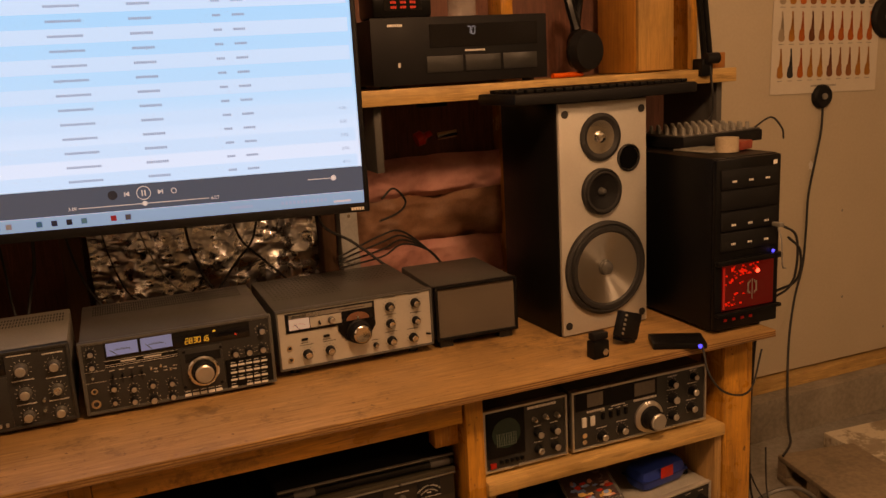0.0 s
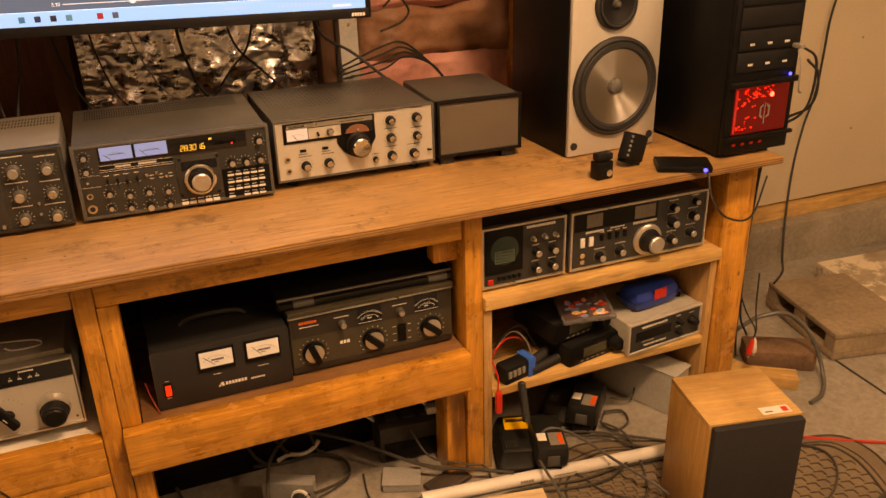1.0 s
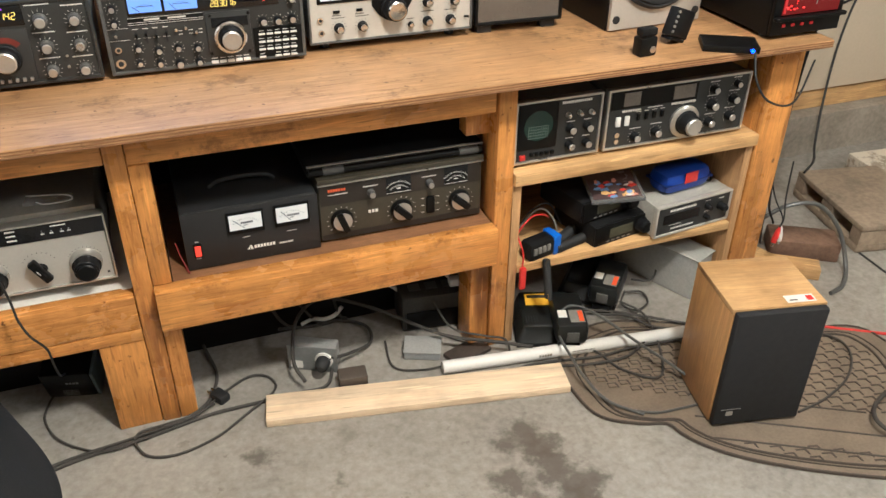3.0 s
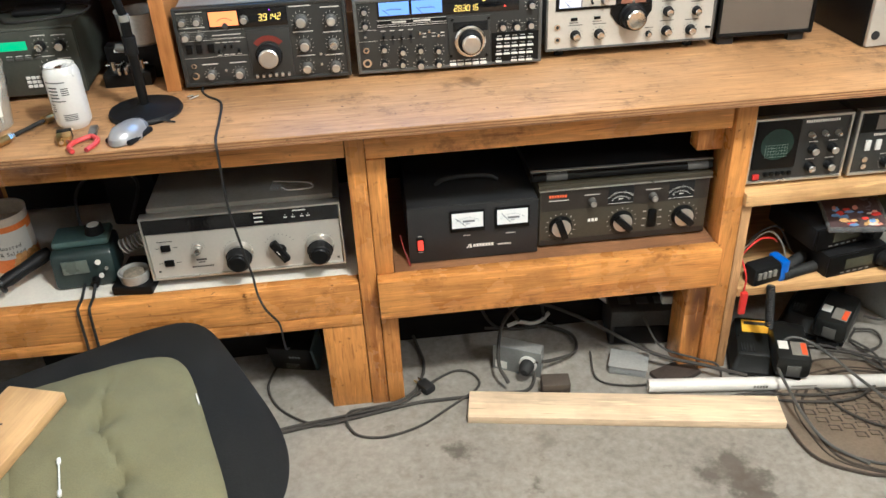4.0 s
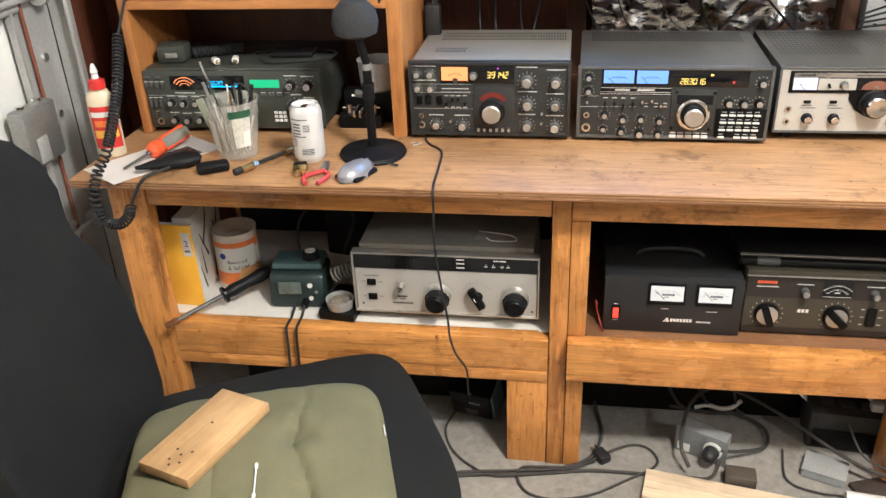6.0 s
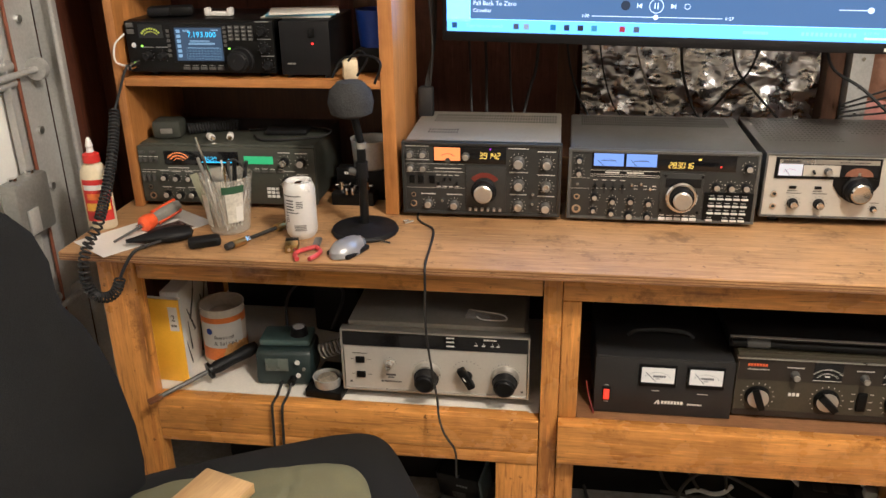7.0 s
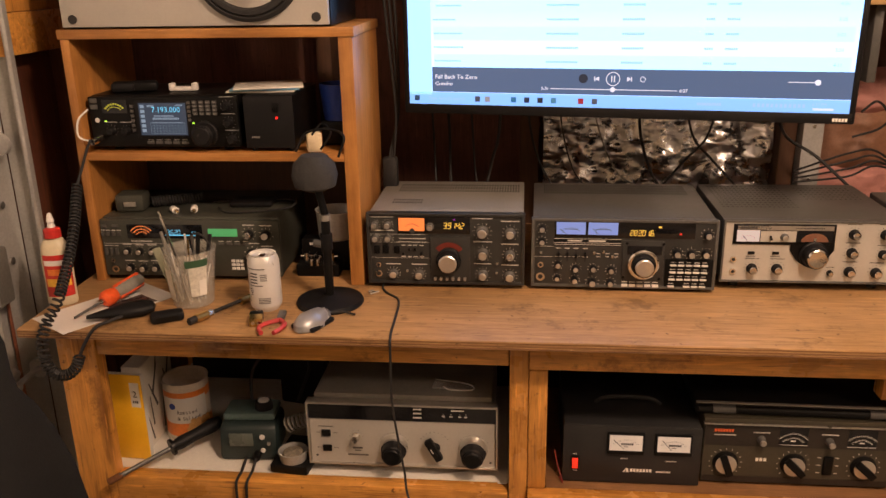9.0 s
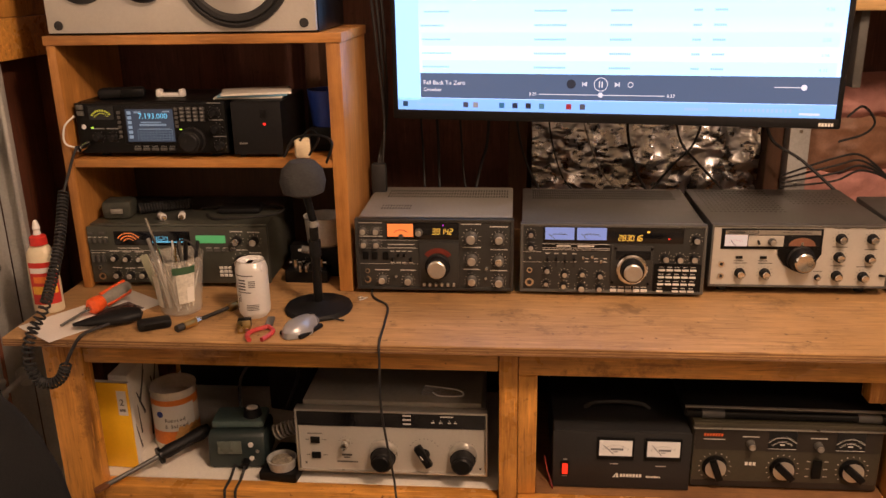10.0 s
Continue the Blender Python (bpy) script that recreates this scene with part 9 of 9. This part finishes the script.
part("red_glow_bar", bx(0.022, -0.0055, 0.062, 0.028, -0.0042, 0.165), glow("dim_red", (0.6, 0.015, 0.01), 1.2), vent)
for k in range(4):
    part("red_lamp", bx(0.028 + 0.026 * k, -0.0048, 0.030, 0.036 + 0.026 * k, -0.0022, 0.036), glow("dim_red_lamp", (0.5, 0.01, 0.006), 0.7), f)
em = bmesh.new()
for s in (-1, 1):
    q = [(0.005 * s, 0.018), (0.015 * s, 0.012), (0.015 * s, -0.012), (0.005 * s, -0.018), (0.005 * s, -0.012), (0.010 * s, -0.009), (0.010 * s, 0.009), (0.005 * s, 0.012)]
    em.faces.new([em.verts.new((0.110 + u, -0.0065, 0.108 + v)) for u, v in q])
em.faces.new([em.verts.new((0.110 + u, -0.0065, 0.108 + v)) for u, v in ((-0.0015, -0.03), (0.0015, -0.03), (0.0015, 0.02), (-0.0015, 0.02))])
part("hot_lamp", cy((0.128, -0.0042, 0.146), (0, -1, 0), 0.006, 0.0012, 14), glow("bright_red_lamp", (1.0, 0.10, 0.06), 9.0), vent, "bright red lamp")
part("emblem", em, SILVER, vent, "silver emblem")
mk = Marks(0.0066)
for x in (0.05, 0.10, 0.15):
    for z in (0.372, 0.268, 0.222):
        mk.bar(x, z, 0.014, 0.005)
mk.solid(0.172, 0.408, 0.012, 0.010)
mk.done(f)
part("power_light", cy((0.172, -0.0065, 0.190), (0, -1, 0), 0.004, 0.002, 12), G_BLED, f, "blue light")
for x in (0.02, 0.17):
    for y in (0.04, 0.38):
        part("foot", cy((x, y, 0), (0, 0, 1), 0.012, 0.0085, 12), RUBBER, pc)
part("usb_plug", bx(0.165, -0.035, 0.252, 0.178, -0.0065, 0.262, 0.002), GREYL, f)
for k, pts in enumerate(([(1.545, -0.055, 0.99), (1.585, -0.06, 0.96), (1.60, -0.05, 0.88), (1.595, -0.03, 0.82), (1.560, 0.03, 0.75), (1.548, 0.04, 0.60), (1.545, 0.04, 0.40), (1.55, 0.04, 0.2), (1.57, 0.05, 0.10)], [(1.560, -0.06, 0.96), (1.60, -0.06, 0.92), (1.61, -0.04, 0.84), (1.570, 0.03, 0.76), (1.56, 0.05, 0.5), (1.565, 0.05, 0.25), (1.60, 0.05, 0.16)])):
    single("cable", ln(pts, 0.0032), RUBBER, "black cable running from the computer to the floor", "cable", None, "computer cables")
single("wire", ln([(1.53, -0.058, 0.985), (1.515, -0.085, 0.96), (1.52, -0.085, 0.90), (1.55, -0.065, 0.885)], 0.002, 6), GREYL, "thin grey wire looping on the computer", "wire")
hd = thing("hard_drive", "flat black external drive with blue light", "external drive", pose(1.255, -0.032, TOPZ, 0, 0, -28))
part("body", bx(-0.062, -0.04, 0, 0.062, 0.04, 0.015, 0.003), BLACK, hd)
part("light", cy((0.045, -0.0405, 0.008), (0, -1, 0), 0.0045, 0.003, 12), G_BLED, hd, "bright blue light")
part("lead", ln([(0.050, -0.045, 0.006), (0.06, -0.07, -0.05), (0.10, -0.06, -0.10), (0.17, 0.0, -0.12), (0.22, 0.09, -0.05)], 0.0026, 6), RUBBER, hd)
wc = thing("camera_clip", "small black clip-on camera standing on the bench", "camera", pose(1.048, -0.012, TOPZ, 0, 0, 6))
part("body", bx(-0.022, -0.015, 0, 0.022, 0.015, 0.042, 0.004), BLACK, wc)
part("jaw", bx(-0.018, -0.010, 0.0425, 0.024, 0.014, 0.060, 0.004), BLACKM, wc)
part("lens", cy((0.008, -0.015, 0.016), (0, -1, 0), 0.008, 0.004, 18), CHROME, wc)
rm = thing("card_reader", "black gadget with a row of small buttons", "gadget", pose(1.150, 0.035, TOPZ, 0, 20, 18))
part("body", bx(-0.036, -0.012, 0.014, 0.036, 0.012, 0.078, 0.004), BLACKM, rm)
for k in range(5):
    part("button", cy((-0.030, -0.012, 0.025 + 0.011 * k), (0, -1, 0), 0.0032, 0.003, 10), GREYL, rm)
part("foot", bx(-0.028, -0.014, 0.006, 0.026, 0.014, 0.0135, 0.002), BLACK, rm)

kbm = thing("keyboard", "black curved computer keyboard lying on the loudspeaker", "keyboard", pose(1.190, 0.215, 1.3115, 0, 0, 4))
bm = boxm(bmesh.new(), -0.27, -0.085, -0.0, 0.27, 0.09, 0.026, 0.006)
bmesh.ops.subdivide_edges(bm, edges=[e for e in bm.edges if abs(e.verts[0].co.x - e.verts[1].co.x) > 0.3], cuts=16)
for vv in bm.verts:
    vv.co.y -= 0.030 * math.cos(vv.co.x / 0.27 * 1.5) - 0.012
part("base", bm, BLACKM, kbm)
for j in range(5):
    for k in range(21):
        x = -0.245 + 0.0242 * k
        y = -0.055 + 0.026 * j - 0.030 * math.cos(x / 0.27 * 1.5) + 0.012
        part("key", cached(("key", 40), lambda: bx(-0.0098, -0.0105, 0, 0.0098, 0.0105, 0.009, 0.002), BLACK), BLACK, kbm, "", pose(x, y, 0.026))
mxr = thing("audio_mixer", "small grey audio mixer with rows of knobs", "mixer", pose(1.600, 0.20, 1.1655, 0, 0, 6))
part("body", bx(-0.16, 0.0, 0, 0.13, 0.20, 0.030, 0.004), BLACKM, mxr)
part("panel", bx(-0.155, 0.005, 0.0302, 0.125, 0.195, 0.034, 0.001), GREYM, mxr, "", pose(0, 0, 0))
for j in range(6):
    for k in range(10):
        part("knob", cached(("mixk", 1), lambda: cy((0, 0, 0), (0, 0, 1), 0.006, 0.018, 10, 0.005), GREYL), GREYL, mxr, "", pose(-0.142 + 0.026 * k, 0.02 + 0.030 * j, 0.034))
part("lead", ln([(0.12, 0.02, 0.034), (0.15, -0.01, 0.06), (0.17, -0.03, 0.03), (0.19, -0.02, 0.0)], 0.0025, 6), RUBBER, mxr)
single("tin", cy((0, 0, 0), (0, 0, 1), 0.028, 0.035, 24), paint("cream_tin", (0.50, 0.40, 0.28), 0.45), "small cream-coloured tin on the computer", "tin", pose(1.478, 0.065, 1.1655))
single("red_box", bx(-0.03, -0.02, 0, 0.03, 0.02, 0.022, 0.003), paint("dull_red_card", (0.32, 0.06, 0.04), 0.5), "small red carton on the computer", "carton", pose(1.535, 0.085, 1.1655, 0, 0, 20))
single("pad", bx(-0.05, -0.06, 0, 0.05, 0.06, 0.004, 0.001), GREYL, "flat pale pad on the computer", "pad", pose(1.465, 0.13, 1.1655, 0, 0, 8))

# ---- wall shelf with hi-fi ----
ws2 = thing("wall_shelf", "pine wall shelf above the insulation", "shelf")
part("board", bx(0.66, 0.44, 1.338, 1.82, 0.716, 1.358, 0.002), PINE_X, ws2)
part("front_board", bx(0.66, 0.421, 1.320, 1.82, 0.4395, 1.360, 0.002), PINE_X, ws2)
for x in (0.70, 1.20, 1.78):
    part("bracket", bx(x, 0.46, 1.15, x + 0.02, 0.716, 1.3375, 0.002), GREYM, ws2)
rc = thing("stereo_receiver", "black hi-fi receiver with glowing display on the shelf", "receiver", pose(0.942, 0.430, 1.3605) @ Matrix.Scale(1.13, 4))
part("case", bx(-0.215, 0.006, 0.008, 0.215, 0.25, 0.150, 0.003), BLACK, rc)
f = part("front_panel", bx(-0.217, 0, 0.006, 0.217, 0.0055, 0.152, 0.002), BLACKM, rc)
part("display", bx(-0.08, -0.002, 0.085, 0.19, 0, 0.135), DARKGLASS, f)
digits("70", 0.01, 0.112, 0.016, glow("pale_blue_digits", (0.6, 0.8, 1.0), 1.0), f, -0.003)
for k in range(3):
    part("slot_door", bx(-0.09 + 0.095 * k, -0.003, 0.030, -0.002 + 0.095 * k, 0, 0.066, 0.001), PANEL, f)
mk = Marks()
mk.bar(-0.16, 0.135, 0.035, 0.005)
mk.bar(0.03, 0.076, 0.05, 0.004)
mk.solid(-0.155, 0.05, 0.006, 0.010)
mk.done(f)
for x in (-0.18, 0.18):
    for y in (0.03, 0.22):
        part("foot", cy((x, y, 0), (0, 0, 1), 0.014, 0.0085, 12), RUBBER, rc)
cr = thing("clock_radio", "dark clock radio with red glowing digits", "clock radio", pose(0.795, 0.47, 1.5335))
part("body", bx(-0.075, 0, 0, 0.085, 0.12, 0.075, 0.010), BLACK, cr)
part("display", bx(-0.045, -0.0015, 0.018, 0.055, 0.0005, 0.055), DARKGLASS, cr)
mk = Marks(0.0022)
for k in range(3):
    mk.bar(-0.02 + 0.026 * k, 0.026, 0.016, 0.006)
    mk.bar(-0.02 + 0.026 * k, 0.038, 0.016, 0.006)
mk.done(cr, G_REDC, "glowing_digit_bars")
jr = thing("glass_jar", "squat glass jar with bright lid lying behind the clock", "jar", pose(0.975, 0.50, 1.5335))
part("jar", latheM(bmesh.new(), [(0, 0), (0.035, 0), (0.038, 0.006), (0.038, 0.05), (0.032, 0.058), (0, 0.058)], 24), clear("jar_glass", (0.5, 0.48, 0.45), 0.35), jr)
part("lid", cy((0, 0, 0.0585), (0, 0, 1), 0.034, 0.012, 24), CHROME, jr)
hp = thing("headphones", "black headphones hanging against the wall shelf", "headphones", pose(1.325, 0.50, 1.3605) @ Matrix.Scale(1.25, 4))
part("ear_cup", latheM(bmesh.new(), [(0, 0), (0.04, 0.002), (0.046, 0.015), (0.040, 0.035), (0, 0.038)], 28, pose(-0.015, -0.03, 0.055, 90, 0, 12)), BLACKM, hp)
part("ear_cup", latheM(bmesh.new(), [(0, 0), (0.04, 0.002), (0.046, 0.015), (0.040, 0.035), (0, 0.038)], 28, pose(0.02, 0.06, 0.06, 90, 0, 40)), BLACKM, hp)
part("headband", ln([(-0.02, -0.03, 0.10), (-0.03, -0.01, 0.18), (0.0, 0.03, 0.225), (0.04, 0.06, 0.18), (0.03, 0.06, 0.10)], 0.011), BLACK, hp)
single("red_marker", cy((0, 0, 0), (1, 0.1, 0), 0.007, 0.10, 14), ORANGE, "orange marker lying on the shelf", "marker", pose(1.21, 0.445, 1.368))
cab = thing("wooden_cabinet", "honey-coloured pine cabinet standing on the wall shelf", "cabinet", pose(1.575, 0.50, 1.3605))
part("body", bx(-0.054, 0.006, 0, 0.073, 0.20, 0.42, 0.003), CASE_Z, cab)
part("door", bx(-0.052, -0.010, 0.004, 0.071, 0.0055, 0.416, 0.002), VENEER, cab)
arm = thing("boom_stand", "black jointed boom stand clamped to the shelf", "boom stand", pose(1.70, 0.45, 1.3605))
part("clamp", bx(-0.02, -0.045, -0.02, 0.02, 0.0, 0.03, 0.004), BLACK, arm)
part("lower_arm", tubeM(bmesh.new(), [(0, -0.03, 0.03), (-0.03, -0.04, 0.20), (-0.06, -0.05, 0.42)], 0.009, 10), BLACK, arm)
part("lower_arm", tubeM(bmesh.new(), [(0.02, -0.03, 0.03), (-0.01, -0.04, 0.20), (-0.04, -0.05, 0.42)], 0.009, 10), BLACK, arm)
part("joint", cy((-0.01, -0.045, 0.03), (1, 0, 0), 0.016, 0.045, 16), BLACKM, arm)
part("hanging_lead", ln([(0.01, -0.04, 0.02), (0.012, -0.05, -0.05), (0.02, -0.045, -0.12), (0.0, -0.04, -0.16)], 0.0035), RUBBER, arm)
single("carton", bx(-0.03, -0.02, 0, 0.03, 0.02, 0.045, 0.002), paint("kraft_card", (0.42, 0.17, 0.05), 0.6), "small orange-brown carton on the shelf", "carton", pose(1.775, 0.47, 1.3605, 0, 0, 15))
single("shelf_clutter", bx(-0.04, -0.02, 0, 0.04, 0.02, 0.018, 0.003), BLACKM, "dark tool hanging over the insulation", "tool", pose(0.93, 0.64, 1.30))
single("spray_valve", latheM(bmesh.new(), [(0, 0), (0.02, 0.0), (0.022, 0.02), (0.01, 0.03), (0.008, 0.05), (0, 0.05)], 16, pose(0, 0, 0, 0, 70, 0)), RED, "red and chrome fitting fixed to the wall", "fitting", pose(0.90, 0.70, 1.205))
single("pipe_fitting", cy((0, 0, 0), (1, -0.1, 0.1), 0.012, 0.06, 14), CHROME, "chrome pipe fitting fixed to the wall", "fitting", pose(0.965, 0.70, 1.212))

# ---- tan wall ----
po = thing("guitar_poster", "white poster with rows of small guitars", "poster", pose(2.475, WALL_Y - 0.004, 1.245, 0, 1.2, 0))
part("paper", bx(-0.245, 0, 0, 0.255, 0.0015, 0.68), paint("poster_paper", (0.62, 0.57, 0.48), 0.45, 0, 0.05), po)
random.seed(8)
GC = [paint("guitar_colour", c, 0.4) for c in ((0.30, 0.10, 0.03), (0.40, 0.16, 0.03), (0.02, 0.02, 0.02), (0.45, 0.10, 0.02), (0.35, 0.28, 0.2), (0.16, 0.05, 0.02))]
def guitar_shape():
    bm = bmesh.new()
    out = [(0.010 * s, z) for s, z in ((0.6, 0.0), (1.35, 0.006), (1.45, 0.016), (0.95, 0.026), (1.15, 0.036), (0.6, 0.043), (0.13, 0.044), (0.13, 0.086), (0.32, 0.089), (0.28, 0.102))]
    q = [*out, *[(-x, z) for x, z in out[::-1]]]
    bm.faces.new([bm.verts.new((x, -0.0006, z)) for x, z in q])
    bmesh.ops.triangulate(bm, faces=bm.faces[:])
    return bm
gmesh = [mesh_of("guitar", guitar_shape(), c) for c in GC]
for j in range(5):
    for k in range(10):
        part("guitar", random.choice(gmesh), GC[0], po, "", pose(-0.205 + 0.046 * k, 0, 0.055 + 0.125 * j))
mk = Marks(0.0005)
mk.bar(0.0, 0.025, 0.12, 0.006)
for j in range(5):
    for k in range(10):
        mk.bar(-0.205 + 0.046 * k, 0.046 + 0.125 * j, 0.022, 0.003)
mk.done(po, GREYL, "captions")
for x, z, r2, lb in ((2.466, 1.232, 0.042, "round black speaker puck hung on the wall"), (2.765, 1.50, 0.075, "round black wall ornament beside the poster")):
    r = thing("wall_disc", lb, "wall disc", pose(x, WALL_Y - 0.0005, z))
    part("disc", latheM(bmesh.new(), [(0, 0.0), (r2, 0.0), (r2, 0.014), (r2 * 0.85, 0.022), (r2 * 0.35, 0.018), (0, 0.020)], 36, pose(0, 0, 0, 90)), BLACKM, r)
    part("hub", cy((0, -0.018, 0), (0, -1, 0), r2 * 0.25, 0.008, 18), GREYL, r)
single("hanging_cable", ln([(2.466, 0.705, 1.19), (2.462, 0.706, 1.10), (2.44, 0.706, 1.0), (2.415, 0.706, 0.88), (2.41, 0.706, 0.76), (2.40, 0.706, 0.62), (2.36, 0.70, 0.50), (2.30, 0.66, 0.36), (2.22, 0.58, 0.22), (2.15, 0.50, 0.115), (2.08, 0.42, 0.1005), (1.99, 0.36, 0.1005)], 0.0042, 6), RUBBER, "thin black cable hanging down the tan wall", "cable")
single("wall_chip", slab(bmesh.new(), [((0.010 + 0.004 * math.sin(3 * k)) * math.cos(k * 0.57), (0.016 + 0.004 * math.cos(2 * k)) * math.sin(k * 0.57)) for k in range(11)], 0, 0.001), WHITEP, "small white chip in the tan paint", "paint chip", pose(2.435, WALL_Y - 0.0005, 0.985, 90))
for x, z in ((2.25, 0.52), (2.62, 0.46), (2.60, 0.80), (2.85, 0.30)):
    single("nail_mark", cy((0, 0, 0), (0, -1, 0), 0.005, 0.001, 10), GREYL, "nail mark in the drywall", "nail mark", pose(x, WALL_Y - 0.0003, z), "nail marks")
